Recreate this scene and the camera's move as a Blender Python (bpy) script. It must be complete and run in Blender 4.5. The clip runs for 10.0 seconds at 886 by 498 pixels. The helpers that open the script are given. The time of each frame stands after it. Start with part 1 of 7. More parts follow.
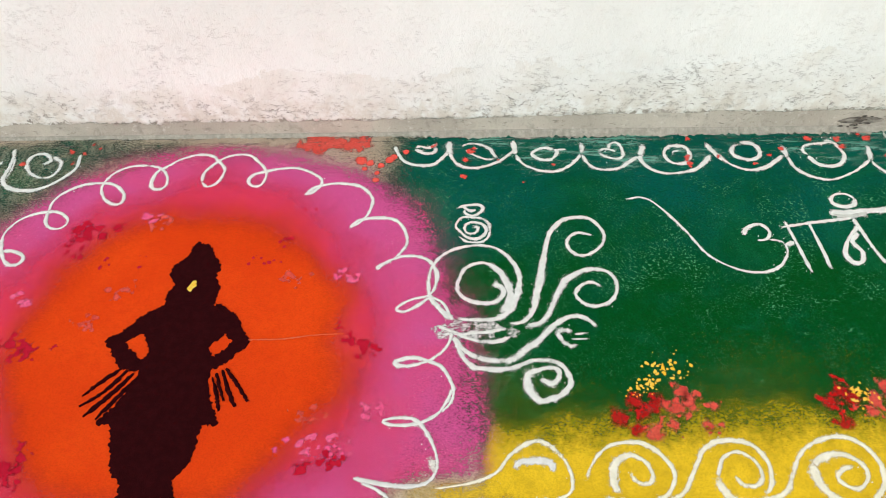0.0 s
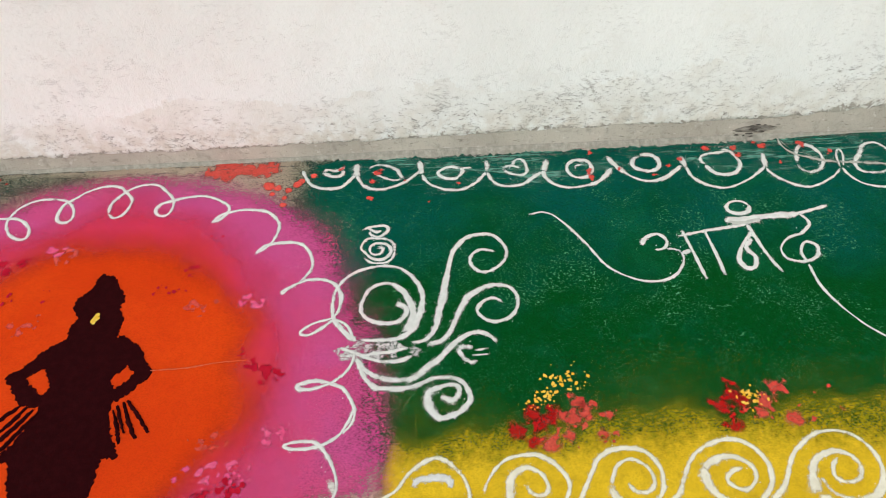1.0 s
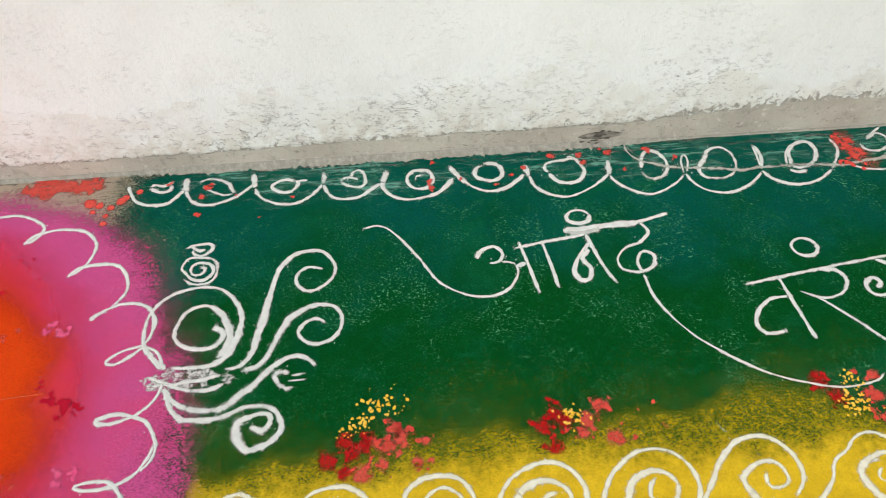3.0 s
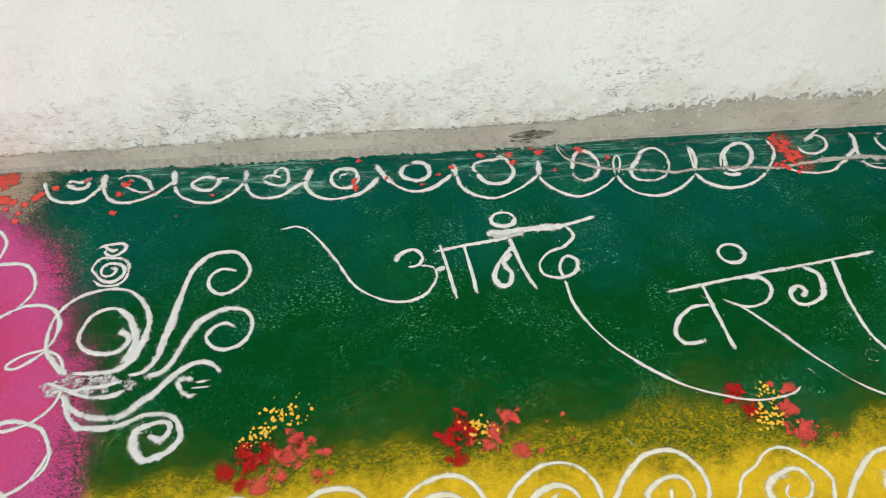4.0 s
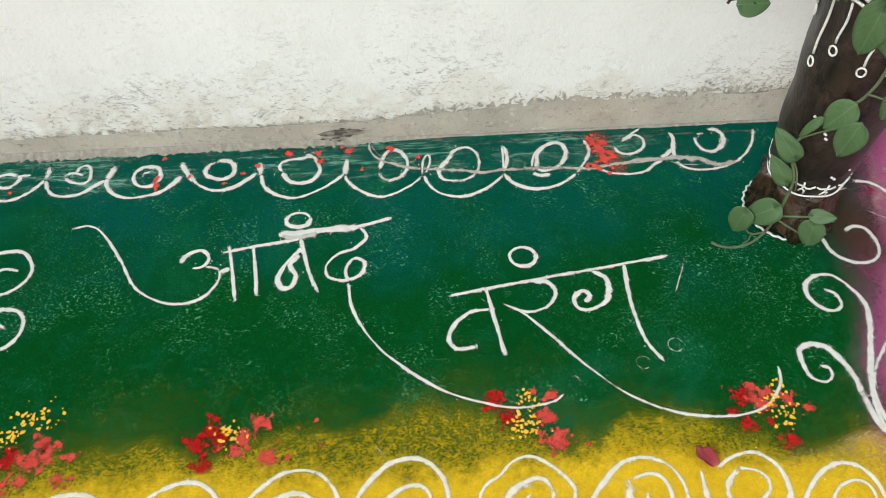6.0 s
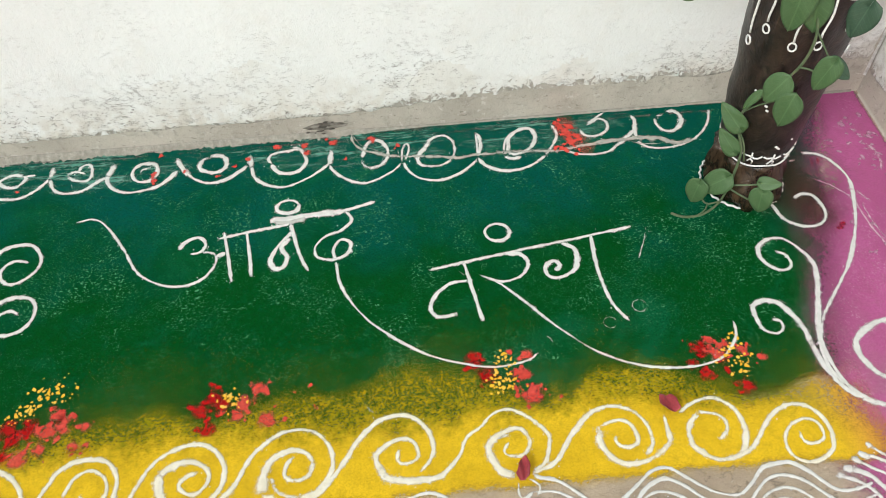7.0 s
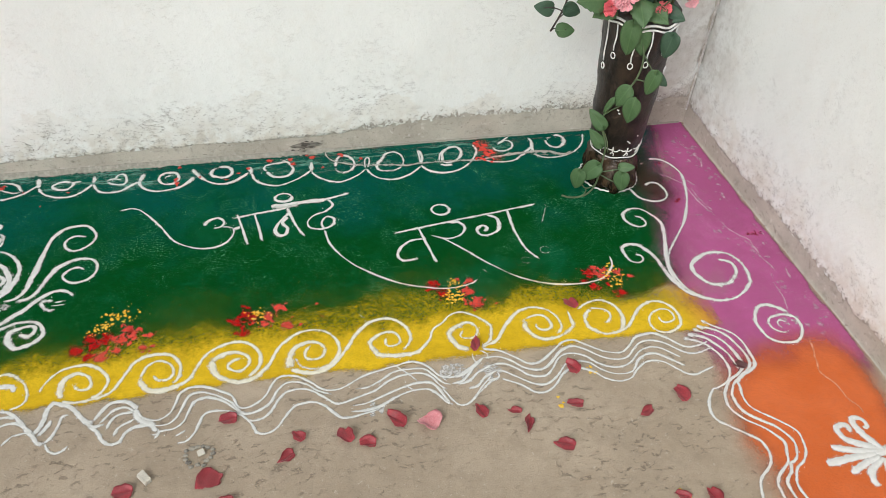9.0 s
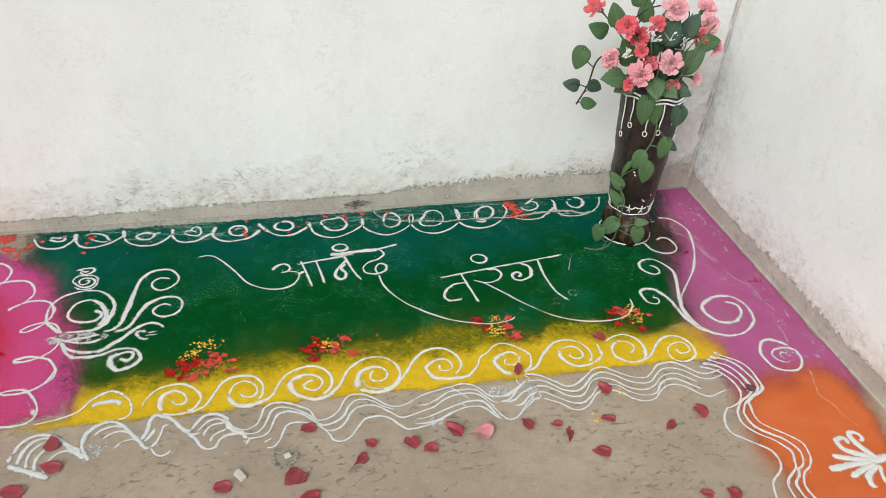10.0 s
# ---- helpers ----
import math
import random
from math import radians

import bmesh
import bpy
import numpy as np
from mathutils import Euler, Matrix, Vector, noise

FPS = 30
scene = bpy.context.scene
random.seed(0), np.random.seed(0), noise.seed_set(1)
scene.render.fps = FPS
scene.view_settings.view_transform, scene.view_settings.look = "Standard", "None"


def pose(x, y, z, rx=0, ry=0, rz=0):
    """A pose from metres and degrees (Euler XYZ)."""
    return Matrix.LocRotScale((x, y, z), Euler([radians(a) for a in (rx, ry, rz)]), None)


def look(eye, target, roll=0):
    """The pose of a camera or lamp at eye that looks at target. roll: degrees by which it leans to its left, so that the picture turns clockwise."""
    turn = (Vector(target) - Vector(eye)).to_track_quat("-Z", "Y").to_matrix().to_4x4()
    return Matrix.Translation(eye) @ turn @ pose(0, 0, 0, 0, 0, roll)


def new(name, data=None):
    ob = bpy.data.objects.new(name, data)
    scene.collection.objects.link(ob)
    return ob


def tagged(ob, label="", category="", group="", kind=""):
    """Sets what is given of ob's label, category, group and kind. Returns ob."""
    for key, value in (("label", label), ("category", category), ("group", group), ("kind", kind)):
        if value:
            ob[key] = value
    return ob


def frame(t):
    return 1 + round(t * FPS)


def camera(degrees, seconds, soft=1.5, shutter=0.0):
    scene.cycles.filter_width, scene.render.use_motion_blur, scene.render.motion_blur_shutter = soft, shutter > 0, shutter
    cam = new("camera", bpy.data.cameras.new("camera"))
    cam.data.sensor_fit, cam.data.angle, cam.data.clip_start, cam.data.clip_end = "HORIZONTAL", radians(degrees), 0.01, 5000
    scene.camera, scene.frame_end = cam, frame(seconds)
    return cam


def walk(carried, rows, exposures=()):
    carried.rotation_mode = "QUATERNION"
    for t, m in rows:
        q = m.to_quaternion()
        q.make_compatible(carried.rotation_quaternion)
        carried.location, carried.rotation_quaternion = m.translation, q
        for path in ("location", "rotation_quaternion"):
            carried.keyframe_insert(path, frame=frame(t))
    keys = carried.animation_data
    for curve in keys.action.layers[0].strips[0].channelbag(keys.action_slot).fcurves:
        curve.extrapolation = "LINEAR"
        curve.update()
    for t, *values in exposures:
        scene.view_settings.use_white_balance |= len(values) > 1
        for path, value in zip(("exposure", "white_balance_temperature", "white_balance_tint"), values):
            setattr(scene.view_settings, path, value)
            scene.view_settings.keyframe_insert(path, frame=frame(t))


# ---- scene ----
cam = camera(57.1, 10.0, soft=0.5)
PATH = [
    (0, (-1.702, -1.115, 1.014), (-1.789, 0.147, -0.536), -3.4),
    (0.5, (-1.638, -1.123, 1.02), (-1.713, 0.163, -0.51), -3.9),
    (1, (-1.594, -1.12, 1.025), (-1.608, 0.172, -0.501), -3.2),
    (1.5, (-1.564, -1.118, 1.028), (-1.541, 0.171, -0.501), -2.2),
    (2, (-1.531, -1.094, 1.015), (-1.44, 0.195, -0.512), -1.1),
    (2.5, (-1.483, -1.084, 0.998), (-1.387, 0.204, -0.529), -0.8),
    (2.7, (-1.445, -1.082, 0.991), (-1.344, 0.208, -0.534), -0.7),
    (4, (-1.276, -1.038, 0.99), (-1.161, 0.211, -0.568), 0.6),
    (4.5, (-1.17, -1.033, 0.991), (-1.097, 0.191, -0.589), 0.7),
    (5, (-1.087, -1.029, 0.99), (-1.01, 0.185, -0.598), 0.9),
    (5.5, (-1.017, -1.017, 0.998), (-0.937, 0.193, -0.593), 1.1),
    (6, (-0.941, -1.031, 1.0), (-0.84, 0.184, -0.586), 0.6),
    (6.2, (-0.919, -1.041, 1.005), (-0.818, 0.173, -0.581), -0.1),
    (7.3, (-0.949, -1.193, 1.06), (-0.813, 0.047, -0.503), -1.0),
    (7.5, (-0.992, -1.241, 1.071), (-0.8, 0.0, -0.485), 0.8),
    (8, (-1.052, -1.394, 1.13), (-0.762, -0.077, -0.346), 2.7),
    (8.5, (-1.078, -1.511, 1.164), (-0.73, -0.126, -0.236), 3.4),
    (9, (-1.149, -1.686, 1.172), (-0.731, -0.251, -0.157), 4.7),
    (9.5, (-1.223, -1.815, 1.223), (-0.793, -0.312, -0.025), 4.6),
    (10, (-1.334, -1.899, 1.238), (-0.869, -0.338, 0.078), 5.1),
]
EXPOSURE = ((0.0, 0.17, 6500, 6), (1.0, 0.0, 6500, 6), (2.0, 0.02, 6500, 6), (2.7, 0.02, 6500, 6), (4.0, -0.03, 6500, 5), (4.5, 0.06, 6500, 5), (6.2, 0.06, 6500, 5.5), (7.3, 0.17, 6500, 6), (7.6, 0.17, 6500, 6), (8.1, 0.03, 6500, 6), (8.6, 0.09, 6470, 6.2), (9.0, -0.03, 6430, 6.5), (10.0, -0.05, 6380, 6))
walk(cam, [(t, look(eye, target, roll)) for t, eye, target, roll in PATH], EXPOSURE)

# ---- world, sun ----
world = bpy.data.worlds.new("sky")
scene.world = world
world.use_nodes = True
wn = world.node_tree
sky = wn.nodes.new("ShaderNodeTexSky")
sky.sky_type = "NISHITA"
sky.sun_disc = False
SUN_UP, SUN_AZ = 36.0, 221.0
sky.sun_elevation, sky.sun_rotation = radians(SUN_UP), radians(SUN_AZ)
sky.air_density, sky.dust_density, sky.ozone_density = 0.8, 3.0, 0.6
wn.links.new(sky.outputs[0], wn.nodes["Background"].inputs[0])
wn.nodes["Background"].inputs[1].default_value = 0.085
lamp = bpy.data.lights.new("sun", "SUN")
lamp.energy, lamp.angle, lamp.color = 2.15, radians(25), (0.96, 0.985, 1.0)
sun = new("sun", lamp)
az = radians(SUN_AZ)
sun.matrix_world = look((math.sin(az) * 5, math.cos(az) * 5, 5 * math.tan(radians(SUN_UP))), (0, 0, 0))

# ---- materials ----
class Nodes:
    """A small hand for node trees."""

    def __init__(self, name):
        self.m = bpy.data.materials.new(name)
        self.m.use_nodes = True
        self.t = self.m.node_tree
        self.b = self.t.nodes["Principled BSDF"]
        self.co = self.t.nodes.new("ShaderNodeTexCoord").outputs["Object"]

    def put(self, socket, value):
        if isinstance(value, bpy.types.NodeSocket):
            self.t.links.new(value, socket)
        elif isinstance(value, (tuple, list)) and len(value) == 3 and socket.type == "RGBA":
            socket.default_value = (*value, 1)
        else:
            socket.default_value = value

    def noise(self, scale, detail=3.0, rough=0.55, warp=0.0, co=None, stretch=None):
        n = self.t.nodes.new("ShaderNodeTexNoise")
        co = co or self.co
        if stretch:
            mp = self.t.nodes.new("ShaderNodeMapping")
            mp.inputs["Scale"].default_value = stretch
            self.t.links.new(co, mp.inputs[0])
            co = mp.outputs[0]
        self.t.links.new(co, n.inputs["Vector"])
        n.inputs["Scale"].default_value, n.inputs["Detail"].default_value = scale, detail
        n.inputs["Roughness"].default_value, n.inputs["Distortion"].default_value = rough, warp
        return n.outputs[0]

    def cells(self, scale, feature="F1", out=0):
        n = self.t.nodes.new("ShaderNodeTexVoronoi")
        n.feature = feature
        self.t.links.new(self.co, n.inputs["Vector"])
        n.inputs["Scale"].default_value = scale
        return n.outputs[out]

    def math(self, op, a, b=0.0):
        n = self.t.nodes.new("ShaderNodeMath")
        n.operation = op
        self.put(n.inputs[0], a), self.put(n.inputs[1], b)
        return n.outputs[0]

    def step(self, value, lo, hi, a=0.0, b=1.0):
        n = self.t.nodes.new("ShaderNodeMapRange")
        n.interpolation_type = "SMOOTHSTEP"
        for i, v in enumerate((value, lo, hi, a, b)):
            self.put(n.inputs[i], v)
        return n.outputs[0]

    def mix(self, fac, a, b):
        n = self.t.nodes.new("ShaderNodeMix")
        n.data_type = "RGBA"
        self.put(n.inputs[0], fac), self.put(n.inputs[6], a), self.put(n.inputs[7], b)
        return n.outputs[2]

    def axis(self, i):
        n = self.t.nodes.new("ShaderNodeSeparateXYZ")
        self.t.links.new(self.co, n.inputs[0])
        return n.outputs[i]

    def attr(self, name):
        n = self.t.nodes.new("ShaderNodeAttribute")
        n.attribute_name = name
        return n.outputs["Fac"]

    def rand(self):
        return self.t.nodes.new("ShaderNodeObjectInfo").outputs["Random"]

    def island(self):
        return self.t.nodes.new("ShaderNodeNewGeometry").outputs["Random Per Island"]

    def done(self, color, rough=0.8, bump=None, strength=0.3, depth=0.002, alpha=None, **more):
        self.put(self.b.inputs["Base Color"], color)
        self.put(self.b.inputs["Roughness"], rough)
        if bump is not None:
            n = self.t.nodes.new("ShaderNodeBump")
            n.inputs["Strength"].default_value, n.inputs["Distance"].default_value = strength, depth
            self.t.links.new(bump, n.inputs["Height"])
            self.t.links.new(n.outputs[0], self.b.inputs["Normal"])
        if alpha is not None:
            self.put(self.b.inputs["Alpha"], alpha)
        for key, value in more.items():
            self.put(self.b.inputs[key.replace("_", " ")], value)
        return self.m


def concrete_material():
    n = Nodes("floor_concrete")
    big, mid, fine = n.noise(3.5, 4), n.noise(28, 5, 0.65), n.noise(420, 3, 0.7)
    c = n.mix(n.step(big, 0.35, 0.68), (0.39, 0.312, 0.228), (0.465, 0.378, 0.282))
    c = n.mix(n.step(mid, 0.45, 0.75, 0, 0.5), c, (0.30, 0.242, 0.178))
    c = n.mix(n.step(fine, 0.46, 0.7, 0, 0.34), c, (0.18, 0.145, 0.108))
    c = n.mix(n.step(n.noise(12, 5, 0.65), 0.42, 0.68, 0, 0.5), c, (0.31, 0.245, 0.175))
    rough_part = n.step(n.noise(5.5, 4, 0.7), 0.40, 0.58)
    pits = n.step(n.noise(72, 5, 0.75, 0.5, stretch=(0.75, 1.25, 1.0)), 0.57, 0.60)
    pits = n.math("MULTIPLY", pits, n.math("ADD", n.math("MULTIPLY", rough_part, 0.95), 0.08))
    c = n.mix(n.math("MULTIPLY", pits, 0.62), c, (0.17, 0.135, 0.10))
    c = n.mix(n.step(n.noise(130, 4, 0.8, 1.0), 0.6, 0.68, 0, 0.5), c, (0.6, 0.53, 0.44))
    h = n.math("ADD", n.math("ADD", mid, n.math("MULTIPLY", fine, 0.35)), n.math("MULTIPLY", pits, -0.5))
    return n.done(c, 0.9, h, 0.7, 0.004)


def cement_material():
    n = Nodes("bare_cement")
    big, mid, fine = n.noise(7, 4), n.noise(45, 5, 0.65, 0.4), n.noise(380, 3, 0.7)
    c = n.mix(n.step(big, 0.35, 0.68), (0.42, 0.385, 0.33), (0.52, 0.485, 0.42))
    c = n.mix(n.step(mid, 0.5, 0.74, 0, 0.6), c, (0.24, 0.22, 0.19))
    c = n.mix(n.step(fine, 0.5, 0.75, 0, 0.3), c, (0.2, 0.185, 0.16))
    c = n.mix(n.step(n.noise(95, 5, 0.75, 0.4, stretch=(0.6, 0.6, 1.3)), 0.60, 0.64, 0, 0.6), c, (0.15, 0.135, 0.115))
    c = n.mix(n.step(n.noise(60, 4, 0.7), 0.6, 0.68, 0, 0.5), c, (0.66, 0.64, 0.6))
    return n.done(c, 0.92, n.math("ADD", mid, n.math("MULTIPLY", fine, 0.4)), 0.5, 0.004)


def whitewash_material():
    n = Nodes("whitewash")
    z = n.axis(2)
    big, mid, fine = n.noise(2.2, 4, 0.6), n.noise(16, 5, 0.62), n.noise(230, 4, 0.7)
    c = n.mix(n.step(big, 0.3, 0.72), (0.785, 0.805, 0.79), (0.845, 0.87, 0.86))
    c = n.mix(n.step(mid, 0.5, 0.75, 0, 0.22), c, (0.72, 0.69, 0.63))
    # an older, duller coat shows under the ragged lower edge of the newest one
    older = n.step(n.math("ADD", z, n.math("ADD", n.math("MULTIPLY", n.noise(4, 4, 0.6), 0.22), n.math("MULTIPLY", n.noise(34, 5, 0.75), 0.09))), 0.285, 0.292, 1.0, 0.0)
    c = n.mix(n.math("MULTIPLY", older, n.step(n.noise(9, 3), 0.35, 0.65, 0.1, 0.5)), c, (0.70, 0.68, 0.62))
    # worn specks and short hairline cracks, thicker low on the wall
    low = n.step(n.math("ADD", z, n.math("MULTIPLY", n.noise(5, 3), 0.3)), 0.16, 0.36, 1.0, 0.14)
    patch = n.step(n.math("ADD", n.noise(6.5, 4, 0.65), n.math("MULTIPLY", low, 0.16)), 0.5, 0.66)
    specks = n.step(n.noise(125, 4, 0.75, 1.2, stretch=(0.75, 0.75, 1.25)), 0.60, 0.622)
    hair = n.step(n.math("ABSOLUTE", n.math("SUBTRACT", n.noise(26, 5, 0.7, 2.0, stretch=(0.7, 0.7, 1.4)), 0.5)), 0.004, 0.012, 1.0, 0.0)
    hair = n.math("MULTIPLY", hair, n.step(n.noise(30, 3, 0.6), 0.52, 0.6))
    worn = n.math("MULTIPLY", n.math("MAXIMUM", n.math("MULTIPLY", specks, patch), n.math("MULTIPLY", hair, n.step(patch, 0.0, 0.6, 0.4, 1.0))), low)
    c = n.mix(worn, c, (0.15, 0.13, 0.11))
    c = n.mix(n.step(fine, 0.52, 0.72, 0, 0.16), c, (0.5, 0.48, 0.43))
    dust = n.step(n.math("ADD", z, n.math("MULTIPLY", n.noise(11, 4), 0.1)), 0.08, 0.19, 0.75, 0.0)
    c = n.mix(n.math("MULTIPLY", dust, n.step(n.noise(34, 4, 0.7), 0.35, 0.65)), c, (0.58, 0.53, 0.45))
    # crumbly grime in the inner corner, widened to paint in the shade there
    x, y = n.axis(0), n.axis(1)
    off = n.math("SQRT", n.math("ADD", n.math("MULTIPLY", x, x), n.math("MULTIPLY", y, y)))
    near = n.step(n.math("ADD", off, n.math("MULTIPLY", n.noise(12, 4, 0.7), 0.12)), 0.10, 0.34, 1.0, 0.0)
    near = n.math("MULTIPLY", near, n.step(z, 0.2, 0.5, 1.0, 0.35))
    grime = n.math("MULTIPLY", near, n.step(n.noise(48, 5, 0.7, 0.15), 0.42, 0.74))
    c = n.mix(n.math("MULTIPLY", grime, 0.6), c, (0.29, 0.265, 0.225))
    # the coat crumbles into bare cement along its lower edge
    crumb = n.step(n.math("SUBTRACT", n.noise(85, 5, 0.72, 0.6, stretch=(1, 1, 0.8)), n.math("MULTIPLY", n.attr("rise"), 6.0)), 0.45, 0.49)
    c = n.mix(crumb, c, n.mix(n.step(n.noise(45, 4, 0.6), 0.4, 0.65), (0.44, 0.41, 0.36), (0.30, 0.28, 0.245)))
    # a broad grey mix that paints the corner's light falloff into the coat
    c = n.mix(n.math("MULTIPLY", near, n.step(n.noise(9, 4, 0.6), 0.36, 0.62, 0.1, 0.62)), c, (0.50, 0.47, 0.43))
    h = n.math("ADD", n.math("MULTIPLY", mid, 0.8), n.math("ADD", n.math("MULTIPLY", fine, 0.25), n.math("MULTIPLY", n.math("MAXIMUM", worn, crumb), -0.8)))
    return n.done(c, 0.88, h, 0.6, 0.004)


def powder_material(name, colours, size=9.0, specks=None, amount=0.0, axis=None, dusty=False, grainy=1.6, fade=(0.32, 0.72), stain=None, mixed=None, grit=0.65, drawn=(0.8, 1.25, 1)):
    """A layer of coloured powder that thins out, grain by grain, where its cover falls."""
    n = Nodes(name)
    big, mid, fine = n.noise(size, 4, 0.6), n.noise(70, 4, 0.65), n.noise(520, 2, 0.6)
    f = n.step(big, 0.38, 0.64)
    if axis:
        i, lo, hi = axis
        f = n.step(n.math("ADD", n.axis(i), n.math("MULTIPLY", n.math("SUBTRACT", big, 0.5), 0.75)), lo, hi)
    c = n.mix(f, colours[0], colours[1])
    c = n.mix(n.step(mid, 0.42, 0.75, 0, 0.45), c, colours[2])
    if stain:
        c = n.mix(n.step(n.noise(4.5, 4, 0.65, 0.6), 0.54, 0.72, 0, 0.75), c, stain)
        c = n.mix(n.step(n.noise(20, 5, 0.75, 0.6), 0.52, 0.75, 0, 0.5), c, stain)
    c = n.mix(n.step(n.noise(360, 4, 0.85), 0.42, 0.66, 0, grit), c, [v * 0.5 for v in colours[0]])
    if specks:
        patch = n.step(n.noise(6, 5, 0.75, 0.5), 0.47, 0.68)
        dots = n.step(n.noise(300, 3, 0.8, 1.0), 0.57 - amount, 0.64 - amount)
        rare = n.step(n.noise(85, 4, 0.75, 1.5), 0.665, 0.69)
        dots = n.math("MAXIMUM", n.math("MULTIPLY", dots, n.math("ADD", n.math("MULTIPLY", patch, 0.95), 0.04)), n.math("MULTIPLY", rare, 0.8))
        c = n.mix(n.math("MULTIPLY", dots, 0.4), c, specks)
        coarse = n.math("MULTIPLY", n.step(n.noise(210, 3, 0.7, 0.8, stretch=(1.0, 1.3, 1.0)), 0.58, 0.615), n.step(n.noise(8, 5, 0.75, 0.8), 0.5, 0.66))
        c = n.mix(n.math("MULTIPLY", coarse, 0.8), c, specks)
    if mixed:
        # thin powder is rubbed into the colour below and takes on its hue
        thin = n.step(n.math("ADD", n.attr("cover"), n.math("MULTIPLY", n.math("SUBTRACT", n.noise(90, 4, 0.7), 0.5), 0.8)), 0.42, 0.92, 0.94, 0.0)
        thin = n.math("MULTIPLY", thin, n.math("MULTIPLY", n.step(n.axis(1), -0.685, -0.645), n.step(n.axis(0), -0.40, -0.33, 1.0, 0.0)))
        c = n.mix(thin, c, mixed)
        c = n.mix(n.step(n.axis(0), -0.36, -0.27, 0.0, 0.8), c, (0.55, 0.22, 0.06))
    grain = n.math("ADD", n.math("MULTIPLY", n.noise(300, 3, 0.75, stretch=drawn), 0.7), n.math("MULTIPLY", n.noise(50, 4, 0.7), 0.3))
    v = n.math("ADD", n.attr("cover"), n.math("MULTIPLY", n.math("SUBTRACT", grain, 0.5), 0.55 if dusty else grainy))
    alpha = n.step(v, 0.1, 0.9) if dusty else n.step(v, *fade)
    return n.done(c, 0.95, n.math("ADD", n.math("MULTIPLY", mid, 0.5), fine), 0.25, 0.0015, alpha, Specular_IOR_Level=0.04)


def plain_powder(name, colour, other, rough=0.95):
    n = Nodes(name)
    mid, fine = n.noise(90, 4, 0.65), n.noise(650, 2, 0.6)
    c = n.mix(n.step(mid, 0.35, 0.7), colour, other)
    c = n.mix(n.step(n.noise(420, 3, 0.8), 0.48, 0.7, 0, 0.45), c, [v * 0.6 for v in colour])
    return n.done(c, rough, n.math("ADD", mid, fine), 0.5, 0.0015, Specular_IOR_Level=0.04)


def petal_material(name, dark, light, tip=False):
    n = Nodes(name)
    veins = n.noise(240, 3, 0.6, 0.0, stretch=(1, 0.15, 1))
    c = n.mix(n.step(n.noise(55, 3), 0.35, 0.65), dark, light)
    c = n.mix(n.step(veins, 0.45, 0.7, 0, 0.4), c, [v * 0.55 for v in dark])
    c = n.mix(n.math("MULTIPLY", n.rand(), 0.6), c, dark)
    if tip:
        c = n.mix(n.step(n.axis(1), -0.5, -0.2, 0.35, 0.0), c, light)
        c = n.mix(n.step(n.axis(1), 0.28, 0.5, 0.0, 0.4), c, light)
    return n.done(c, 0.4, veins, 0.3, 0.001, Sheen_Weight=0.2)


def leaf_material(name, dark, light):
    n = Nodes(name)
    c = n.mix(n.step(n.noise(60, 3), 0.35, 0.65), dark, light)
    c = n.mix(n.math("MULTIPLY", n.rand(), 0.6), c, dark)
    ax = n.math("ABSOLUTE", n.axis(0))
    rib = n.step(ax, 0.008, 0.03, 0.18, 0.0)
    side = n.step(n.math("ABSOLUTE", n.math("SINE", n.math("MULTIPLY", n.math("SUBTRACT", n.axis(1), n.math("MULTIPLY", ax, 0.8)), 20.0))), 0.05, 0.3, 0.12, 0.0)
    veins = n.math("MAXIMUM", rib, side)
    c = n.mix(veins, c, [min(1.0, v * 1.9 + 0.02) for v in light])
    return n.done(c, 0.62, n.math("SUBTRACT", n.noise(8, 3), n.math("MULTIPLY", veins, 0.4)), 0.2, 0.002)


def bark_material(name, dark, light, gloss):
    n = Nodes(name)
    streak = n.noise(60, 5, 0.7, 0.8, stretch=(1, 1, 0.5))
    blot = n.noise(22, 4, 0.6)
    c = n.mix(n.step(streak, 0.35, 0.7), dark, light)
    c = n.mix(n.step(blot, 0.5, 0.7, 0, 0.6), c, [v * 0.5 for v in dark])
    c = n.mix(n.step(n.noise(35, 5, 0.7, 1.0), 0.58, 0.68, 0, 0.4), c, [v * 1.9 + 0.02 for v in light])
    return n.done(c, gloss, n.math("ADD", streak, n.math("MULTIPLY", n.noise(300, 3), 0.3)), 0.6, 0.004)


DIRTY = plain_powder("dirty_cement", (0.46, 0.445, 0.42), (0.70, 0.70, 0.68), 0.95)
CONCRETE, CEMENT, WASH = concrete_material(), cement_material(), whitewash_material()
GREEN = powder_material("green_powder", ((0.001, 0.062, 0.009), (0.0015, 0.080, 0.064), (0.002, 0.084, 0.022)), 5, (0.12, 0.40, 0.20), 0.0, (1, -0.42, -0.08), grainy=1.2, stain=(0.005, 0.107, 0.043))
YELLOW = powder_material("yellow_powder", ((0.66, 0.43, 0.018), (0.77, 0.51, 0.023), (0.45, 0.30, 0.02)), 12, grainy=1.6, fade=(0.04, 0.92), mixed=(0.155, 0.175, 0.008), grit=0.34)
PINK = powder_material("pink_powder", ((0.55, 0.080, 0.25), (0.60, 0.065, 0.18), (0.48, 0.085, 0.225)), 4, (0.75, 0.2, 0.35), -0.03, grainy=1.7, fade=(0.1, 0.85), grit=0.4)
ORANGE = powder_material("orange_powder", ((0.64, 0.047, 0.005), (0.69, 0.058, 0.006), (0.61, 0.038, 0.006)), 6, dusty=True, grit=0.3)
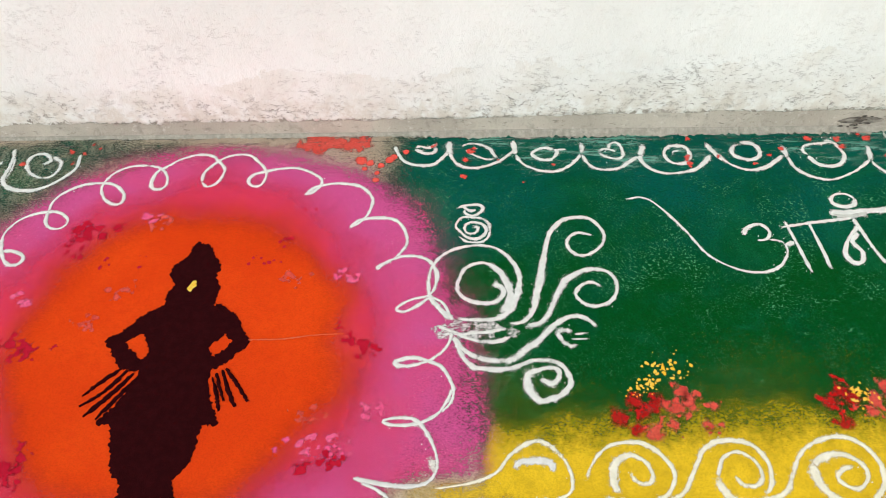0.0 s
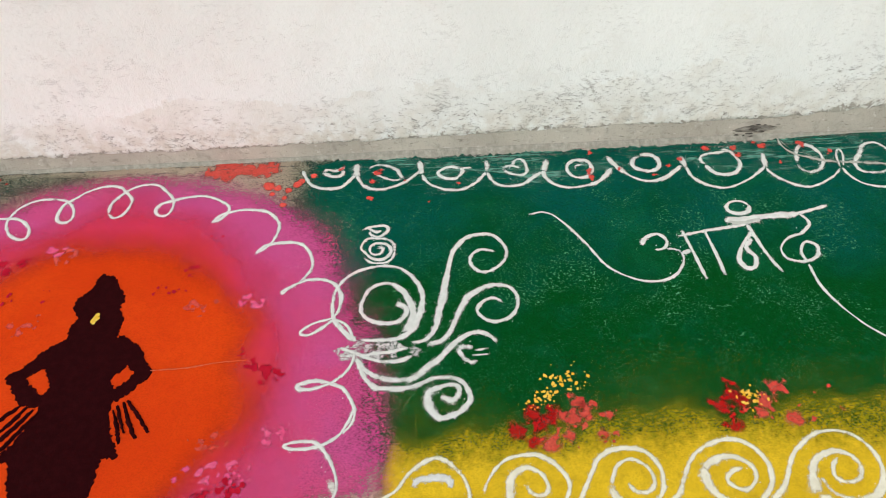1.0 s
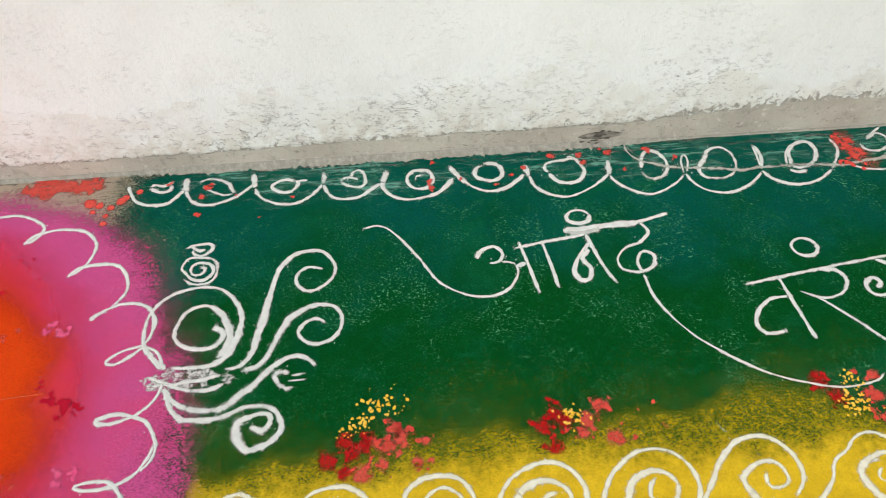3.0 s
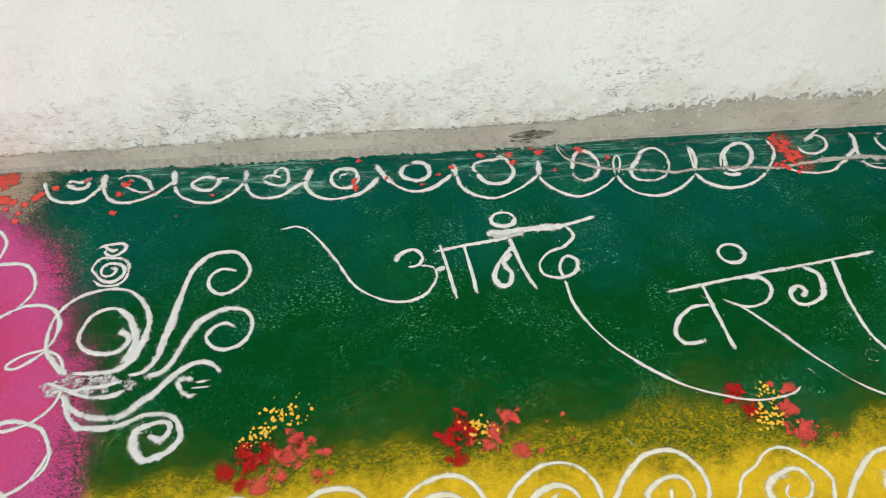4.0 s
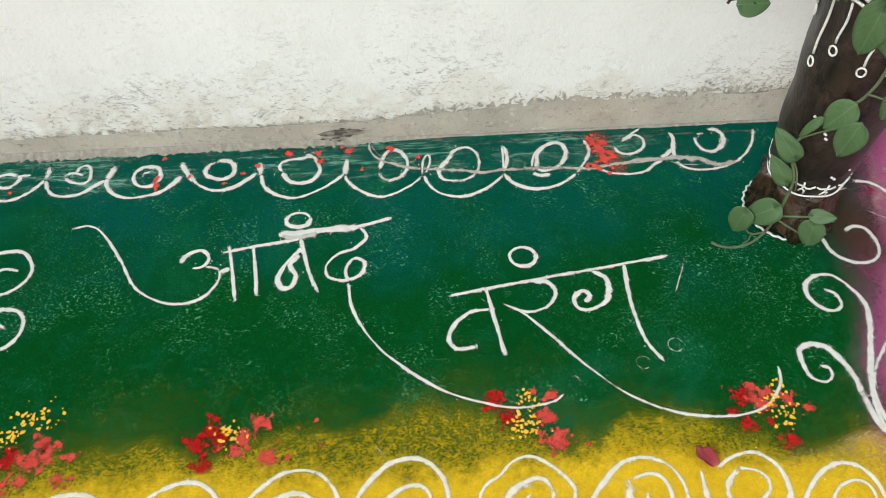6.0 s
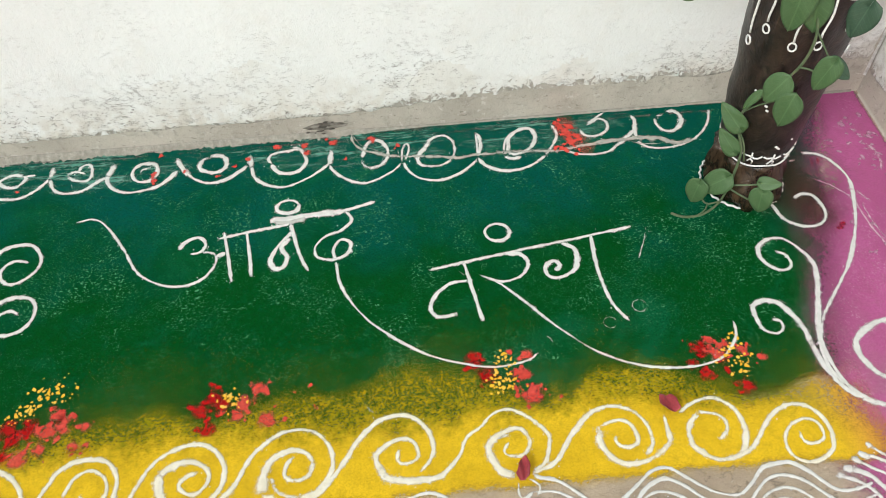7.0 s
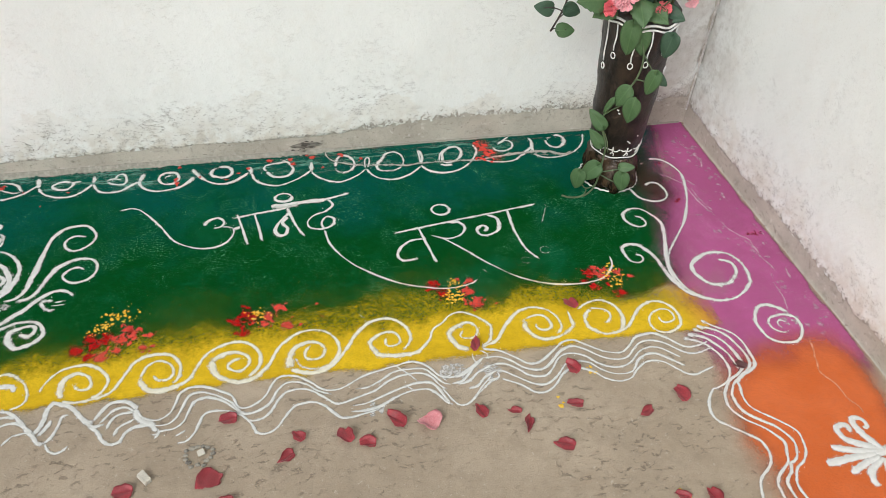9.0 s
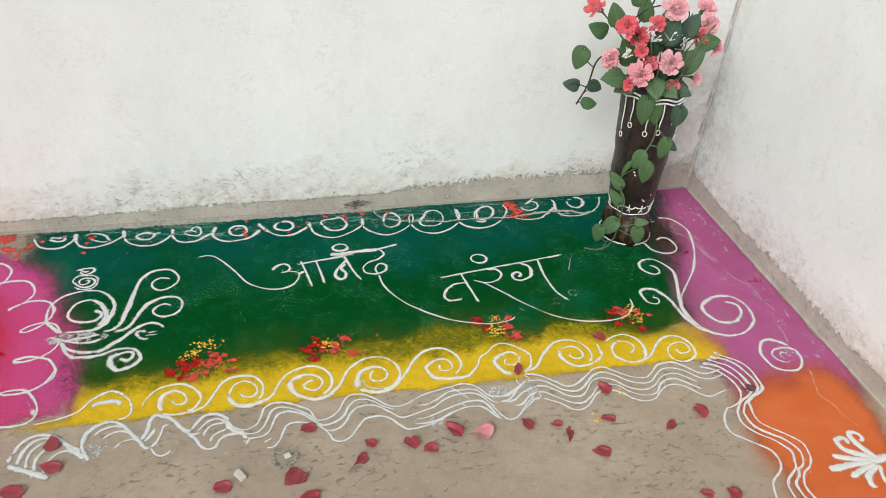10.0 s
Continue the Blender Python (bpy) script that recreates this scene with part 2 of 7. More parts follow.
PURPLE = powder_material("purple_powder", ((0.41, 0.10, 0.245), (0.47, 0.115, 0.29), (0.36, 0.11, 0.21)), 7, (0.62, 0.36, 0.48), 0.02, grainy=1.3, fade=(0.08, 0.8), stain=(0.36, 0.14, 0.22), grit=0.4)
HOT = powder_material("hot_red_powder", ((0.74, 0.045, 0.11), (0.76, 0.05, 0.09), (0.70, 0.045, 0.14)), 7, dusty=True, grit=0.3)
RUST = powder_material("burnt_orange_powder", ((0.62, 0.14, 0.04), (0.68, 0.165, 0.055), (0.56, 0.15, 0.065)), 7, dusty=True, grit=0.3)
BLACK = plain_powder("dark_maroon_powder", (0.019, 0.0012, 0.002), (0.027, 0.002, 0.003))
CRIMSON = plain_powder("crimson_powder", (0.40, 0.008, 0.03), (0.46, 0.014, 0.036))
GOLD = plain_powder("golden_powder", (0.8, 0.47, 0.03), (0.85, 0.6, 0.12))
SCRAPE = powder_material("teal_dust", ((0.07, 0.23, 0.17), (0.11, 0.29, 0.225), (0.30, 0.46, 0.40)), 30, grainy=2.6, fade=(0.35, 1.05), grit=0.2, drawn=(0.10, 0.75, 1))
# brown for the shade painted beside the vase and for mixed dust
SHADE_DUST = powder_material("brown_shade_and_dust", ((0.075, 0.040, 0.030), (0.095, 0.055, 0.038), (0.06, 0.035, 0.027)), 20, dusty=True, grit=0.3)
PETAL = petal_material("red_petal", (0.17, 0.010, 0.016), (0.46, 0.045, 0.06), True)
WITHERED = petal_material("withered_petal", (0.055, 0.012, 0.012), (0.13, 0.03, 0.026), True)
PALE_PETAL = petal_material("pale_petal", (0.55, 0.13, 0.16), (0.74, 0.38, 0.38), True)
LEAF = leaf_material("leaf_green", (0.048, 0.105, 0.038), (0.085, 0.155, 0.062))
DARK_LEAF = leaf_material("dark_leaf", (0.03, 0.07, 0.042), (0.05, 0.1, 0.058))
STEM = leaf_material("stem_green", (0.07, 0.11, 0.05), (0.13, 0.17, 0.09))
TWIG = leaf_material("brown_twig", (0.03, 0.022, 0.02), (0.05, 0.035, 0.03))
BARK = bark_material("dark_bark", (0.010, 0.007, 0.006), (0.042, 0.026, 0.019), 0.42)
FOOT = bark_material("brown_root", (0.012, 0.008, 0.006), (0.085, 0.052, 0.03), 0.2)
PAINT = plain_powder("white_paint", (0.78, 0.78, 0.76), (0.84, 0.84, 0.82), 0.6)
PINK_FLOWER = petal_material("pink_cloth", (0.90, 0.42, 0.48), (0.95, 0.68, 0.71))
CORAL_FLOWER = petal_material("coral_cloth", (0.86, 0.15, 0.19), (0.92, 0.31, 0.34))
DARK_CEMENT = plain_powder("chipped_cement", (0.16, 0.145, 0.125), (0.34, 0.32, 0.28), 0.95)
# dusty cement, also darkened to offset the light the slanted lip catches
DUSTY_SHADED_CEMENT = plain_powder("dusty_shaded_cement", (0.29, 0.275, 0.235), (0.40, 0.38, 0.33), 0.95)
STONE = plain_powder("grey_stone", (0.3, 0.28, 0.24), (0.4, 0.37, 0.31), 0.85)
CREAM = plain_powder("cream_chip", (0.6, 0.56, 0.48), (0.7, 0.66, 0.58), 0.7)



def chalk_material(name, colour, other, thick):
    """Poured powder whose grains thin out towards the edges of a line; thick: how full its middle is."""
    n = Nodes(name)
    c = n.mix(n.step(n.noise(90, 4, 0.65), 0.35, 0.7), colour, other)
    c = n.mix(n.step(n.noise(600, 2, 0.7), 0.5, 0.72, 0, 0.35), c, [v * 0.62 for v in colour])
    grain = n.math("ADD", n.math("MULTIPLY", n.noise(620, 3, 0.8), 0.6), n.math("MULTIPLY", n.noise(85, 4, 0.7), 0.4))
    full = n.math("MULTIPLY", n.attr("cover"), thick)
    alpha = n.step(n.math("ADD", full, n.math("MULTIPLY", n.math("SUBTRACT", grain, 0.5), n.math("SUBTRACT", 3.3, n.math("MULTIPLY", n.attr("cover"), 1.3)))), 0.3, 0.66)
    return n.done(c, 0.95, n.noise(500, 3), 0.4, 0.001, alpha, Specular_IOR_Level=0.04)


WHITE = chalk_material("white_powder", (0.62, 0.62, 0.595), (0.73, 0.73, 0.71), 1.06)
CHALK = chalk_material("thin_white_powder", (0.61, 0.62, 0.59), (0.72, 0.72, 0.70), 0.92)
THICK = chalk_material("heaped_white_powder", (0.66, 0.655, 0.63), (0.76, 0.76, 0.745), 1.6)
GHOST = chalk_material("rubbed_white_powder", (0.50, 0.54, 0.48), (0.64, 0.66, 0.6), 0.5)
PINKISH = chalk_material("pinkish_crack_dust", (0.62, 0.36, 0.48), (0.72, 0.48, 0.58), 0.55)
TAWNY = chalk_material("tawny_crack_dust", (0.72, 0.28, 0.14), (0.76, 0.36, 0.22), 0.55)
SEAM = chalk_material("bare_cement_dust", (0.36, 0.36, 0.32), (0.48, 0.47, 0.42), 0.8)
FADED = chalk_material("faded_white_powder", (0.46, 0.47, 0.43), (0.6, 0.6, 0.56), 0.8)
GRIME = chalk_material("dark_grime", (0.13, 0.122, 0.115), (0.2, 0.185, 0.17), 0.46)
SOFT = chalk_material("brushed_white_powder", (0.66, 0.645, 0.59), (0.76, 0.745, 0.7), 0.62)
CREAMY = chalk_material("cream_white_powder", (0.70, 0.66, 0.53), (0.80, 0.77, 0.65), 0.86)
COVERED = (THICK, PINKISH, TAWNY, SEAM, WHITE, CHALK, GHOST, FADED, GRIME, SOFT, CREAMY)
WHITE_DUST = powder_material("white_dust", ((0.62, 0.61, 0.59), (0.72, 0.71, 0.69), (0.58, 0.575, 0.55)), 40, grainy=2.4, fade=(0.25, 0.85))
GRAIN = plain_powder("white_grains", (0.70, 0.695, 0.67), (0.79, 0.79, 0.775))
RED_DUST = powder_material("red_dust", ((0.40, 0.012, 0.012), (0.50, 0.02, 0.02), (0.36, 0.012, 0.012)), 40, dusty=True)
CORAL_DUST = powder_material("coral_dust", ((0.70, 0.085, 0.065), (0.75, 0.115, 0.09), (0.64, 0.068, 0.055)), 40, dusty=True)
CRIMSON_DUST = powder_material("crimson_dust", ((0.44, 0.008, 0.030), (0.5, 0.012, 0.036), (0.38, 0.008, 0.026)), 40, dusty=True)
ROSE_DUST = powder_material("rose_dust", ((0.8, 0.10, 0.26), (0.82, 0.16, 0.3), (0.75, 0.1, 0.2)), 40, dusty=True)

# ---- building helpers ----
def mesh_of(name, verts, faces, material):
    me = bpy.data.meshes.new(name)
    me.from_pydata(verts, [], faces)
    me.materials.append(material)
    me.update()
    return me


def obj(name, verts, faces, material, parent=None, label="", smooth=False):
    me = mesh_of(name, verts, faces, material)
    if smooth:
        me.polygons.foreach_set("use_smooth", [True] * len(me.polygons))
    ob = new(name, me)
    ob.parent = parent
    return tagged(ob, label)


def thing(name, label, category, group="", kind="", at=(0, 0, 0)):
    ob = new(name)
    ob.location = at
    ob.empty_display_size = 0.05
    return tagged(ob, label, category, group, kind)


def glide(points, gap=0.003):
    """Even steps along a smooth line through points (a Catmull-Rom spline)."""
    p = [Vector(q) for q in points]
    if len(p) == 2:
        p.insert(1, (p[0] + p[1]) / 2)
    p = [2 * p[0] - p[1], *p, 2 * p[-1] - p[-2]]
    fine = []
    for a, b, c, d in zip(p, p[1:], p[2:], p[3:]):
        steps = max(3, int((c - b).length / gap) + 1)
        for i in range(steps):
            t = i / steps
            fine.append(0.5 * (2 * b + (c - a) * t + (2 * a - 5 * b + 4 * c - d) * t * t + (3 * b - a - 3 * c + d) * t**3))
    fine.append(p[-2])
    out, rest = [fine[0]], 0.0
    for a, b in zip(fine, fine[1:]):
        rest += (b - a).length
        if rest >= gap:
            out.append(b)
            rest = 0.0
    return out if len(out) > 2 else [fine[0], fine[len(fine) // 2], fine[-1]]


GRAINS = []  # spilled grains beside the white lines


def ridge(points, width, height=0.0019, rough=0.45, taper=0.5, z=0.0, spill=True):
    """Verts and faces of a poured line of powder on the floor, ragged at both edges."""
    line = glide([(x, y, 0) for x, y in points], 0.0022)
    seed, n = random.uniform(0, 90), len(line)
    verts, faces = [], []
    for i, q in enumerate(line):
        way = (line[min(i + 1, n - 1)] - line[max(i - 1, 0)]).normalized()
        side = Vector((-way.y, way.x, 0))
        near = min(i, n - 1 - i) / 4.0
        w = width * (1 + 0.45 * noise.noise((seed, i * 0.045, 0)) + rough * 0.35 * random.uniform(-1, 1)) * min(1.0, taper + (1 - taper) * near)
        h = height * (1 + 0.5 * noise.noise((seed, i * 0.11, 7)))
        a, b = (random.uniform(-rough, rough) * width * 0.32 for _ in range(2))
        for s, k in ((-0.5, 0.0), (-0.3, 0.75), (0.0, 1.0), (0.3, 0.75), (0.5, 0.0)):
            off = s * w + (a if s == -0.5 else b if s == 0.5 else 0)
            v = q + side * off
            verts.append((v.x, v.y, z + (0.0006 if k == 0 else h * k * random.uniform(0.85, 1.1))))
        if spill and random.random() < 0.3:
            g = q + side * random.choice((-1, 1)) * (w * 0.5 + abs(random.gauss(0, 0.0032)))
            GRAINS.append((g.x, g.y, z))
    for i in range(n - 1):
        for j in range(4):
            k = 5 * i + j
            faces.append((k, k + 1, k + 6, k + 5))
    return verts, faces


ACROSS = ((-1.15, 0.0, 0.0), (-0.75, 0.24, 0.1), (-0.48, 0.55, 0.4), (-0.25, 0.92, 0.85), (0.0, 1.0, 1.0), (0.25, 0.92, 0.85), (0.48, 0.55, 0.4), (0.75, 0.24, 0.1), (1.15, 0.0, 0.0))


def poured(name, points, width, height, rough, z, spill):
    """A line of loose powder, its width one number or a table along it: full along its middle, thinning out to single grains at both sides."""
    run = glide([(x, y, 0) for x, y in points], 0.0024)
    seed, n = random.uniform(0, 90), len(run)
    table = width if isinstance(width, tuple) else ((0.0, width), (1.0, width))
    verts, faces, amount = [], [], []
    for i, q in enumerate(run):
        way = (run[min(i + 1, n - 1)] - run[max(i - 1, 0)]).normalized()
        side = Vector((-way.y, way.x, 0))
        end = min(1.0, 0.35 + min(i, n - 1 - i) / 3.0)
        width = 0.71 * bend(i / (n - 1), table)
        w = width * (1 + 0.5 * noise.noise((seed, i * 0.05, 0)) + 0.3 * rough * random.uniform(-1, 1))
        h = height * (1 + 0.5 * noise.noise((seed, i * 0.12, 7)))
        full = end * (0.94 + 0.42 * noise.noise((seed, i * 0.035, 3)) + 0.2 * noise.noise((seed, i * 0.3, 9)))
        shift = 0.3 * rough * width * noise.noise((seed, i * 0.2, 5))
        for s, c, k in ACROSS:
            v = q + side * (s * w + shift)
            verts.append((v.x, v.y, z + 0.0011 + 0.45 * h * k))
            amount.append(max(0.0, c * full))
        if spill and random.random() < 0.04:
            g = q + side * random.choice((-1, 1)) * (w * 0.5 + abs(random.gauss(0, 0.004)))
            GRAINS.append((g.x, g.y, z))
    m = len(ACROSS)
    for i in range(n - 1):
        for j in range(m - 1):
            k = m * i + j
            faces.append((k, k + 1, k + m + 1, k + m))
    return verts, faces, amount


def line(name, points, parent, width=0.0085, material=None, label="", height=0.0019, rough=0.45, z=0.0, spill=True, taper=0.5):
    material = material or WHITE
    if material not in COVERED:
        return obj(name, *ridge(points, width, height, rough, taper, z, spill), material, parent, label, smooth=True)
    verts, faces, amount = poured(name, points, width, height, rough, z, spill)
    ob = obj(name, verts, faces, material, parent, label, smooth=True)
    ob.data.attributes.new("cover", "FLOAT", "POINT").data.foreach_set("value", amount)
    return ob


def blob_into(verts, faces, x, y, r, z=0.0, high=0.0015, stretch=1.0, turn=0.0):
    """A flat uneven crumb of powder."""
    n, k = 9, len(verts)
    for ring, zz in ((1.0, 0.0005), (0.7, high)):
        for i in range(n):
            a = i * math.tau / n + random.uniform(-0.2, 0.2)
            q = r * ring * random.uniform(0.55, 1.25)
            u, v = q * math.cos(a) * stretch, q * math.sin(a)
            verts.append((x + u * math.cos(turn) - v * math.sin(turn), y + u * math.sin(turn) + v * math.cos(turn), z + zz))
    for i in range(n):
        j = (i + 1) % n
        faces.append((k + i, k + j, k + n + j, k + n + i))
    faces.append(tuple(k + n + i for i in range(n)))


def dots(name, spots, material, parent, label="", z=0.003):
    """Crumbs of powder: each larger one a part, the dust-fine ones together."""
    fine, made = ([], []), None
    for n, (x, y, r) in enumerate(spots):
        small = r < 0.0032 and len(spots) > 4
        verts, faces = fine if small else ([], [])
        blob_into(verts, faces, x, y, r, 0.6 * z + 0.00005 * (n % 9), high=min(0.0007, 0.3 * r), stretch=random.uniform(0.8, 1.5), turn=random.uniform(0, 3))
        if not small:
            made = obj(name, verts, faces, material, parent, label)
    if fine[0]:
        made = tagged(obj("powder_specks", *fine, material, parent, label), kind="stuff")
    return made


LAYER = [0]


def dust(name, spots, material, parent, label="", z=0.002, step=0.0022, ragged=0.6, peak=1.0):
    """A thin splash of powder round some spots, ragged and grainy at its rim."""
    LAYER[0] = (LAYER[0] + 1) % 8
    z = 0.5 * z + 0.00004 * LAYER[0]
    x0, x1 = min(x - 2 * q for x, y, q in spots), max(x + 2 * q for x, y, q in spots)
    y0, y1 = min(y - 2 * q for x, y, q in spots), max(y + 2 * q for x, y, q in spots)
    nx, ny = int((x1 - x0) / step) + 1, int((y1 - y0) / step) + 1
    verts, faces, amount, seen = [], [], [], {}
    for i in range(nx + 1):
        for j in range(ny + 1):
            x, y = x0 + i * step, y0 + j * step
            w = noise.fractal((x * 90, y * 90, 3.0), 1.0, 2.0, 3) * ragged
            best = max(1.0 - math.hypot(x - a, y - b) / q for a, b, q in spots)
            c = max(0.0, min(peak, peak * (0.52 + 1.0 * (best + 0.6 * w))))
            if c > 0.05:
                seen[i, j] = len(verts)
                verts.append((x, y, z))
                amount.append(c)
    for i in range(nx):
        for j in range(ny):
            ring = [(i, j), (i + 1, j), (i + 1, j + 1), (i, j + 1)]
            if all(k in seen for k in ring):
                faces.append(tuple(seen[k] for k in ring))
    ob = obj(name, verts, faces, material, parent, label)
    layer = ob.data.attributes.new("cover", "FLOAT", "POINT")
    layer.data.foreach_set("value", amount)
    return ob


def tube_into(verts, faces, points, radius, sides=6, gap=0.006, tip=1.0):
    """A round stem along points."""
    p = glide(points, gap)
    k, n = len(verts), len(p)
    up = Vector((0.13, 0.2, 0.97))
    for i, q in enumerate(p):
        way = (p[min(i + 1, n - 1)] - p[max(i - 1, 0)]).normalized()
        a = way.cross(up)
        a = a.normalized() if a.length > 0.05 else Vector((1, 0, 0))
        b = way.cross(a)
        r = radius * (1 + (tip - 1) * i / n)
        for j in range(sides):
            t = j * math.tau / sides
            verts.append(tuple(q + (a * math.cos(t) + b * math.sin(t)) * r))
    for i in range(n - 1):
        for j in range(sides):
            l = (j + 1) % sides
            faces.append((k + i * sides + j, k + i * sides + l, k + (i + 1) * sides + l, k + (i + 1) * sides + j))
    faces.append(tuple(k + j for j in reversed(range(sides))))
    faces.append(tuple(k + (n - 1) * sides + j for j in range(sides)))


def tube(name, points, radius, material, parent=None, label="", **more):
    verts, faces = [], []
    tube_into(verts, faces, points, radius, **more)
    return obj(name, verts, faces, material, parent, label, smooth=True)


def box_mesh(name, a, b, material):
    (x0, y0, z0), (x1, y1, z1) = a, b
    v = [(x, y, z) for z in (z0, z1) for x, y in ((x0, y0), (x1, y0), (x1, y1), (x0, y1))]
    f = [(3, 2, 1, 0), (4, 5, 6, 7), (0, 1, 5, 4), (1, 2, 6, 5), (2, 3, 7, 6), (3, 0, 4, 7)]
    return obj(name, v, f, material)


def bend(x, table):
    """A value between the rows of a short table."""
    for (a, p), (b, q) in zip(table, table[1:]):
        if x <= b:
            return p + (q - p) * max(0.0, min(1.0, (x - a) / (b - a)))
    return table[-1][1]


def soft(d, fade):
    """1 well inside (d > fade), 0 well outside (d < -fade)."""
    t = max(0.0, min(1.0, 0.5 + d / (2 * fade)))
    return t * t * (3 - 2 * t)


# ---- floor and walls ----
WALL_Y, WALL_X = -0.02, -0.018

ground = obj("floor", [(-40, -40, 0), (40, -40, 0), (40, 40, 0), (-40, 40, 0)], [(0, 1, 2, 3)], CONCRETE)
tagged(ground, "worn grey-brown concrete floor, rough and dusty", "floor", kind="structure")

wall_north = box_mesh("wall_north", (-6.0, WALL_Y, -0.05), (0.3, WALL_Y + 0.23, 2.7), CEMENT)
tagged(wall_north, "whitewashed wall with a bare grey cement strip along its foot", "wall", kind="structure")
wall_east = box_mesh("wall_east", (WALL_X, -5.0, -0.05), (WALL_X + 0.23, WALL_Y - 0.001, 2.7), CEMENT)
tagged(wall_east, "whitewashed side wall with worn grey cement along its foot", "wall", kind="structure")


def coat(name, start, end, place, edge, parent, ragged, crumbling):
    """A coat of whitewash, a little proud of the cement, broken off unevenly along its lower edge."""
    verts, faces, rise, gap = [], [], [], 0.004
    n = int((end - start) / gap)
    rows = [0.0, 0.004, 0.012, 0.025] + [0.045 + 0.02 * j for j in range(40)] + [1.1, 1.6, 2.57]
    for i in range(n + 1):
        s = start + i * gap
        torn = ragged * bend(s, ((-1.0, 1.0), (-0.85, 1.7)))
        low = edge(s)
        low += torn * (noise.fractal((s * 16, 3.1, ragged * 99), 1.0, 2.0, 4) * 0.006 + noise.noise((s * 90, 0.5, 1.5)) * 0.002) - 0.006 * (torn - ragged)
        for j, k in enumerate(rows):
            z, t = low + k, s
            if i == n:
                t += 0.010 * noise.fractal((z * 22, 7.0, ragged), 1.0, 2.0, 5) + random.uniform(-0.002, 0.002)
            out = 0.0003 if j == 0 or i == n else 0.0022 + 0.0016 * noise.noise((s * 14, z * 14, 2.0)) + 0.003 * noise.noise((s * 2.5, z * 2.5, 5.0))
            verts.append(place(t, max(0.0008, out), z))
            rise.append(k * bend(s, crumbling))
    m = len(rows)
    for i in range(n):
        for j in range(m - 1):
            k = i * m + j
            faces.append((k, k + m, k + m + 1, k + 1))
    ob = obj(name, verts, faces, WASH, parent, "chalky white paint, chipped along its lower edge", smooth=True)
    ob.data.attributes.new("rise", "FLOAT", "POINT").data.foreach_set("value", rise)
    return ob


FOOT_N = ((-2.6, 0.030), (-1.8, 0.032), (-1.4, 0.040), (-1.0, 0.042), (-0.87, 0.053), (-0.74, 0.070), (-0.3, 0.071), (-0.16, 0.074), (0.0, 0.085))
FOOT_E = ((-3.0, 0.05), (-0.75, 0.048), (-0.5, 0.053), (-0.25, 0.045), (-0.02, 0.065))
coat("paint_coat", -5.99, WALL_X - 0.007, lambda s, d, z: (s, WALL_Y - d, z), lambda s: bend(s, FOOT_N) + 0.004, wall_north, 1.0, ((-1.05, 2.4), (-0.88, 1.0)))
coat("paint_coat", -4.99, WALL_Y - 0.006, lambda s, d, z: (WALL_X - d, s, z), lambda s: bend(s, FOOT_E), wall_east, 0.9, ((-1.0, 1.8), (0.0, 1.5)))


def crumbly_strip(name, place, length, r, label, parent, gap=0.006):
    """A rough fillet of cement in an inner corner."""
    verts, faces, m = [], [], 5
    n = int(length / gap)
    for i in range(n + 1):
        s = i * gap
        q = r * (0.45 + 0.9 * abs(noise.fractal((s * 9, 1.7, r * 300), 1.0, 2.0, 4)) + 0.5 * abs(noise.noise((s * 70, 4.0, r * 90))))
        for j in range(m):
            a = j / (m - 1)
            k = q * (1 - 0.75 * math.sin(a * math.pi)) * random.uniform(0.9, 1.1)
            u, v = (1 - a) * q, a * q
            pull = 0.62 + 0.38 * abs(2 * a - 1)
            verts.append(place(s, u * pull, v * pull))
    for i in range(n):
        for j in range(m - 1):
            k = i * m + j
            faces.append((k, k + 1, k + m + 1, k + m))
    return obj(name, verts, faces, DIRTY if "corner" in name else CEMENT, parent, label)


crumbly_strip("corner_fillet", lambda s, u, v: (WALL_X - 0.001 - u, WALL_Y - 0.001 - v, 0.04 + s), 2.6, 0.0042, "crumbling grey cement in the corner", wall_north)
crumbly_strip("foot_fillet", lambda s, u, v: (WALL_X - 0.0005 - u, WALL_Y - 0.01 - s, v), 2.0, 0.004, "rough cement line at the wall's foot", wall_east)



def cement_lip(table):
    """A ragged lip of cement where the wall meets the floor, as wide as the table says along the wall."""
    verts, faces, gap = [], [], 0.0025
    n = int((table[-1][0] - table[0][0]) / gap)
    for i in range(n + 1):
        x = table[0][0] + i * gap
        w = bend(x, table) * (1 + 0.5 * noise.fractal((x * 22, 2.0, 6.0), 1.0, 2.0, 3) + 0.55 * noise.fractal((x * 140, 5.0, 1.0), 1.0, 2.0, 2))
        w = max(0.0012, w)
        high = 0.004 + 0.5 * bend(x, table)
        for y, z in ((0.0004, high), (0.3 * w, 0.55 * high), (0.7 * w, 0.0015), (w, 0.0005)):
            verts.append((x, WALL_Y - y, z))
    for i in range(n):
        for j in range(3):
            k = 4 * i + j
            faces.append((k, k + 1, k + 5, k + 4))
    return obj("cement_lip", verts, faces, DUSTY_SHADED_CEMENT, wall_north, "rough grey cement lip along the wall's foot", smooth=True)


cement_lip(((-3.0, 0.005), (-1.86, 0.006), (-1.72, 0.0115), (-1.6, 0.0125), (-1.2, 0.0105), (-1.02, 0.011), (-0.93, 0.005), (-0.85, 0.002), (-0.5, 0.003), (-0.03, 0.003)))

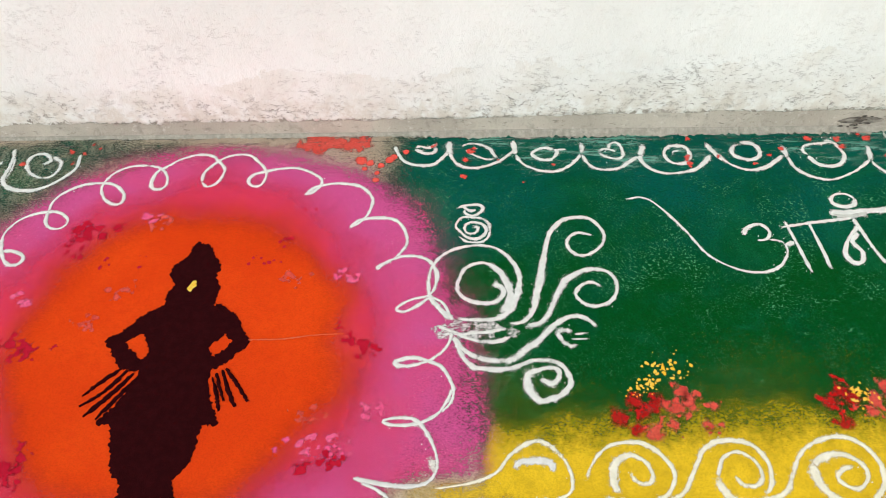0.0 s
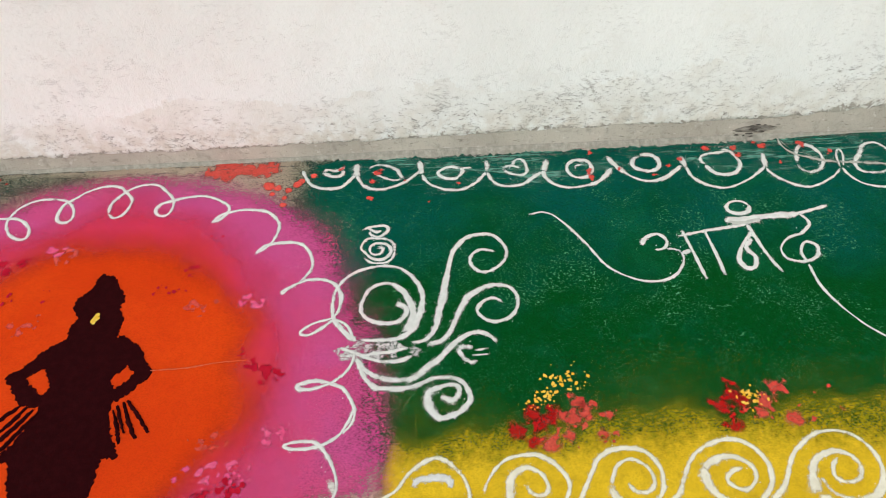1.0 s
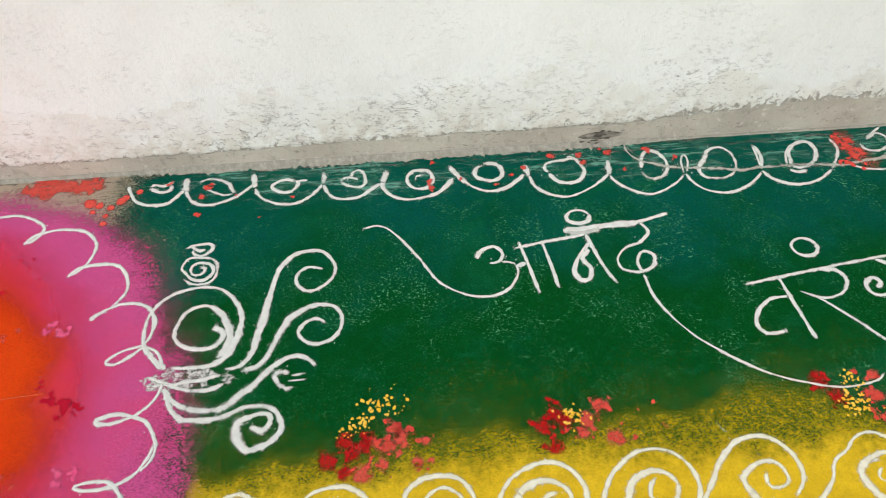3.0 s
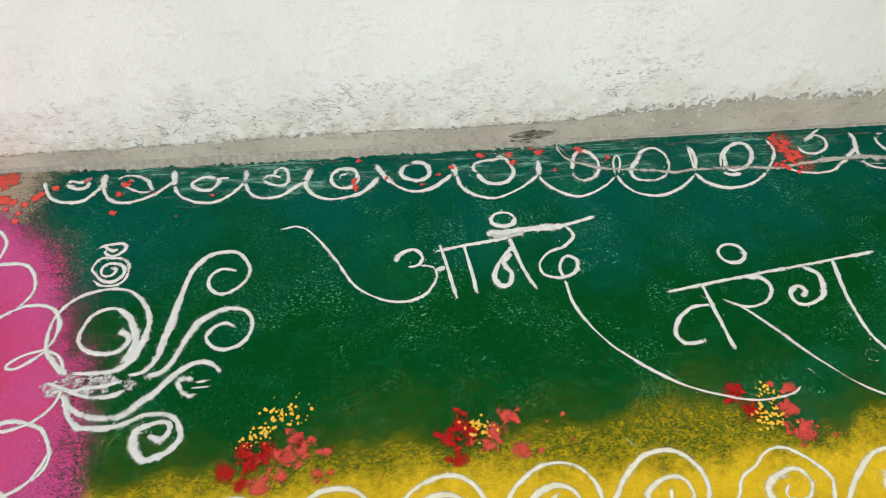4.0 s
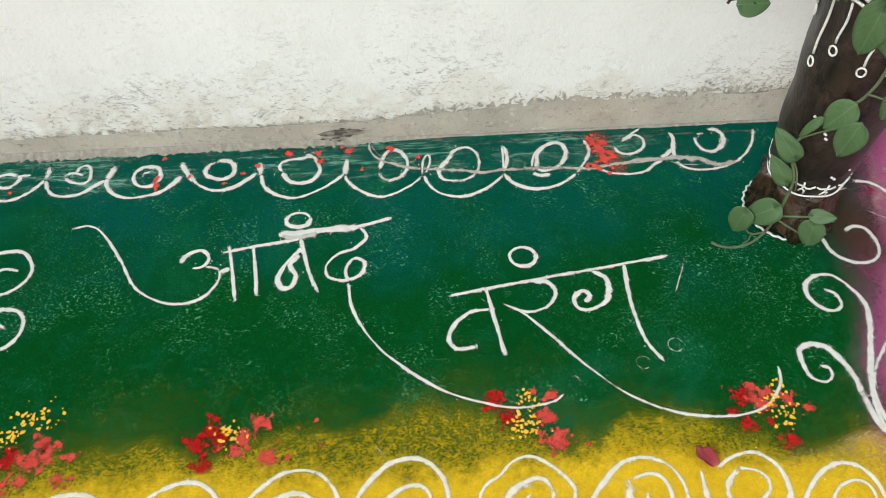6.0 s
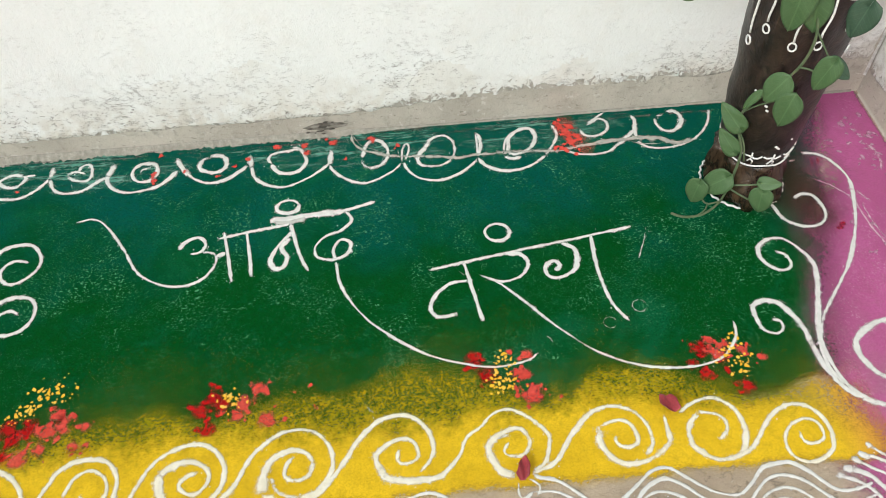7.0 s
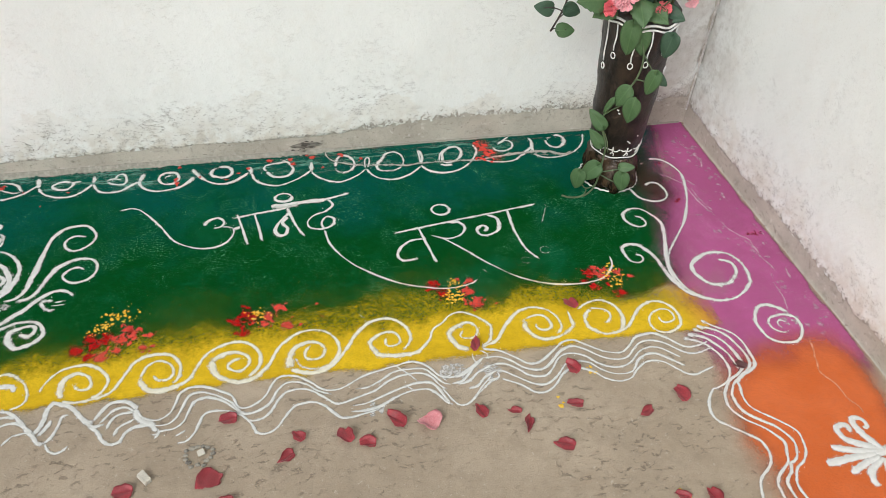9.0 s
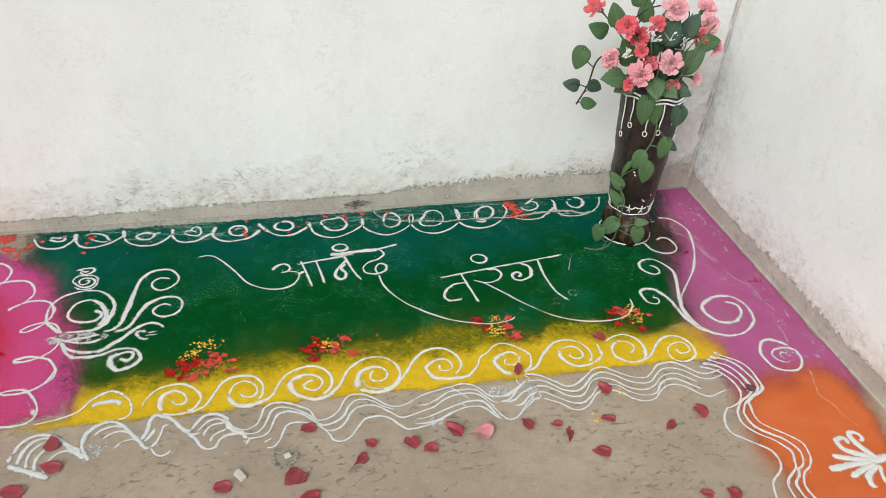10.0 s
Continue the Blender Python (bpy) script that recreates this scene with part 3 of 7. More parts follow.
# ---- coloured powder fields on the floor ----
def field(name, x0, x1, y0, y1, cover, material, z, label, step=0.01):
    """A thin sheet of powder; cover(x, y) from 0 (none) to 1 (thick) thins it out."""
    nx, ny = round((x1 - x0) / step), round((y1 - y0) / step)
    value = {}
    for i in range(nx + 1):
        for j in range(ny + 1):
            value[i, j] = cover(x0 + i * step, y0 + j * step)
    index, verts, faces, amount = {}, [], [], []

    def at(i, j):
        if (i, j) not in index:
            index[i, j] = len(verts)
            verts.append((x0 + i * step, y0 + j * step, z))
            amount.append(value[i, j])
        return index[i, j]

    for i in range(nx):
        for j in range(ny):
            if max(value[i, j], value[i + 1, j], value[i, j + 1], value[i + 1, j + 1]) > 0.02:
                faces.append((at(i, j), at(i + 1, j), at(i + 1, j + 1), at(i, j + 1)))
    ob = obj(name, verts, faces, material)
    layer = ob.data.attributes.new("cover", "FLOAT", "POINT")
    layer.data.foreach_set("value", amount)
    return tagged(ob, label, "powder rangoli", "coloured rangoli fields", "stuff")


def wob(x, y, size, seed):
    return noise.fractal((x * size, y * size, seed), 1.0, 2.0, 3)


HUB = Vector((-2.15, -0.47))
PURPLE_EDGE = ((-0.95, -0.34), (-0.75, -0.325), (-0.65, -0.318), (-0.53, -0.287), (-0.39, -0.243), (-0.21, -0.203), (0.0, -0.13))
OLIVE = ((-1.540, -0.573), (-1.454, -0.563), (-1.366, -0.566), (-1.276, -0.555), (-1.183, -0.556), (-1.089, -0.559), (-1.003, -0.555), (-0.961, -0.537), (-0.919, -0.521), (-0.869, -0.522), (-0.814, -0.550), (-0.751, -0.583), (-0.721, -0.584), (-0.697, -0.604), (-0.652, -0.559), (-0.590, -0.560), (-0.524, -0.584), (-0.450, -0.612), (-0.346, -0.618))


YELLOW_TOP = ((-1.536, -0.601), (-1.451, -0.599), (-1.364, -0.597), (-1.275, -0.589), (-1.184, -0.587), (-1.138, -0.586), (-1.092, -0.596), (-1.045, -0.598), (-0.998, -0.594), (-0.951, -0.604), (-0.902, -0.600), (-0.853, -0.596), (-0.805, -0.601), (-0.756, -0.606), (-0.702, -0.589), (-0.648, -0.579), (-0.596, -0.581), (-0.550, -0.600), (-0.453, -0.620), (-0.399, -0.619), (-0.356, -0.642), (-0.324, -0.666))


def green_cover(x, y):
    far = (Vector((x, y)) - HUB).length
    right = bend(y, PURPLE_EDGE) - x
    c = soft(right + 0.035, 0.04) * soft(y + 0.64 + 0.02 * wob(x, y, 9, 4), 0.05)
    c *= 1.0 - soft(x + 0.385 + 0.02 * wob(x, y, 11, 3), 0.05) * soft(-0.612 - y + 0.02 * wob(x, y, 10, 9), 0.03)
    c *= soft(far - 0.366 + 0.04 * wob(x, y, 6, 1), 0.07)
    c *= 1.0 - 0.3 * soft(-1.715 - x + 0.012 * wob(x, y, 14, 4), 0.03) * soft(-0.44 - y + 0.03 * wob(x, y, 8, 3), 0.07)
    c *= 1.0 - 0.46 * soft(-1.80 - x, 0.12) - 0.2 * soft(0.19 - abs(x + 2.03), 0.06) * soft(y + 0.13, 0.04)
    c *= 1.0 - 0.55 * soft(y + 0.034, 0.014) * soft(-0.72 - x, 0.2) * max(0.0, min(1.0, 0.55 + 1.6 * wob(x * 0.35, y * 4, 24, 6)))
    return c * soft(x + 2.75, 0.1)


def yellow_cover(x, y):
    olive = bend(x, OLIVE) - y + 0.026 * wob(x, y, 13, 8)
    solid = bend(x, YELLOW_TOP) - y + 0.020 * wob(x, y, 17, 2)
    c = 0.56 * soft(olive + 0.002, 0.026) + 0.44 * soft(solid - 0.030, 0.044)
    c = max(c, 0.2 * soft(olive + 0.06 + 0.07 * wob(x, y, 7, 5), 0.06))
    c *= soft(y - bend(x, ((-1.75, -0.706), (-1.2, -0.713), (-0.9, -0.722), (-0.55, -0.722), (-0.37, -0.736))) + 0.010 * wob(x, y, 20, 3), 0.013)
    low = soft(-0.685 - y, 0.02)
    c *= max(soft(x + 1.70 + 0.012 * wob(x, y, 12, 9), 0.018), 0.75 * low * soft(x + 1.80 + 0.04 * wob(x, y, 8, 9), 0.05))
    return c * soft(-0.272 - x + 0.02 * wob(x, y, 14, 6), 0.055)


def pink_cover(x, y):
    far = (Vector((x, y)) - HUB).length + 0.02 * wob(x, y, 7, 2)
    c = 0.60 * soft(0.40 - far, 0.05) + 0.40 * soft(0.452 - far, 0.05)
    side = 0.74 * soft(-1.700 - x + 0.02 * wob(x, y, 14, 4), 0.045) * soft(x + 1.95, 0.06) * soft(-0.40 - y + 0.03 * wob(x, y, 8, 3), 0.09) * soft(y + 0.675, 0.02)
    c *= 1.0 - 0.85 * soft(x + 1.80 + 0.04 * wob(x, y, 9, 6), 0.04) * soft(-0.684 - y + 0.01 * wob(x, y, 14, 2), 0.012) * soft(y + 0.728, 0.012)
    return max(c, side) * (0.72 + 0.28 * soft(-0.10 - y, 0.05)) * soft(-0.040 - y + 0.006 * wob(x, y, 20, 1), 0.012)


def hot_cover(x, y):
    far = (Vector((x, y)) - HUB).length + 0.05 * wob(x, y, 5, 8)
    return 0.76 * soft(0.33 - far, 0.09)


def orange_cover(x, y):
    off = Vector((x, y)) - HUB
    far = Vector((off.x * 1.02, off.y)).length + 0.03 * wob(x, y, 6, 5)
    return soft(0.262 - far, 0.09)


def purple_cover(x, y):
    left = x - bend(y, PURPLE_EDGE) + 0.02 * wob(x, y, 9, 7)
    right = -0.026 - 0.008 * abs(wob(x, y, 9, 3)) - x
    return soft(left, 0.065) * soft(right, 0.006) * soft(y + 0.885 + 0.04 * wob(x, y, 6, 2), 0.10) * (1.0 - 0.5 * soft(-0.11 - x + 0.03 * wob(x, y, 9, 1), 0.04) * soft(y + 0.27 + 0.05 * wob(x, y, 8, 5), 0.07))


def rust_cover(x, y):
    left = x + bend(y, ((-1.6, 0.42), (-1.1, 0.36), (-1.0, 0.365), (-0.85, 0.325), (-0.7, 0.33))) + 0.02 * wob(x, y, 8, 3)
    right = -bend(y, ((-1.6, 0.16), (-1.0, 0.07), (-0.83, 0.035), (-0.7, 0.02))) - x + 0.015 * wob(x, y, 10, 1)
    return soft(left - 0.01, 0.085) * soft(right, 0.05) * soft(-0.815 - y + 0.04 * wob(x, y, 6, 2), 0.105) * soft(y + 1.5, 0.1)


field("green_field", -2.9, -0.09, -0.7203, -0.0203, green_cover, GREEN, 0.0003, "deep green and teal powder field, thin and speckled at its edges")


def scrape_cover(x, y):
    """Pale dust dragged along the wall, in thin streaks."""
    c = 0.56 + 0.5 * noise.fractal((x * 11, y * 90, 4.0), 1.0, 2.0, 4) + 0.35 * wob(x, y, 5, 12)
    return max(0.0, min(0.9, c)) * soft(y + 0.118 + 0.02 * wob(x, y, 6, 9), 0.035) * soft(x + 1.78, 0.08) * soft(-0.47 - x, 0.12)


def shade_dust_cover(x, y):
    """Brown painted in as shade round the vase, and dust where the green meets the purple."""
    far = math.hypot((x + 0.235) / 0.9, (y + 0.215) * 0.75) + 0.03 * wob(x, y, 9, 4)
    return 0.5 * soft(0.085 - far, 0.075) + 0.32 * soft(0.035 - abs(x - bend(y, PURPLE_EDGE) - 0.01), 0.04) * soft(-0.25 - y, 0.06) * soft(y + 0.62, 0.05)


field("scraped_dust", -1.84, -0.42, -0.148, -0.0205, scrape_cover, SCRAPE, 0.00045, "pale teal dust scraped in streaks along the wall's foot", 0.0043)
field("brown_shade_and_dust", -0.36, -0.10, -0.66, -0.04, shade_dust_cover, SHADE_DUST, 0.00055, "dull brown sheet, the vase's shade laid in as colour, with mixed dust at the green's edge")
field("purple_field", -0.46, -0.02, -0.9604, -0.0204, purple_cover, PURPLE, 0.0004, "magenta-purple powder strip along the side wall")
field("burnt_orange_field", -0.52, -0.02, -1.6, -0.68, rust_cover, RUST, 0.0005, "burnt orange powder field beside the side wall")
field("yellow_field", -1.86, -0.27, -0.76, -0.38, yellow_cover, YELLOW, 0.0006, "bright yellow powder band, speckled into the green")
field("pink_field", -2.72, -1.58, -1.04, -0.03, pink_cover, PINK, 0.0007, "pink powder disc with soft edges")
field("red_field", -2.58, -1.72, -0.9, -0.05, hot_cover, HOT, 0.0008, "hot red powder ring blending the pink and orange discs")
field("orange_field", -2.54, -1.76, -0.86, -0.08, orange_cover, ORANGE, 0.0009, "vivid orange powder disc in the pink one")

# ---- dark standing figure, a plain shape of powder ----
def figure():
    verts, faces, rims = [], [], []

    def slab(outline):
        rim, k = [], len(verts)
        ring = glide([(x, y, 0) for x, y in (*outline, outline[0])], 0.0019)[:-1]
        for i, q in enumerate(ring):
            way = (ring[(i + 1) % len(ring)] - ring[i - 1]).normalized()
            q = q + Vector((-way.y, way.x, 0)) * random.uniform(-0.0026, 0.0026)
            rim.append(q)
        n = len(rim)
        lift = 0.00015 * len(rims)
        rims.append(1)
        verts.extend((q.x, q.y, 0.0008) for q in rim)
        verts.extend((q.x, q.y, 0.0018 + lift) for q in rim)
        faces.extend((k + i, k + (i + 1) % n, k + n + (i + 1) % n, k + n + i) for i in range(n))
        faces.append(tuple(k + n + i for i in range(n)))

    def limb(points, width):
        k = len(verts)
        v, f = ridge(points, width, 0.0022, 0.6, 0.5, 0.0009, False)
        verts.extend(v)
        faces.extend(tuple(k + i for i in face) for face in f)

    slab(((-2.160, -0.273), (-2.169, -0.283), (-2.168, -0.299), (-2.179, -0.313), (-2.191, -0.325), (-2.190, -0.345), (-2.180, -0.356), (-2.186, -0.371), (-2.189, -0.387), (-2.187, -0.400), (-2.206, -0.412), (-2.224, -0.429), (-2.207, -0.451), (-2.197, -0.471), (-2.190, -0.486), (-2.200, -0.501), (-2.198, -0.524), (-2.205, -0.547), (-2.215, -0.570), (-2.235, -0.596), (-2.232, -0.602), (-2.216, -0.601), (-2.209, -0.626), (-2.202, -0.643), (-2.201, -0.659), (-2.188, -0.679), (-2.177, -0.690), (-2.170, -0.721), (-2.102, -0.720), (-2.109, -0.684), (-2.100, -0.673), (-2.091, -0.654), (-2.087, -0.634), (-2.087, -0.613), (-2.084, -0.602), (-2.063, -0.600), (-2.072, -0.583), (-2.084, -0.556), (-2.091, -0.538), (-2.091, -0.515), (-2.093, -0.491), (-2.101, -0.476), (-2.091, -0.462), (-2.082, -0.452), (-2.086, -0.421), (-2.102, -0.405), (-2.109, -0.395), (-2.106, -0.373), (-2.110, -0.357), (-2.117, -0.345), (-2.114, -0.323), (-2.125, -0.305), (-2.135, -0.288), (-2.144, -0.276), (-2.153, -0.278)))
    slab(((-2.187, -0.400), (-2.217, -0.421), (-2.234, -0.441), (-2.258, -0.461), (-2.258, -0.469), (-2.241, -0.491), (-2.230, -0.508), (-2.201, -0.515), (-2.195, -0.501), (-2.211, -0.486), (-2.228, -0.469), (-2.220, -0.458), (-2.207, -0.451), (-2.183, -0.423)))
    slab(((-2.109, -0.395), (-2.089, -0.403), (-2.070, -0.421), (-2.056, -0.442), (-2.046, -0.460), (-2.043, -0.470), (-2.057, -0.486), (-2.071, -0.501), (-2.087, -0.512), (-2.096, -0.497), (-2.082, -0.483), (-2.072, -0.472), (-2.068, -0.464), (-2.081, -0.454), (-2.095, -0.426)))
    for ray in (((-2.223, -0.512), (-2.247, -0.535), (-2.269, -0.559)), ((-2.213, -0.515), (-2.239, -0.551), (-2.269, -0.575)), ((-2.203, -0.520), (-2.230, -0.558), (-2.257, -0.590)), ((-2.195, -0.527), (-2.216, -0.558), (-2.238, -0.594)), ((-2.086, -0.527), (-2.074, -0.556), (-2.066, -0.581)), ((-2.081, -0.520), (-2.070, -0.547), (-2.061, -0.567)), ((-2.074, -0.515), (-2.060, -0.545), (-2.044, -0.574)), ((-2.068, -0.512), (-2.049, -0.536), (-2.026, -0.567))):
        limb(ray, 0.0062)
    ob = obj("powder_figure", verts, faces, BLACK)
    return tagged(ob, "dark maroon powder silhouette shape on the orange disc", "powder figure")


figure()
dots("golden_crumb", [(-2.151, -0.363, 0.006), (-2.149, -0.356, 0.0045), (-2.153, -0.370, 0.004)], GOLD, thing("powder_mark", "small golden yellow powder mark on the dark figure", "powder mark"), z=0.0042)


# ---- white lines of the medallion ----
medallion = thing("medallion_loops", "ring of looped white powder line round the pink disc", "powder rangoli")
line("loop", ((-2.487, -0.291), (-2.469, -0.289), (-2.448, -0.299), (-2.444, -0.311), (-2.453, -0.319), (-2.469, -0.315), (-2.483, -0.296), (-2.495, -0.260), (-2.489, -0.235), (-2.471, -0.215), (-2.445, -0.205), (-2.421, -0.204), (-2.399, -0.217), (-2.395, -0.231), (-2.404, -0.241), (-2.421, -0.240), (-2.433, -0.226), (-2.436, -0.204)), medallion, 0.0068)
line("loop", ((-2.436, -0.204), (-2.435, -0.178), (-2.421, -0.158), (-2.396, -0.142), (-2.367, -0.137), (-2.341, -0.140), (-2.318, -0.159), (-2.313, -0.179), (-2.322, -0.188), (-2.342, -0.179), (-2.354, -0.163), (-2.359, -0.145), (-2.352, -0.121), (-2.336, -0.104), (-2.313, -0.095), (-2.287, -0.095)), medallion, 0.0068)
line("loop", ((-2.287, -0.095), (-2.265, -0.102), (-2.249, -0.122), (-2.246, -0.144), (-2.257, -0.153), (-2.270, -0.149), (-2.274, -0.133), (-2.268, -0.108), (-2.255, -0.098), (-2.234, -0.080), (-2.206, -0.069), (-2.179, -0.072), (-2.158, -0.093), (-2.149, -0.110), (-2.156, -0.137), (-2.172, -0.148), (-2.184, -0.137)), medallion, 0.0068)
line("loop", ((-2.184, -0.137), (-2.184, -0.113), (-2.170, -0.092), (-2.153, -0.076), (-2.129, -0.069), (-2.107, -0.073), (-2.089, -0.091), (-2.076, -0.108), (-2.073, -0.129), (-2.080, -0.146), (-2.095, -0.146), (-2.102, -0.132), (-2.094, -0.119), (-2.075, -0.112), (-2.046, -0.105), (-2.016, -0.106), (-1.989, -0.119), (-1.972, -0.137), (-1.981, -0.159), (-1.998, -0.170)), medallion, 0.0068)
line("loop", ((-1.998, -0.170), (-1.985, -0.153), (-1.966, -0.146), (-1.937, -0.143), (-1.902, -0.152), (-1.882, -0.178), (-1.883, -0.206), (-1.895, -0.229), (-1.915, -0.245)), medallion, 0.0068)
line("loop", ((-1.915, -0.245), (-1.897, -0.227), (-1.858, -0.223), (-1.834, -0.232), (-1.819, -0.260), (-1.819, -0.284), (-1.834, -0.307), (-1.862, -0.330)), medallion, 0.0068)
line("loop", ((-1.856, -0.329), (-1.863, -0.328), (-1.849, -0.317), (-1.822, -0.305), (-1.795, -0.307), (-1.776, -0.319), (-1.768, -0.342), (-1.769, -0.364), (-1.779, -0.382), (-1.803, -0.389), (-1.822, -0.401), (-1.827, -0.409), (-1.814, -0.412), (-1.793, -0.400), (-1.777, -0.387), (-1.759, -0.394), (-1.750, -0.408), (-1.744, -0.429)), medallion, 0.0068)
line("loop", ((-1.740, -0.444), (-1.746, -0.469), (-1.759, -0.487), (-1.779, -0.500), (-1.803, -0.507), (-1.822, -0.506), (-1.820, -0.498), (-1.796, -0.493), (-1.775, -0.499), (-1.758, -0.507), (-1.745, -0.526), (-1.738, -0.549), (-1.743, -0.568), (-1.758, -0.583)), medallion, 0.0068)
line("loop", ((-1.740, -0.542), (-1.746, -0.562), (-1.759, -0.582), (-1.782, -0.597), (-1.817, -0.601), (-1.835, -0.595), (-1.817, -0.590), (-1.792, -0.592), (-1.774, -0.611), (-1.761, -0.640), (-1.759, -0.664), (-1.771, -0.683), (-1.800, -0.688), (-1.838, -0.684), (-1.870, -0.676)), medallion, 0.0068)
line("loop", ((-1.856, -0.684), (-1.837, -0.692), (-1.818, -0.706)), medallion, 0.0068)
line("loop", ((-1.771, -0.647), (-1.763, -0.658), (-1.763, -0.672)), medallion, 0.013, SOFT)



# ---- white swirl motif beside the medallion ----
swirl = thing("swirl_motif", "white powder swirls fanning from a knot beside the medallion", "powder rangoli")
line("ring", ((-1.739, -0.429), (-1.756, -0.413), (-1.774, -0.391), (-1.779, -0.371), (-1.779, -0.347), (-1.774, -0.325), (-1.759, -0.303), (-1.732, -0.288), (-1.700, -0.283), (-1.672, -0.291), (-1.650, -0.315), (-1.639, -0.344), (-1.641, -0.372), (-1.650, -0.400), (-1.663, -0.418), (-1.681, -0.427), (-1.710, -0.428), (-1.736, -0.425)), swirl, ((0.0, 0.012), (0.2, 0.008), (0.6, 0.008), (0.8, 0.012), (1.0, 0.008)), CHALK)
line("ring", ((-1.771, -0.323), (-1.766, -0.342), (-1.769, -0.366)), swirl, 0.007, CHALK)
line("inner_ring", ((-1.681, -0.360), (-1.668, -0.366), (-1.663, -0.378), (-1.672, -0.391), (-1.689, -0.398), (-1.716, -0.392), (-1.734, -0.375), (-1.732, -0.350), (-1.722, -0.330), (-1.699, -0.319), (-1.681, -0.325), (-1.665, -0.344), (-1.655, -0.371), (-1.655, -0.392), (-1.668, -0.416)), swirl, ((0.0, 0.014), (0.15, 0.011), (0.6, 0.009), (1.0, 0.017)), CHALK)
line("small_spiral", ((-1.712, -0.243), (-1.702, -0.247), (-1.708, -0.258), (-1.721, -0.256), (-1.724, -0.243), (-1.715, -0.234), (-1.696, -0.238), (-1.689, -0.254), (-1.700, -0.268), (-1.719, -0.267), (-1.733, -0.252), (-1.739, -0.242), (-1.729, -0.224), (-1.701, -0.225), (-1.685, -0.237), (-1.684, -0.260), (-1.695, -0.275), (-1.718, -0.276), (-1.733, -0.265)), swirl, 0.0065, CHALK)
line("small_spiral", ((-1.739, -0.205), (-1.725, -0.197), (-1.701, -0.196), (-1.694, -0.204), (-1.701, -0.215), (-1.714, -0.220), (-1.725, -0.211), (-1.719, -0.203)), swirl, 0.0072, CHALK)
line("small_spiral", ((-1.730, -0.198), (-1.715, -0.209), (-1.705, -0.207)), swirl, 0.006, CHALK)
line("curl", ((-1.659, -0.434), (-1.638, -0.432), (-1.620, -0.410), (-1.616, -0.389), (-1.608, -0.357), (-1.602, -0.324), (-1.594, -0.284), (-1.584, -0.254), (-1.564, -0.231), (-1.540, -0.224), (-1.517, -0.230), (-1.502, -0.253), (-1.501, -0.272), (-1.509, -0.289), (-1.527, -0.303), (-1.545, -0.304), (-1.558, -0.292), (-1.559, -0.274), (-1.547, -0.260), (-1.533, -0.259), (-1.517, -0.265)), swirl, ((0.0, 0.006), (0.15, 0.012), (0.4, 0.009), (0.9, 0.008), (1.0, 0.005)), CHALK)
line("curl", ((-1.634, -0.440), (-1.608, -0.431), (-1.590, -0.401), (-1.580, -0.375), (-1.566, -0.354), (-1.547, -0.339), (-1.524, -0.333), (-1.502, -0.338), (-1.491, -0.355), (-1.492, -0.377), (-1.503, -0.394), (-1.521, -0.403), (-1.538, -0.401), (-1.552, -0.388), (-1.554, -0.377), (-1.544, -0.364), (-1.531, -0.358), (-1.518, -0.363), (-1.514, -0.368)), swirl, ((0.0, 0.009), (0.3, 0.011), (0.6, 0.0085), (1.0, 0.006)), CHALK)
line("curl", ((-1.739, -0.456), (-1.729, -0.476), (-1.713, -0.489), (-1.697, -0.495), (-1.676, -0.499), (-1.651, -0.496), (-1.635, -0.480), (-1.613, -0.463), (-1.596, -0.442), (-1.578, -0.428), (-1.561, -0.422), (-1.544, -0.425), (-1.532, -0.437), (-1.532, -0.444)), swirl, ((0.0, 0.010), (0.25, 0.014), (0.6, 0.012), (1.0, 0.011)), CHALK)
line("curl", ((-1.555, -0.471), (-1.568, -0.474), (-1.580, -0.466), (-1.585, -0.449), (-1.564, -0.448)), swirl, 0.011, CHALK)
line("stroke", ((-1.564, -0.454), (-1.541, -0.451)), swirl, 0.004, CHALK)
line("stroke", ((-1.567, -0.462), (-1.540, -0.461)), swirl, 0.004, CHALK)
line("curl", ((-1.738, -0.459), (-1.727, -0.488), (-1.713, -0.507), (-1.688, -0.513), (-1.664, -0.512), (-1.643, -0.506), (-1.623, -0.498), (-1.598, -0.499), (-1.582, -0.509), (-1.573, -0.530), (-1.582, -0.549), (-1.600, -0.560), (-1.616, -0.563), (-1.628, -0.554), (-1.633, -0.541), (-1.633, -0.523), (-1.623, -0.516), (-1.603, -0.510), (-1.590, -0.513), (-1.589, -0.526), (-1.599, -0.536), (-1.607, -0.533), (-1.617, -0.527)), swirl, ((0.0, 0.012), (0.3, 0.0105), (0.6, 0.010), (0.75, 0.016), (0.82, 0.009), (1.0, 0.011)), CHALK)
line("stroke", ((-1.760, -0.455), (-1.739, -0.452), (-1.718, -0.460), (-1.697, -0.466), (-1.676, -0.466), (-1.655, -0.457)), swirl, 0.009, CHALK)
line("stroke", ((-1.766, -0.437), (-1.731, -0.453), (-1.714, -0.451), (-1.689, -0.449), (-1.662, -0.443)), swirl, 0.007, CHALK)
line("stroke", ((-1.770, -0.391), (-1.758, -0.412), (-1.744, -0.430)), swirl, 0.01, CHALK)
dust("smudge", [(-1.715 + random.gauss(0, 0.028), -0.445 + random.gauss(0, 0.007), random.uniform(0.005, 0.011)) for _ in range(24)], WHITE_DUST, swirl, z=0.0020, ragged=1.8, peak=0.6)

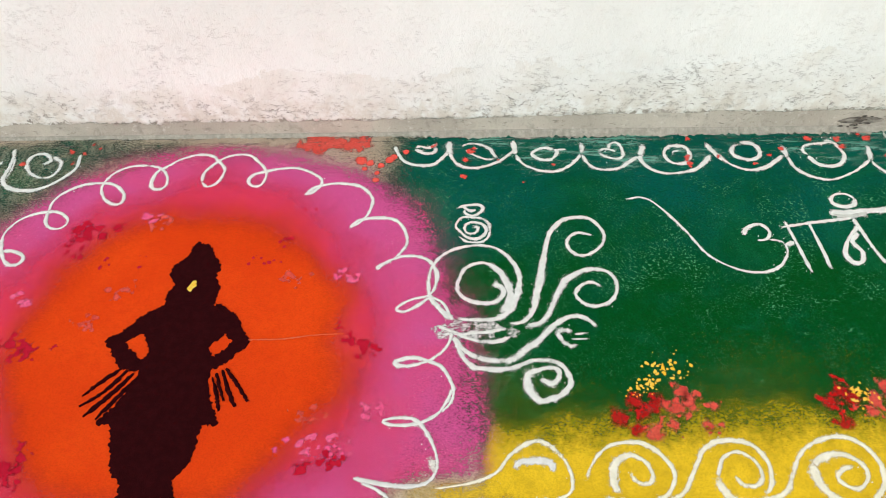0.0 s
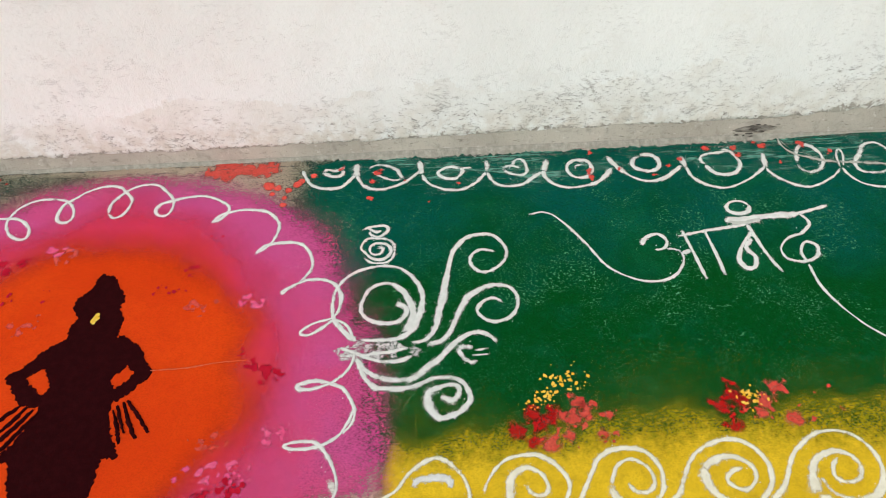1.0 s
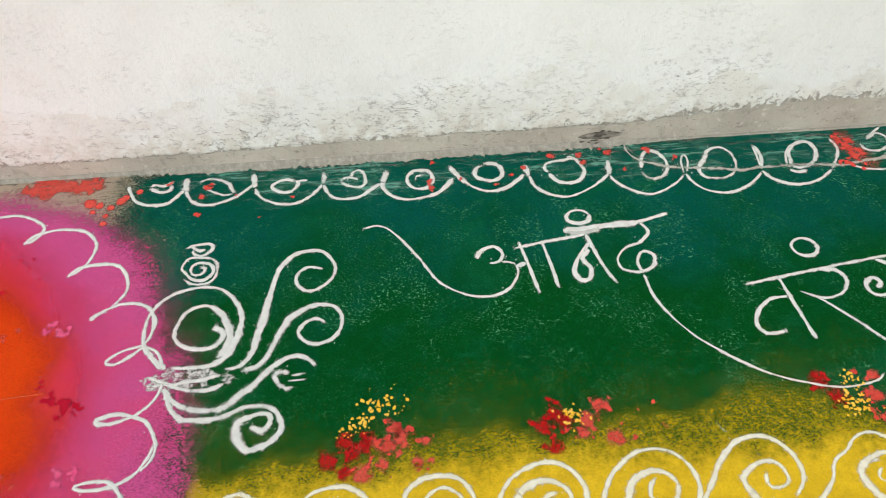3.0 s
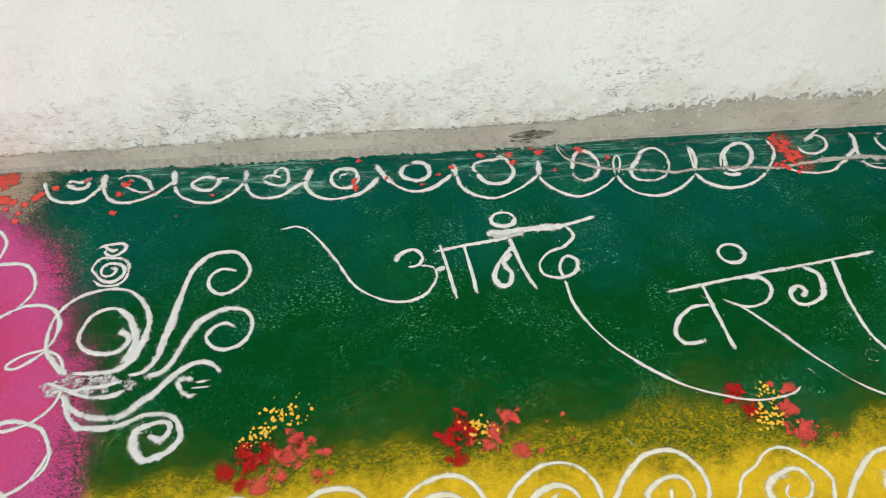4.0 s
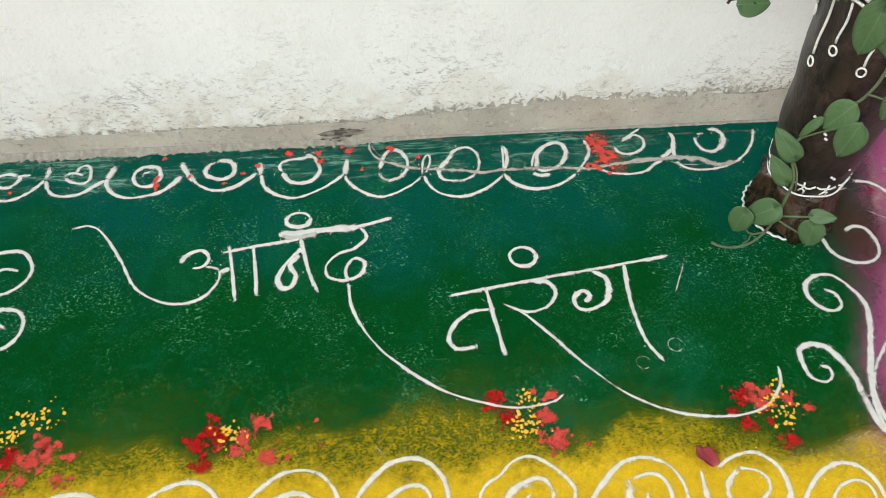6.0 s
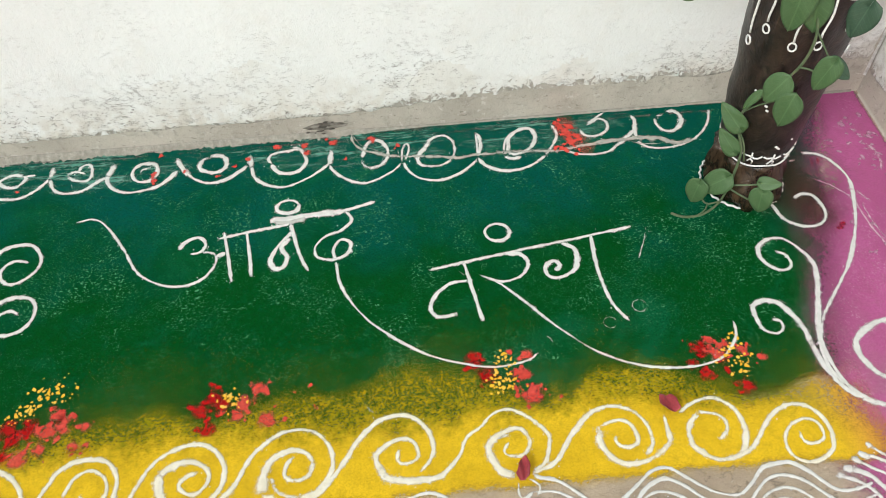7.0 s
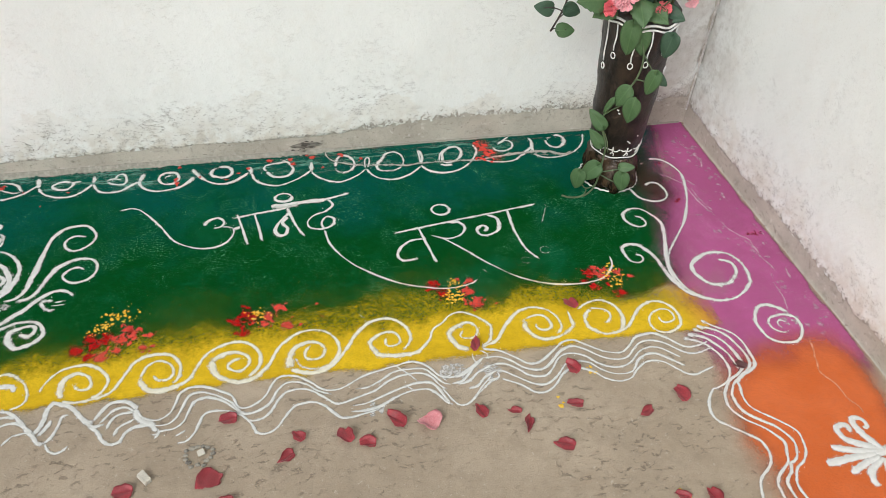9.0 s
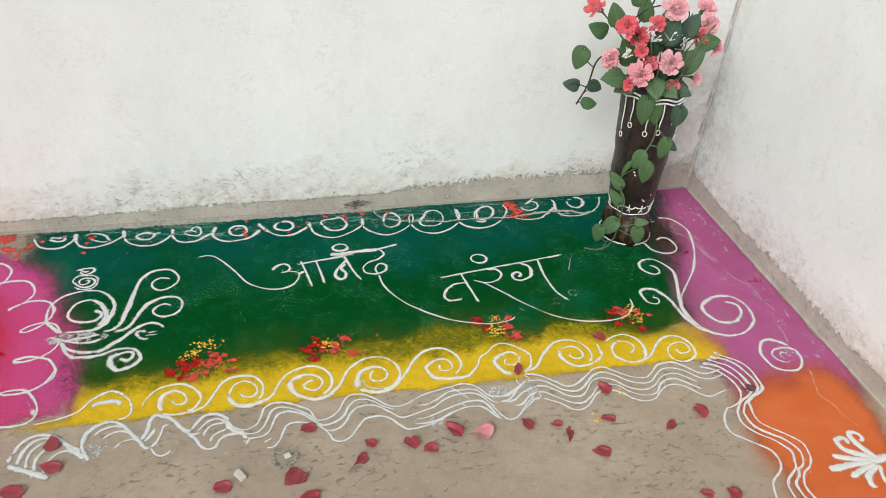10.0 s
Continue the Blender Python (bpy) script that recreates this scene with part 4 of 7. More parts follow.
# ---- scalloped border along the wall ----
grime = thing("grime_line", "dark dusty streaks along the joint of floor and wall", "grime")
for i in range(42):
    x, y, long = -2.7 + 0.059 * i + random.uniform(-0.02, 0.02), random.choice((-0.025, -0.028, -0.033, -0.041)) + random.uniform(-0.002, 0.002), random.uniform(0.02, 0.06)
    line("grime_streak", ((x - long, y), (x, y + random.uniform(-0.003, 0.003)), (x + long, y + random.uniform(-0.003, 0.002))), grime, random.uniform(0.004, 0.010), GRIME, rough=1.0, height=0.0004, spill=False)
border = thing("scallop_border", "row of white powder scallops with rings along the wall", "powder border")
line("scallop", ((-1.851, -0.051), (-1.839, -0.081), (-1.822, -0.096), (-1.798, -0.102), (-1.777, -0.097), (-1.759, -0.076), (-1.753, -0.069)), border, 0.0086, CHALK)
line("scallop", ((-1.753, -0.070), (-1.743, -0.092), (-1.729, -0.105), (-1.706, -0.109), (-1.684, -0.103), (-1.664, -0.092), (-1.648, -0.077), (-1.638, -0.067)), border, 0.0086, CHALK)
line("scallop", ((-1.636, -0.075), (-1.626, -0.097), (-1.610, -0.110), (-1.586, -0.119), (-1.563, -0.118), (-1.542, -0.104), (-1.526, -0.086), (-1.521, -0.076)), border, 0.0086, CHALK)
line("scallop", ((-1.520, -0.077), (-1.510, -0.102), (-1.495, -0.114), (-1.477, -0.116), (-1.459, -0.113), (-1.437, -0.096), (-1.422, -0.085)), border, 0.0086, CHALK)
line("scallop", ((-1.420, -0.082), (-1.415, -0.103), (-1.400, -0.119), (-1.375, -0.127), (-1.352, -0.124), (-1.329, -0.117), (-1.312, -0.102), (-1.298, -0.082)), border, 0.0086, CHALK)
line("scallop", ((-1.286, -0.083), (-1.270, -0.103), (-1.251, -0.117), (-1.232, -0.120), (-1.209, -0.114), (-1.190, -0.100), (-1.172, -0.083)), border, 0.0086, CHALK)
line("scallop", ((-1.167, -0.088), (-1.162, -0.113), (-1.149, -0.129), (-1.131, -0.141), (-1.108, -0.145), (-1.089, -0.139), (-1.065, -0.127), (-1.045, -0.112), (-1.030, -0.098)), border, 0.0072, CHALK)
line("scallop", ((-1.029, -0.100), (-1.022, -0.117), (-1.005, -0.135), (-0.984, -0.148), (-0.965, -0.152), (-0.941, -0.143), (-0.916, -0.127), (-0.899, -0.110)), border, 0.0072, CHALK)
line("scallop", ((-0.897, -0.109), (-0.892, -0.128), (-0.877, -0.148), (-0.855, -0.158), (-0.832, -0.160), (-0.807, -0.151), (-0.785, -0.137), (-0.766, -0.117)), border, 0.0072, CHALK)
line("scallop", ((-0.765, -0.113), (-0.756, -0.131), (-0.740, -0.144), (-0.718, -0.152), (-0.695, -0.151), (-0.668, -0.141), (-0.645, -0.124), (-0.634, -0.111), (-0.616, -0.082), (-0.613, -0.060), (-0.620, -0.043)), border, 0.0072, CHALK)
line("scallop", ((-0.615, -0.108), (-0.600, -0.118), (-0.579, -0.127), (-0.551, -0.130), (-0.526, -0.125), (-0.506, -0.110), (-0.489, -0.100)), border, 0.0072, CHALK)
line("scallop", ((-0.470, -0.107), (-0.457, -0.122), (-0.429, -0.129), (-0.394, -0.124), (-0.360, -0.108), (-0.331, -0.076), (-0.316, -0.040)), border, 0.007, CHALK)
line("cusp", ((-1.752, -0.040), (-1.753, -0.060), (-1.751, -0.075)), border, 0.015, CHALK)
line("cusp", ((-1.639, -0.041), (-1.638, -0.058), (-1.636, -0.077)), border, 0.013, CHALK)
line("cusp", ((-1.520, -0.048), (-1.518, -0.064), (-1.520, -0.080)), border, 0.014, CHALK)
line("cusp", ((-1.408, -0.055), (-1.415, -0.069), (-1.420, -0.084)), border, 0.013, CHALK)
line("cusp", ((-1.302, -0.052), (-1.295, -0.067), (-1.284, -0.086), (-1.274, -0.097)), border, 0.012, CHALK)
line("cusp", ((-1.171, -0.061), (-1.169, -0.078), (-1.167, -0.094)), border, 0.014, CHALK)
line("cusp", ((-1.024, -0.064), (-1.027, -0.084), (-1.030, -0.102)), border, 0.012, CHALK)
line("cusp", ((-0.901, -0.109), (-0.897, -0.078), (-0.889, -0.063), (-0.885, -0.077), (-0.895, -0.108)), border, 0.0055, CHALK)
line("cusp", ((-0.761, -0.048), (-0.756, -0.058), (-0.755, -0.082), (-0.765, -0.115)), border, 0.0065, CHALK)
line("cusp", ((-0.760, -0.051), (-0.761, -0.073), (-0.763, -0.104)), border, 0.0055, CHALK)
line("cusp", ((-0.467, -0.036), (-0.462, -0.050), (-0.467, -0.072), (-0.470, -0.095), (-0.469, -0.105)), border, 0.009, CHALK)
line("cusp", ((-0.468, -0.074), (-0.479, -0.087), (-0.496, -0.100)), border, 0.008, CHALK)
line("ring", ((-1.814, -0.059), (-1.806, -0.053), (-1.791, -0.057), (-1.779, -0.051), (-1.774, -0.047)), border, 0.009, CHALK)
line("ring", ((-1.814, -0.059), (-1.797, -0.071), (-1.781, -0.070), (-1.775, -0.057)), border, 0.01, CHALK)
line("ring", ((-1.733, -0.058), (-1.719, -0.048), (-1.700, -0.050), (-1.682, -0.060), (-1.674, -0.076), (-1.669, -0.086)), border, 0.009, CHALK)
line("ring", ((-1.724, -0.065), (-1.708, -0.078), (-1.687, -0.088), (-1.669, -0.086)), border, 0.008, CHALK)
line("ring", ((-1.711, -0.055), (-1.701, -0.064)), border, 0.006, CHALK)
line("ring", ((-1.566, -0.067), (-1.581, -0.060), (-1.599, -0.066), (-1.607, -0.076), (-1.595, -0.088), (-1.576, -0.091), (-1.566, -0.080), (-1.563, -0.069), (-1.572, -0.061)), border, 0.0095, CHALK)
line("ring", ((-1.565, -0.066), (-1.555, -0.065), (-1.545, -0.066)), border, 0.004, CHALK)
line("ring", ((-1.491, -0.073), (-1.480, -0.084), (-1.461, -0.090), (-1.449, -0.084), (-1.448, -0.066), (-1.456, -0.050), (-1.468, -0.053), (-1.473, -0.066)), border, 0.009, CHALK)
line("ring", ((-1.491, -0.071), (-1.478, -0.065), (-1.458, -0.072)), border, 0.008, CHALK)
line("ring", ((-1.335, -0.090), (-1.344, -0.103), (-1.363, -0.102), (-1.375, -0.089), (-1.376, -0.073), (-1.363, -0.060), (-1.341, -0.061), (-1.333, -0.074), (-1.334, -0.088), (-1.342, -0.101)), border, 0.0095, CHALK)
line("ring", ((-1.363, -0.084), (-1.360, -0.074), (-1.346, -0.070)), border, 0.006, CHALK)
line("ring", ((-1.242, -0.052), (-1.223, -0.056), (-1.213, -0.067), (-1.213, -0.085), (-1.228, -0.095), (-1.246, -0.092), (-1.259, -0.081), (-1.256, -0.065), (-1.242, -0.055)), border, 0.0105, CHALK)
line("ring", ((-1.133, -0.087), (-1.137, -0.071), (-1.125, -0.060), (-1.103, -0.057), (-1.082, -0.055), (-1.074, -0.069), (-1.070, -0.089), (-1.083, -0.108), (-1.102, -0.113), (-1.120, -0.107), (-1.133, -0.087)), border, 0.009, CHALK)
line("ring", ((-1.098, -0.048), (-1.084, -0.052), (-1.074, -0.065)), border, 0.008, CHALK)
line("ring", ((-0.971, -0.093), (-0.965, -0.069), (-0.956, -0.052), (-0.943, -0.047), (-0.930, -0.058), (-0.923, -0.082), (-0.932, -0.106), (-0.952, -0.117), (-0.967, -0.111), (-0.971, -0.093)), border, 0.009, CHALK)
line("ring", ((-0.856, -0.081), (-0.846, -0.060), (-0.828, -0.050), (-0.813, -0.054), (-0.804, -0.072), (-0.804, -0.095), (-0.815, -0.115), (-0.835, -0.125), (-0.854, -0.125), (-0.867, -0.119), (-0.872, -0.105), (-0.866, -0.090), (-0.856, -0.078), (-0.847, -0.062)), border, 0.01, CHALK)
line("ring", ((-0.707, -0.100), (-0.703, -0.075), (-0.691, -0.058), (-0.671, -0.049), (-0.656, -0.056), (-0.654, -0.077), (-0.664, -0.097), (-0.679, -0.109), (-0.698, -0.113), (-0.708, -0.104), (-0.705, -0.085)), border, 0.01, CHALK)
line("ring", ((-0.716, -0.104), (-0.709, -0.078), (-0.695, -0.058)), border, 0.007, CHALK)
line("ring", ((-0.717, -0.118), (-0.702, -0.123), (-0.682, -0.120)), border, 0.009, CHALK)
line("ring", ((-0.568, -0.062), (-0.564, -0.077), (-0.550, -0.084), (-0.531, -0.080), (-0.516, -0.066), (-0.516, -0.048), (-0.530, -0.040), (-0.550, -0.052)), border, 0.009, CHALK)
line("ring", ((-0.555, -0.057), (-0.531, -0.036), (-0.513, -0.024)), border, 0.005, CHALK)
line("ring", ((-0.400, -0.036), (-0.382, -0.037), (-0.375, -0.054), (-0.381, -0.074), (-0.401, -0.088), (-0.416, -0.083), (-0.425, -0.067), (-0.423, -0.050)), border, 0.01, CHALK)
line("ring", ((-0.422, -0.046), (-0.405, -0.044)), border, 0.005, CHALK)
line("scallop", ((-2.551, -0.046), (-2.544, -0.080), (-2.545, -0.115), (-2.544, -0.129), (-2.526, -0.146), (-2.493, -0.153), (-2.461, -0.144), (-2.434, -0.120), (-2.420, -0.096), (-2.423, -0.063)), border, 0.008, CHALK)
line("cusp", ((-2.548, -0.050), (-2.538, -0.090), (-2.540, -0.124)), border, 0.007, CHALK)
line("ring", ((-2.485, -0.089), (-2.473, -0.079), (-2.489, -0.062), (-2.509, -0.066), (-2.514, -0.087), (-2.502, -0.109), (-2.479, -0.122), (-2.459, -0.119), (-2.451, -0.102), (-2.454, -0.082), (-2.471, -0.069)), border, 0.009, CHALK)
line("scallop", ((-2.68, -0.06), (-2.672, -0.115), (-2.625, -0.145), (-2.58, -0.120), (-2.560, -0.075)), border, 0.0076, CHALK)

seam = thing("floor_seam", "pale bare cement crack running through the green border", "crack")
line("ridge", ((-0.987, -0.025), (-0.985, -0.047), (-0.972, -0.066), (-0.947, -0.081), (-0.911, -0.093), (-0.864, -0.098), (-0.836, -0.104), (-0.799, -0.109), (-0.760, -0.107), (-0.722, -0.106), (-0.674, -0.108), (-0.628, -0.113), (-0.588, -0.109), (-0.547, -0.102), (-0.508, -0.100), (-0.468, -0.099), (-0.431, -0.103), (-0.416, -0.114), (-0.394, -0.120), (-0.368, -0.112)), seam, ((0.0, 0.004), (0.1, 0.009), (0.3, 0.011), (0.6, 0.009), (1.0, 0.012)), SEAM, rough=1.2, height=0.0010, spill=False, z=0.0006)
line("ridge", ((-0.617, -0.111), (-0.583, -0.107), (-0.544, -0.106), (-0.514, -0.103)), seam, 0.005, SEAM, rough=1.2, height=0.0010, spill=False, z=0.0006)
line("ridge", ((-0.985, -0.029), (-0.973, -0.056), (-0.951, -0.070), (-0.924, -0.088)), seam, 0.0035, SEAM, rough=1.2, height=0.0010, spill=False, z=0.0006)
line("ridge", ((-0.481, -0.107), (-0.459, -0.115), (-0.427, -0.118)), seam, 0.005, SEAM, rough=1.2, height=0.0010, spill=False, z=0.0006)

# ---- the two words in white powder ----
word = thing("lettering", "the word आनंद in flowing white powder strokes", "lettering")
line("swash", ((-1.458, -0.187), (-1.430, -0.182), (-1.405, -0.200), (-1.371, -0.251), (-1.343, -0.303), (-1.306, -0.332), (-1.268, -0.341), (-1.237, -0.330), (-1.219, -0.305), (-1.218, -0.285), (-1.228, -0.277), (-1.245, -0.275)), word, 0.0055, CHALK)
line("letter_stroke", ((-1.278, -0.266), (-1.269, -0.250), (-1.248, -0.243), (-1.236, -0.259), (-1.244, -0.274), (-1.262, -0.277)), word, 0.0067)
line("letter_stroke", ((-1.221, -0.287), (-1.201, -0.281)), word, 0.008)
line("letter_stroke", ((-1.207, -0.236), (-1.198, -0.290), (-1.190, -0.342)), word, 0.0067)
line("letter_stroke", ((-1.170, -0.238), (-1.163, -0.292), (-1.159, -0.335)), word, 0.0067)
line("letter_stroke", ((-1.217, -0.250), (-1.162, -0.240), (-1.092, -0.230)), word, 0.0067)
line("letter_stroke", ((-1.097, -0.232), (-1.083, -0.295), (-1.068, -0.335)), word, 0.0075)
line("letter_stroke", ((-1.093, -0.247), (-1.116, -0.275), (-1.129, -0.304), (-1.123, -0.322), (-1.110, -0.321), (-1.102, -0.303), (-1.112, -0.281), (-1.098, -0.262)), word, 0.009)
line("bindu", [(-1.102 + 0.019 * math.cos(t * 0.44), -0.192 + 0.0145 * math.sin(t * 0.44)) for t in range(16)], word, 0.008)
line("letter_stroke", ((-1.132, -0.221), (-1.110, -0.220), (-1.075, -0.216), (-1.03, -0.214), (-1.004, -0.214)), word, 0.014, taper=0.25)
line("letter_stroke", ((-1.128, -0.224), (-1.10, -0.227), (-1.07, -0.220)), word, 0.012, FADED, taper=0.2)
line("letter_stroke", ((-1.026, -0.217), (-0.985, -0.206), (-0.951, -0.197)), word, 0.0075)
line("letter_stroke", ((-1.005, -0.213), (-0.995, -0.234), (-1.014, -0.255), (-1.040, -0.265), (-1.057, -0.286), (-1.053, -0.307), (-1.028, -0.315), (-1.004, -0.304), (-0.999, -0.283), (-1.014, -0.275), (-1.027, -0.292), (-1.024, -0.319)), word, 0.0067)
line("swash", ((-1.024, -0.319), (-1.017, -0.369), (-0.987, -0.427), (-0.942, -0.474), (-0.891, -0.511), (-0.839, -0.532), (-0.795, -0.542), (-0.748, -0.536), (-0.731, -0.525)), word, 0.0049, CHALK)
word = thing("lettering", "the word तरंग in flowing white powder strokes", "lettering")
line("letter_stroke", ((-0.878, -0.355), (-0.832, -0.347), (-0.754, -0.335), (-0.657, -0.321), (-0.533, -0.303)), word, 0.0067)
line("letter_stroke", ((-0.819, -0.343), (-0.811, -0.407), (-0.803, -0.463)), word, 0.0075)
line("letter_stroke", ((-0.816, -0.381), (-0.849, -0.386), (-0.874, -0.409), (-0.881, -0.432), (-0.868, -0.446), (-0.841, -0.443)), word, 0.0075)
line("letter_stroke", ((-0.754, -0.335), (-0.725, -0.340), (-0.717, -0.362), (-0.733, -0.383), (-0.763, -0.390), (-0.790, -0.379)), word, 0.0075)
line("swash", ((-0.797, -0.373), (-0.771, -0.390), (-0.737, -0.429), (-0.691, -0.486), (-0.640, -0.535), (-0.579, -0.565), (-0.512, -0.574), (-0.463, -0.564), (-0.432, -0.532), (-0.425, -0.502)), word, 0.0055, CHALK)
line("letter_stroke", ((-0.656, -0.322), (-0.636, -0.341), (-0.642, -0.376), (-0.668, -0.392), (-0.687, -0.388), (-0.690, -0.370), (-0.676, -0.359), (-0.667, -0.368), (-0.675, -0.379)), word, 0.008)
line("letter_stroke", ((-0.604, -0.314), (-0.608, -0.377), (-0.602, -0.444), (-0.582, -0.487)), word, 0.0067)
line("bindu", [(-0.756 + 0.0205 * math.cos(t * 0.44), -0.289 + 0.0185 * math.sin(t * 0.44)) for t in range(16)], word, 0.008)

# ---- row of spirals on the yellow band ----
band = thing("spiral_border", "running row of white powder spirals on the yellow band", "powder border")
line("spiral", ((-1.763, -0.691), (-1.719, -0.684), (-1.682, -0.669), (-1.659, -0.641), (-1.626, -0.623), (-1.600, -0.638), (-1.584, -0.665), (-1.585, -0.693), (-1.609, -0.707)), band, ((0.0, 0.0053), (0.4, 0.0084), (1.0, 0.0070)), CREAMY)
line("spiral", ((-1.657, -0.664), (-1.648, -0.654), (-1.624, -0.651), (-1.608, -0.656), (-1.609, -0.669)), band, 0.0106, WHITE)
line("spiral", ((-1.562, -0.679), (-1.560, -0.666), (-1.549, -0.647), (-1.531, -0.631), (-1.511, -0.625), (-1.486, -0.626), (-1.466, -0.639), (-1.451, -0.661), (-1.450, -0.674), (-1.456, -0.688), (-1.466, -0.699), (-1.481, -0.705)), band, 0.0079, CREAMY)
line("spiral", ((-1.523, -0.698), (-1.530, -0.678), (-1.525, -0.656), (-1.512, -0.645), (-1.498, -0.644), (-1.484, -0.654), (-1.478, -0.671), (-1.484, -0.682), (-1.497, -0.681), (-1.505, -0.672), (-1.504, -0.661)), band, ((0.0, 0.0150), (0.22, 0.0158), (0.5, 0.0088), (1.0, 0.0075)), CREAMY)
line("spiral", ((-1.525, -0.701), (-1.504, -0.708), (-1.480, -0.707), (-1.456, -0.702), (-1.441, -0.693), (-1.428, -0.672), (-1.419, -0.655), (-1.407, -0.635), (-1.392, -0.625), (-1.371, -0.621), (-1.349, -0.625), (-1.335, -0.635), (-1.326, -0.654), (-1.327, -0.674), (-1.333, -0.689), (-1.343, -0.694)), band, 0.0084, CREAMY)
line("spiral", ((-1.395, -0.673), (-1.391, -0.661), (-1.384, -0.647), (-1.370, -0.638), (-1.357, -0.639), (-1.343, -0.651), (-1.338, -0.668), (-1.342, -0.680), (-1.351, -0.685), (-1.365, -0.683), (-1.373, -0.671)), band, 0.0069, CREAMY)
line("spiral", ((-1.396, -0.673), (-1.392, -0.689), (-1.382, -0.702), (-1.365, -0.708), (-1.340, -0.704), (-1.318, -0.696), (-1.306, -0.683), (-1.298, -0.666), (-1.286, -0.646), (-1.273, -0.631), (-1.252, -0.620), (-1.230, -0.615), (-1.212, -0.618), (-1.194, -0.632), (-1.184, -0.654), (-1.186, -0.677), (-1.198, -0.695), (-1.213, -0.704)), band, ((0.0, 0.0141), (0.2, 0.0132), (0.4, 0.0084), (1.0, 0.0075)), CREAMY)
line("spiral", ((-1.272, -0.660), (-1.263, -0.649), (-1.243, -0.641), (-1.226, -0.641), (-1.208, -0.653), (-1.204, -0.669), (-1.215, -0.684), (-1.230, -0.686), (-1.242, -0.676), (-1.241, -0.668), (-1.230, -0.659), (-1.215, -0.657)), band, ((0.0, 0.0150), (0.22, 0.0114), (0.5, 0.0088), (1.0, 0.0075)), CREAMY)
line("spiral", ((-1.270, -0.652), (-1.271, -0.671), (-1.263, -0.689), (-1.243, -0.706), (-1.222, -0.712), (-1.196, -0.706), (-1.178, -0.691), (-1.166, -0.676), (-1.157, -0.658), (-1.145, -0.639), (-1.126, -0.622), (-1.107, -0.612), (-1.084, -0.609), (-1.061, -0.616), (-1.044, -0.635), (-1.038, -0.658), (-1.042, -0.679), (-1.055, -0.696), (-1.069, -0.706), (-1.087, -0.708)), band, ((0.0, 0.0141), (0.2, 0.0132), (0.4, 0.0084), (1.0, 0.0075)), CREAMY)
line("spiral", ((-1.133, -0.699), (-1.133, -0.679), (-1.127, -0.661), (-1.117, -0.648), (-1.100, -0.640), (-1.084, -0.640), (-1.070, -0.649), (-1.065, -0.665), (-1.073, -0.679), (-1.090, -0.683), (-1.102, -0.676), (-1.102, -0.664), (-1.096, -0.654), (-1.089, -0.647)), band, ((0.0, 0.0194), (0.25, 0.0176), (0.45, 0.0079), (1.0, 0.0070)), CREAMY)
line("spiral", ((-1.121, -0.675), (-1.113, -0.695), (-1.098, -0.704), (-1.078, -0.707)), band, 0.0088, SOFT)
line("spiral", ((-1.133, -0.699), (-1.109, -0.711), (-1.083, -0.714), (-1.055, -0.702), (-1.037, -0.683), (-1.019, -0.659), (-1.002, -0.634), (-0.987, -0.620), (-0.971, -0.608), (-0.951, -0.603), (-0.930, -0.606), (-0.915, -0.617), (-0.903, -0.637), (-0.900, -0.659), (-0.909, -0.677), (-0.925, -0.693)), band, ((0.0, 0.0141), (0.2, 0.0132), (0.4, 0.0084), (1.0, 0.0075)), CREAMY)
line("spiral", ((-0.967, -0.691), (-0.976, -0.677), (-0.979, -0.661), (-0.969, -0.650), (-0.954, -0.641), (-0.936, -0.640), (-0.924, -0.650), (-0.922, -0.666), (-0.932, -0.675), (-0.947, -0.674), (-0.950, -0.663), (-0.946, -0.650)), band, ((0.0, 0.0150), (0.22, 0.0123), (0.5, 0.0088), (1.0, 0.0075)), CREAMY)
line("spiral", ((-0.976, -0.677), (-0.968, -0.691), (-0.947, -0.699), (-0.924, -0.701), (-0.896, -0.699), (-0.880, -0.687), (-0.865, -0.671), (-0.856, -0.652), (-0.848, -0.643), (-0.831, -0.633), (-0.819, -0.621), (-0.802, -0.612), (-0.786, -0.612), (-0.766, -0.625), (-0.750, -0.640), (-0.740, -0.659), (-0.745, -0.681), (-0.754, -0.697), (-0.772, -0.705)), band, ((0.0, 0.0132), (0.25, 0.0097), (0.4, 0.0062), (1.0, 0.0079)), CREAMY)
line("spiral", ((-0.793, -0.710), (-0.810, -0.704), (-0.821, -0.688), (-0.826, -0.668), (-0.820, -0.658), (-0.805, -0.647), (-0.784, -0.641), (-0.771, -0.649), (-0.768, -0.666), (-0.776, -0.679), (-0.789, -0.683), (-0.804, -0.677), (-0.802, -0.667), (-0.793, -0.660)), band, ((0.0, 0.0150), (0.22, 0.0158), (0.5, 0.0088), (1.0, 0.0075)), CREAMY)
line("spiral", ((-0.811, -0.654), (-0.802, -0.651), (-0.793, -0.650)), band, 0.0070, SOFT)
line("spiral", ((-0.773, -0.708), (-0.756, -0.704), (-0.735, -0.694), (-0.720, -0.674), (-0.705, -0.656), (-0.687, -0.639), (-0.672, -0.628), (-0.651, -0.623), (-0.631, -0.626), (-0.614, -0.637), (-0.602, -0.656), (-0.599, -0.678), (-0.606, -0.693), (-0.619, -0.702)), band, 0.0084, CREAMY)
line("spiral", ((-0.666, -0.653), (-0.653, -0.647), (-0.635, -0.646), (-0.623, -0.656), (-0.619, -0.674), (-0.621, -0.682), (-0.632, -0.687), (-0.644, -0.684), (-0.650, -0.675), (-0.647, -0.668)), band, 0.0070, CREAMY)
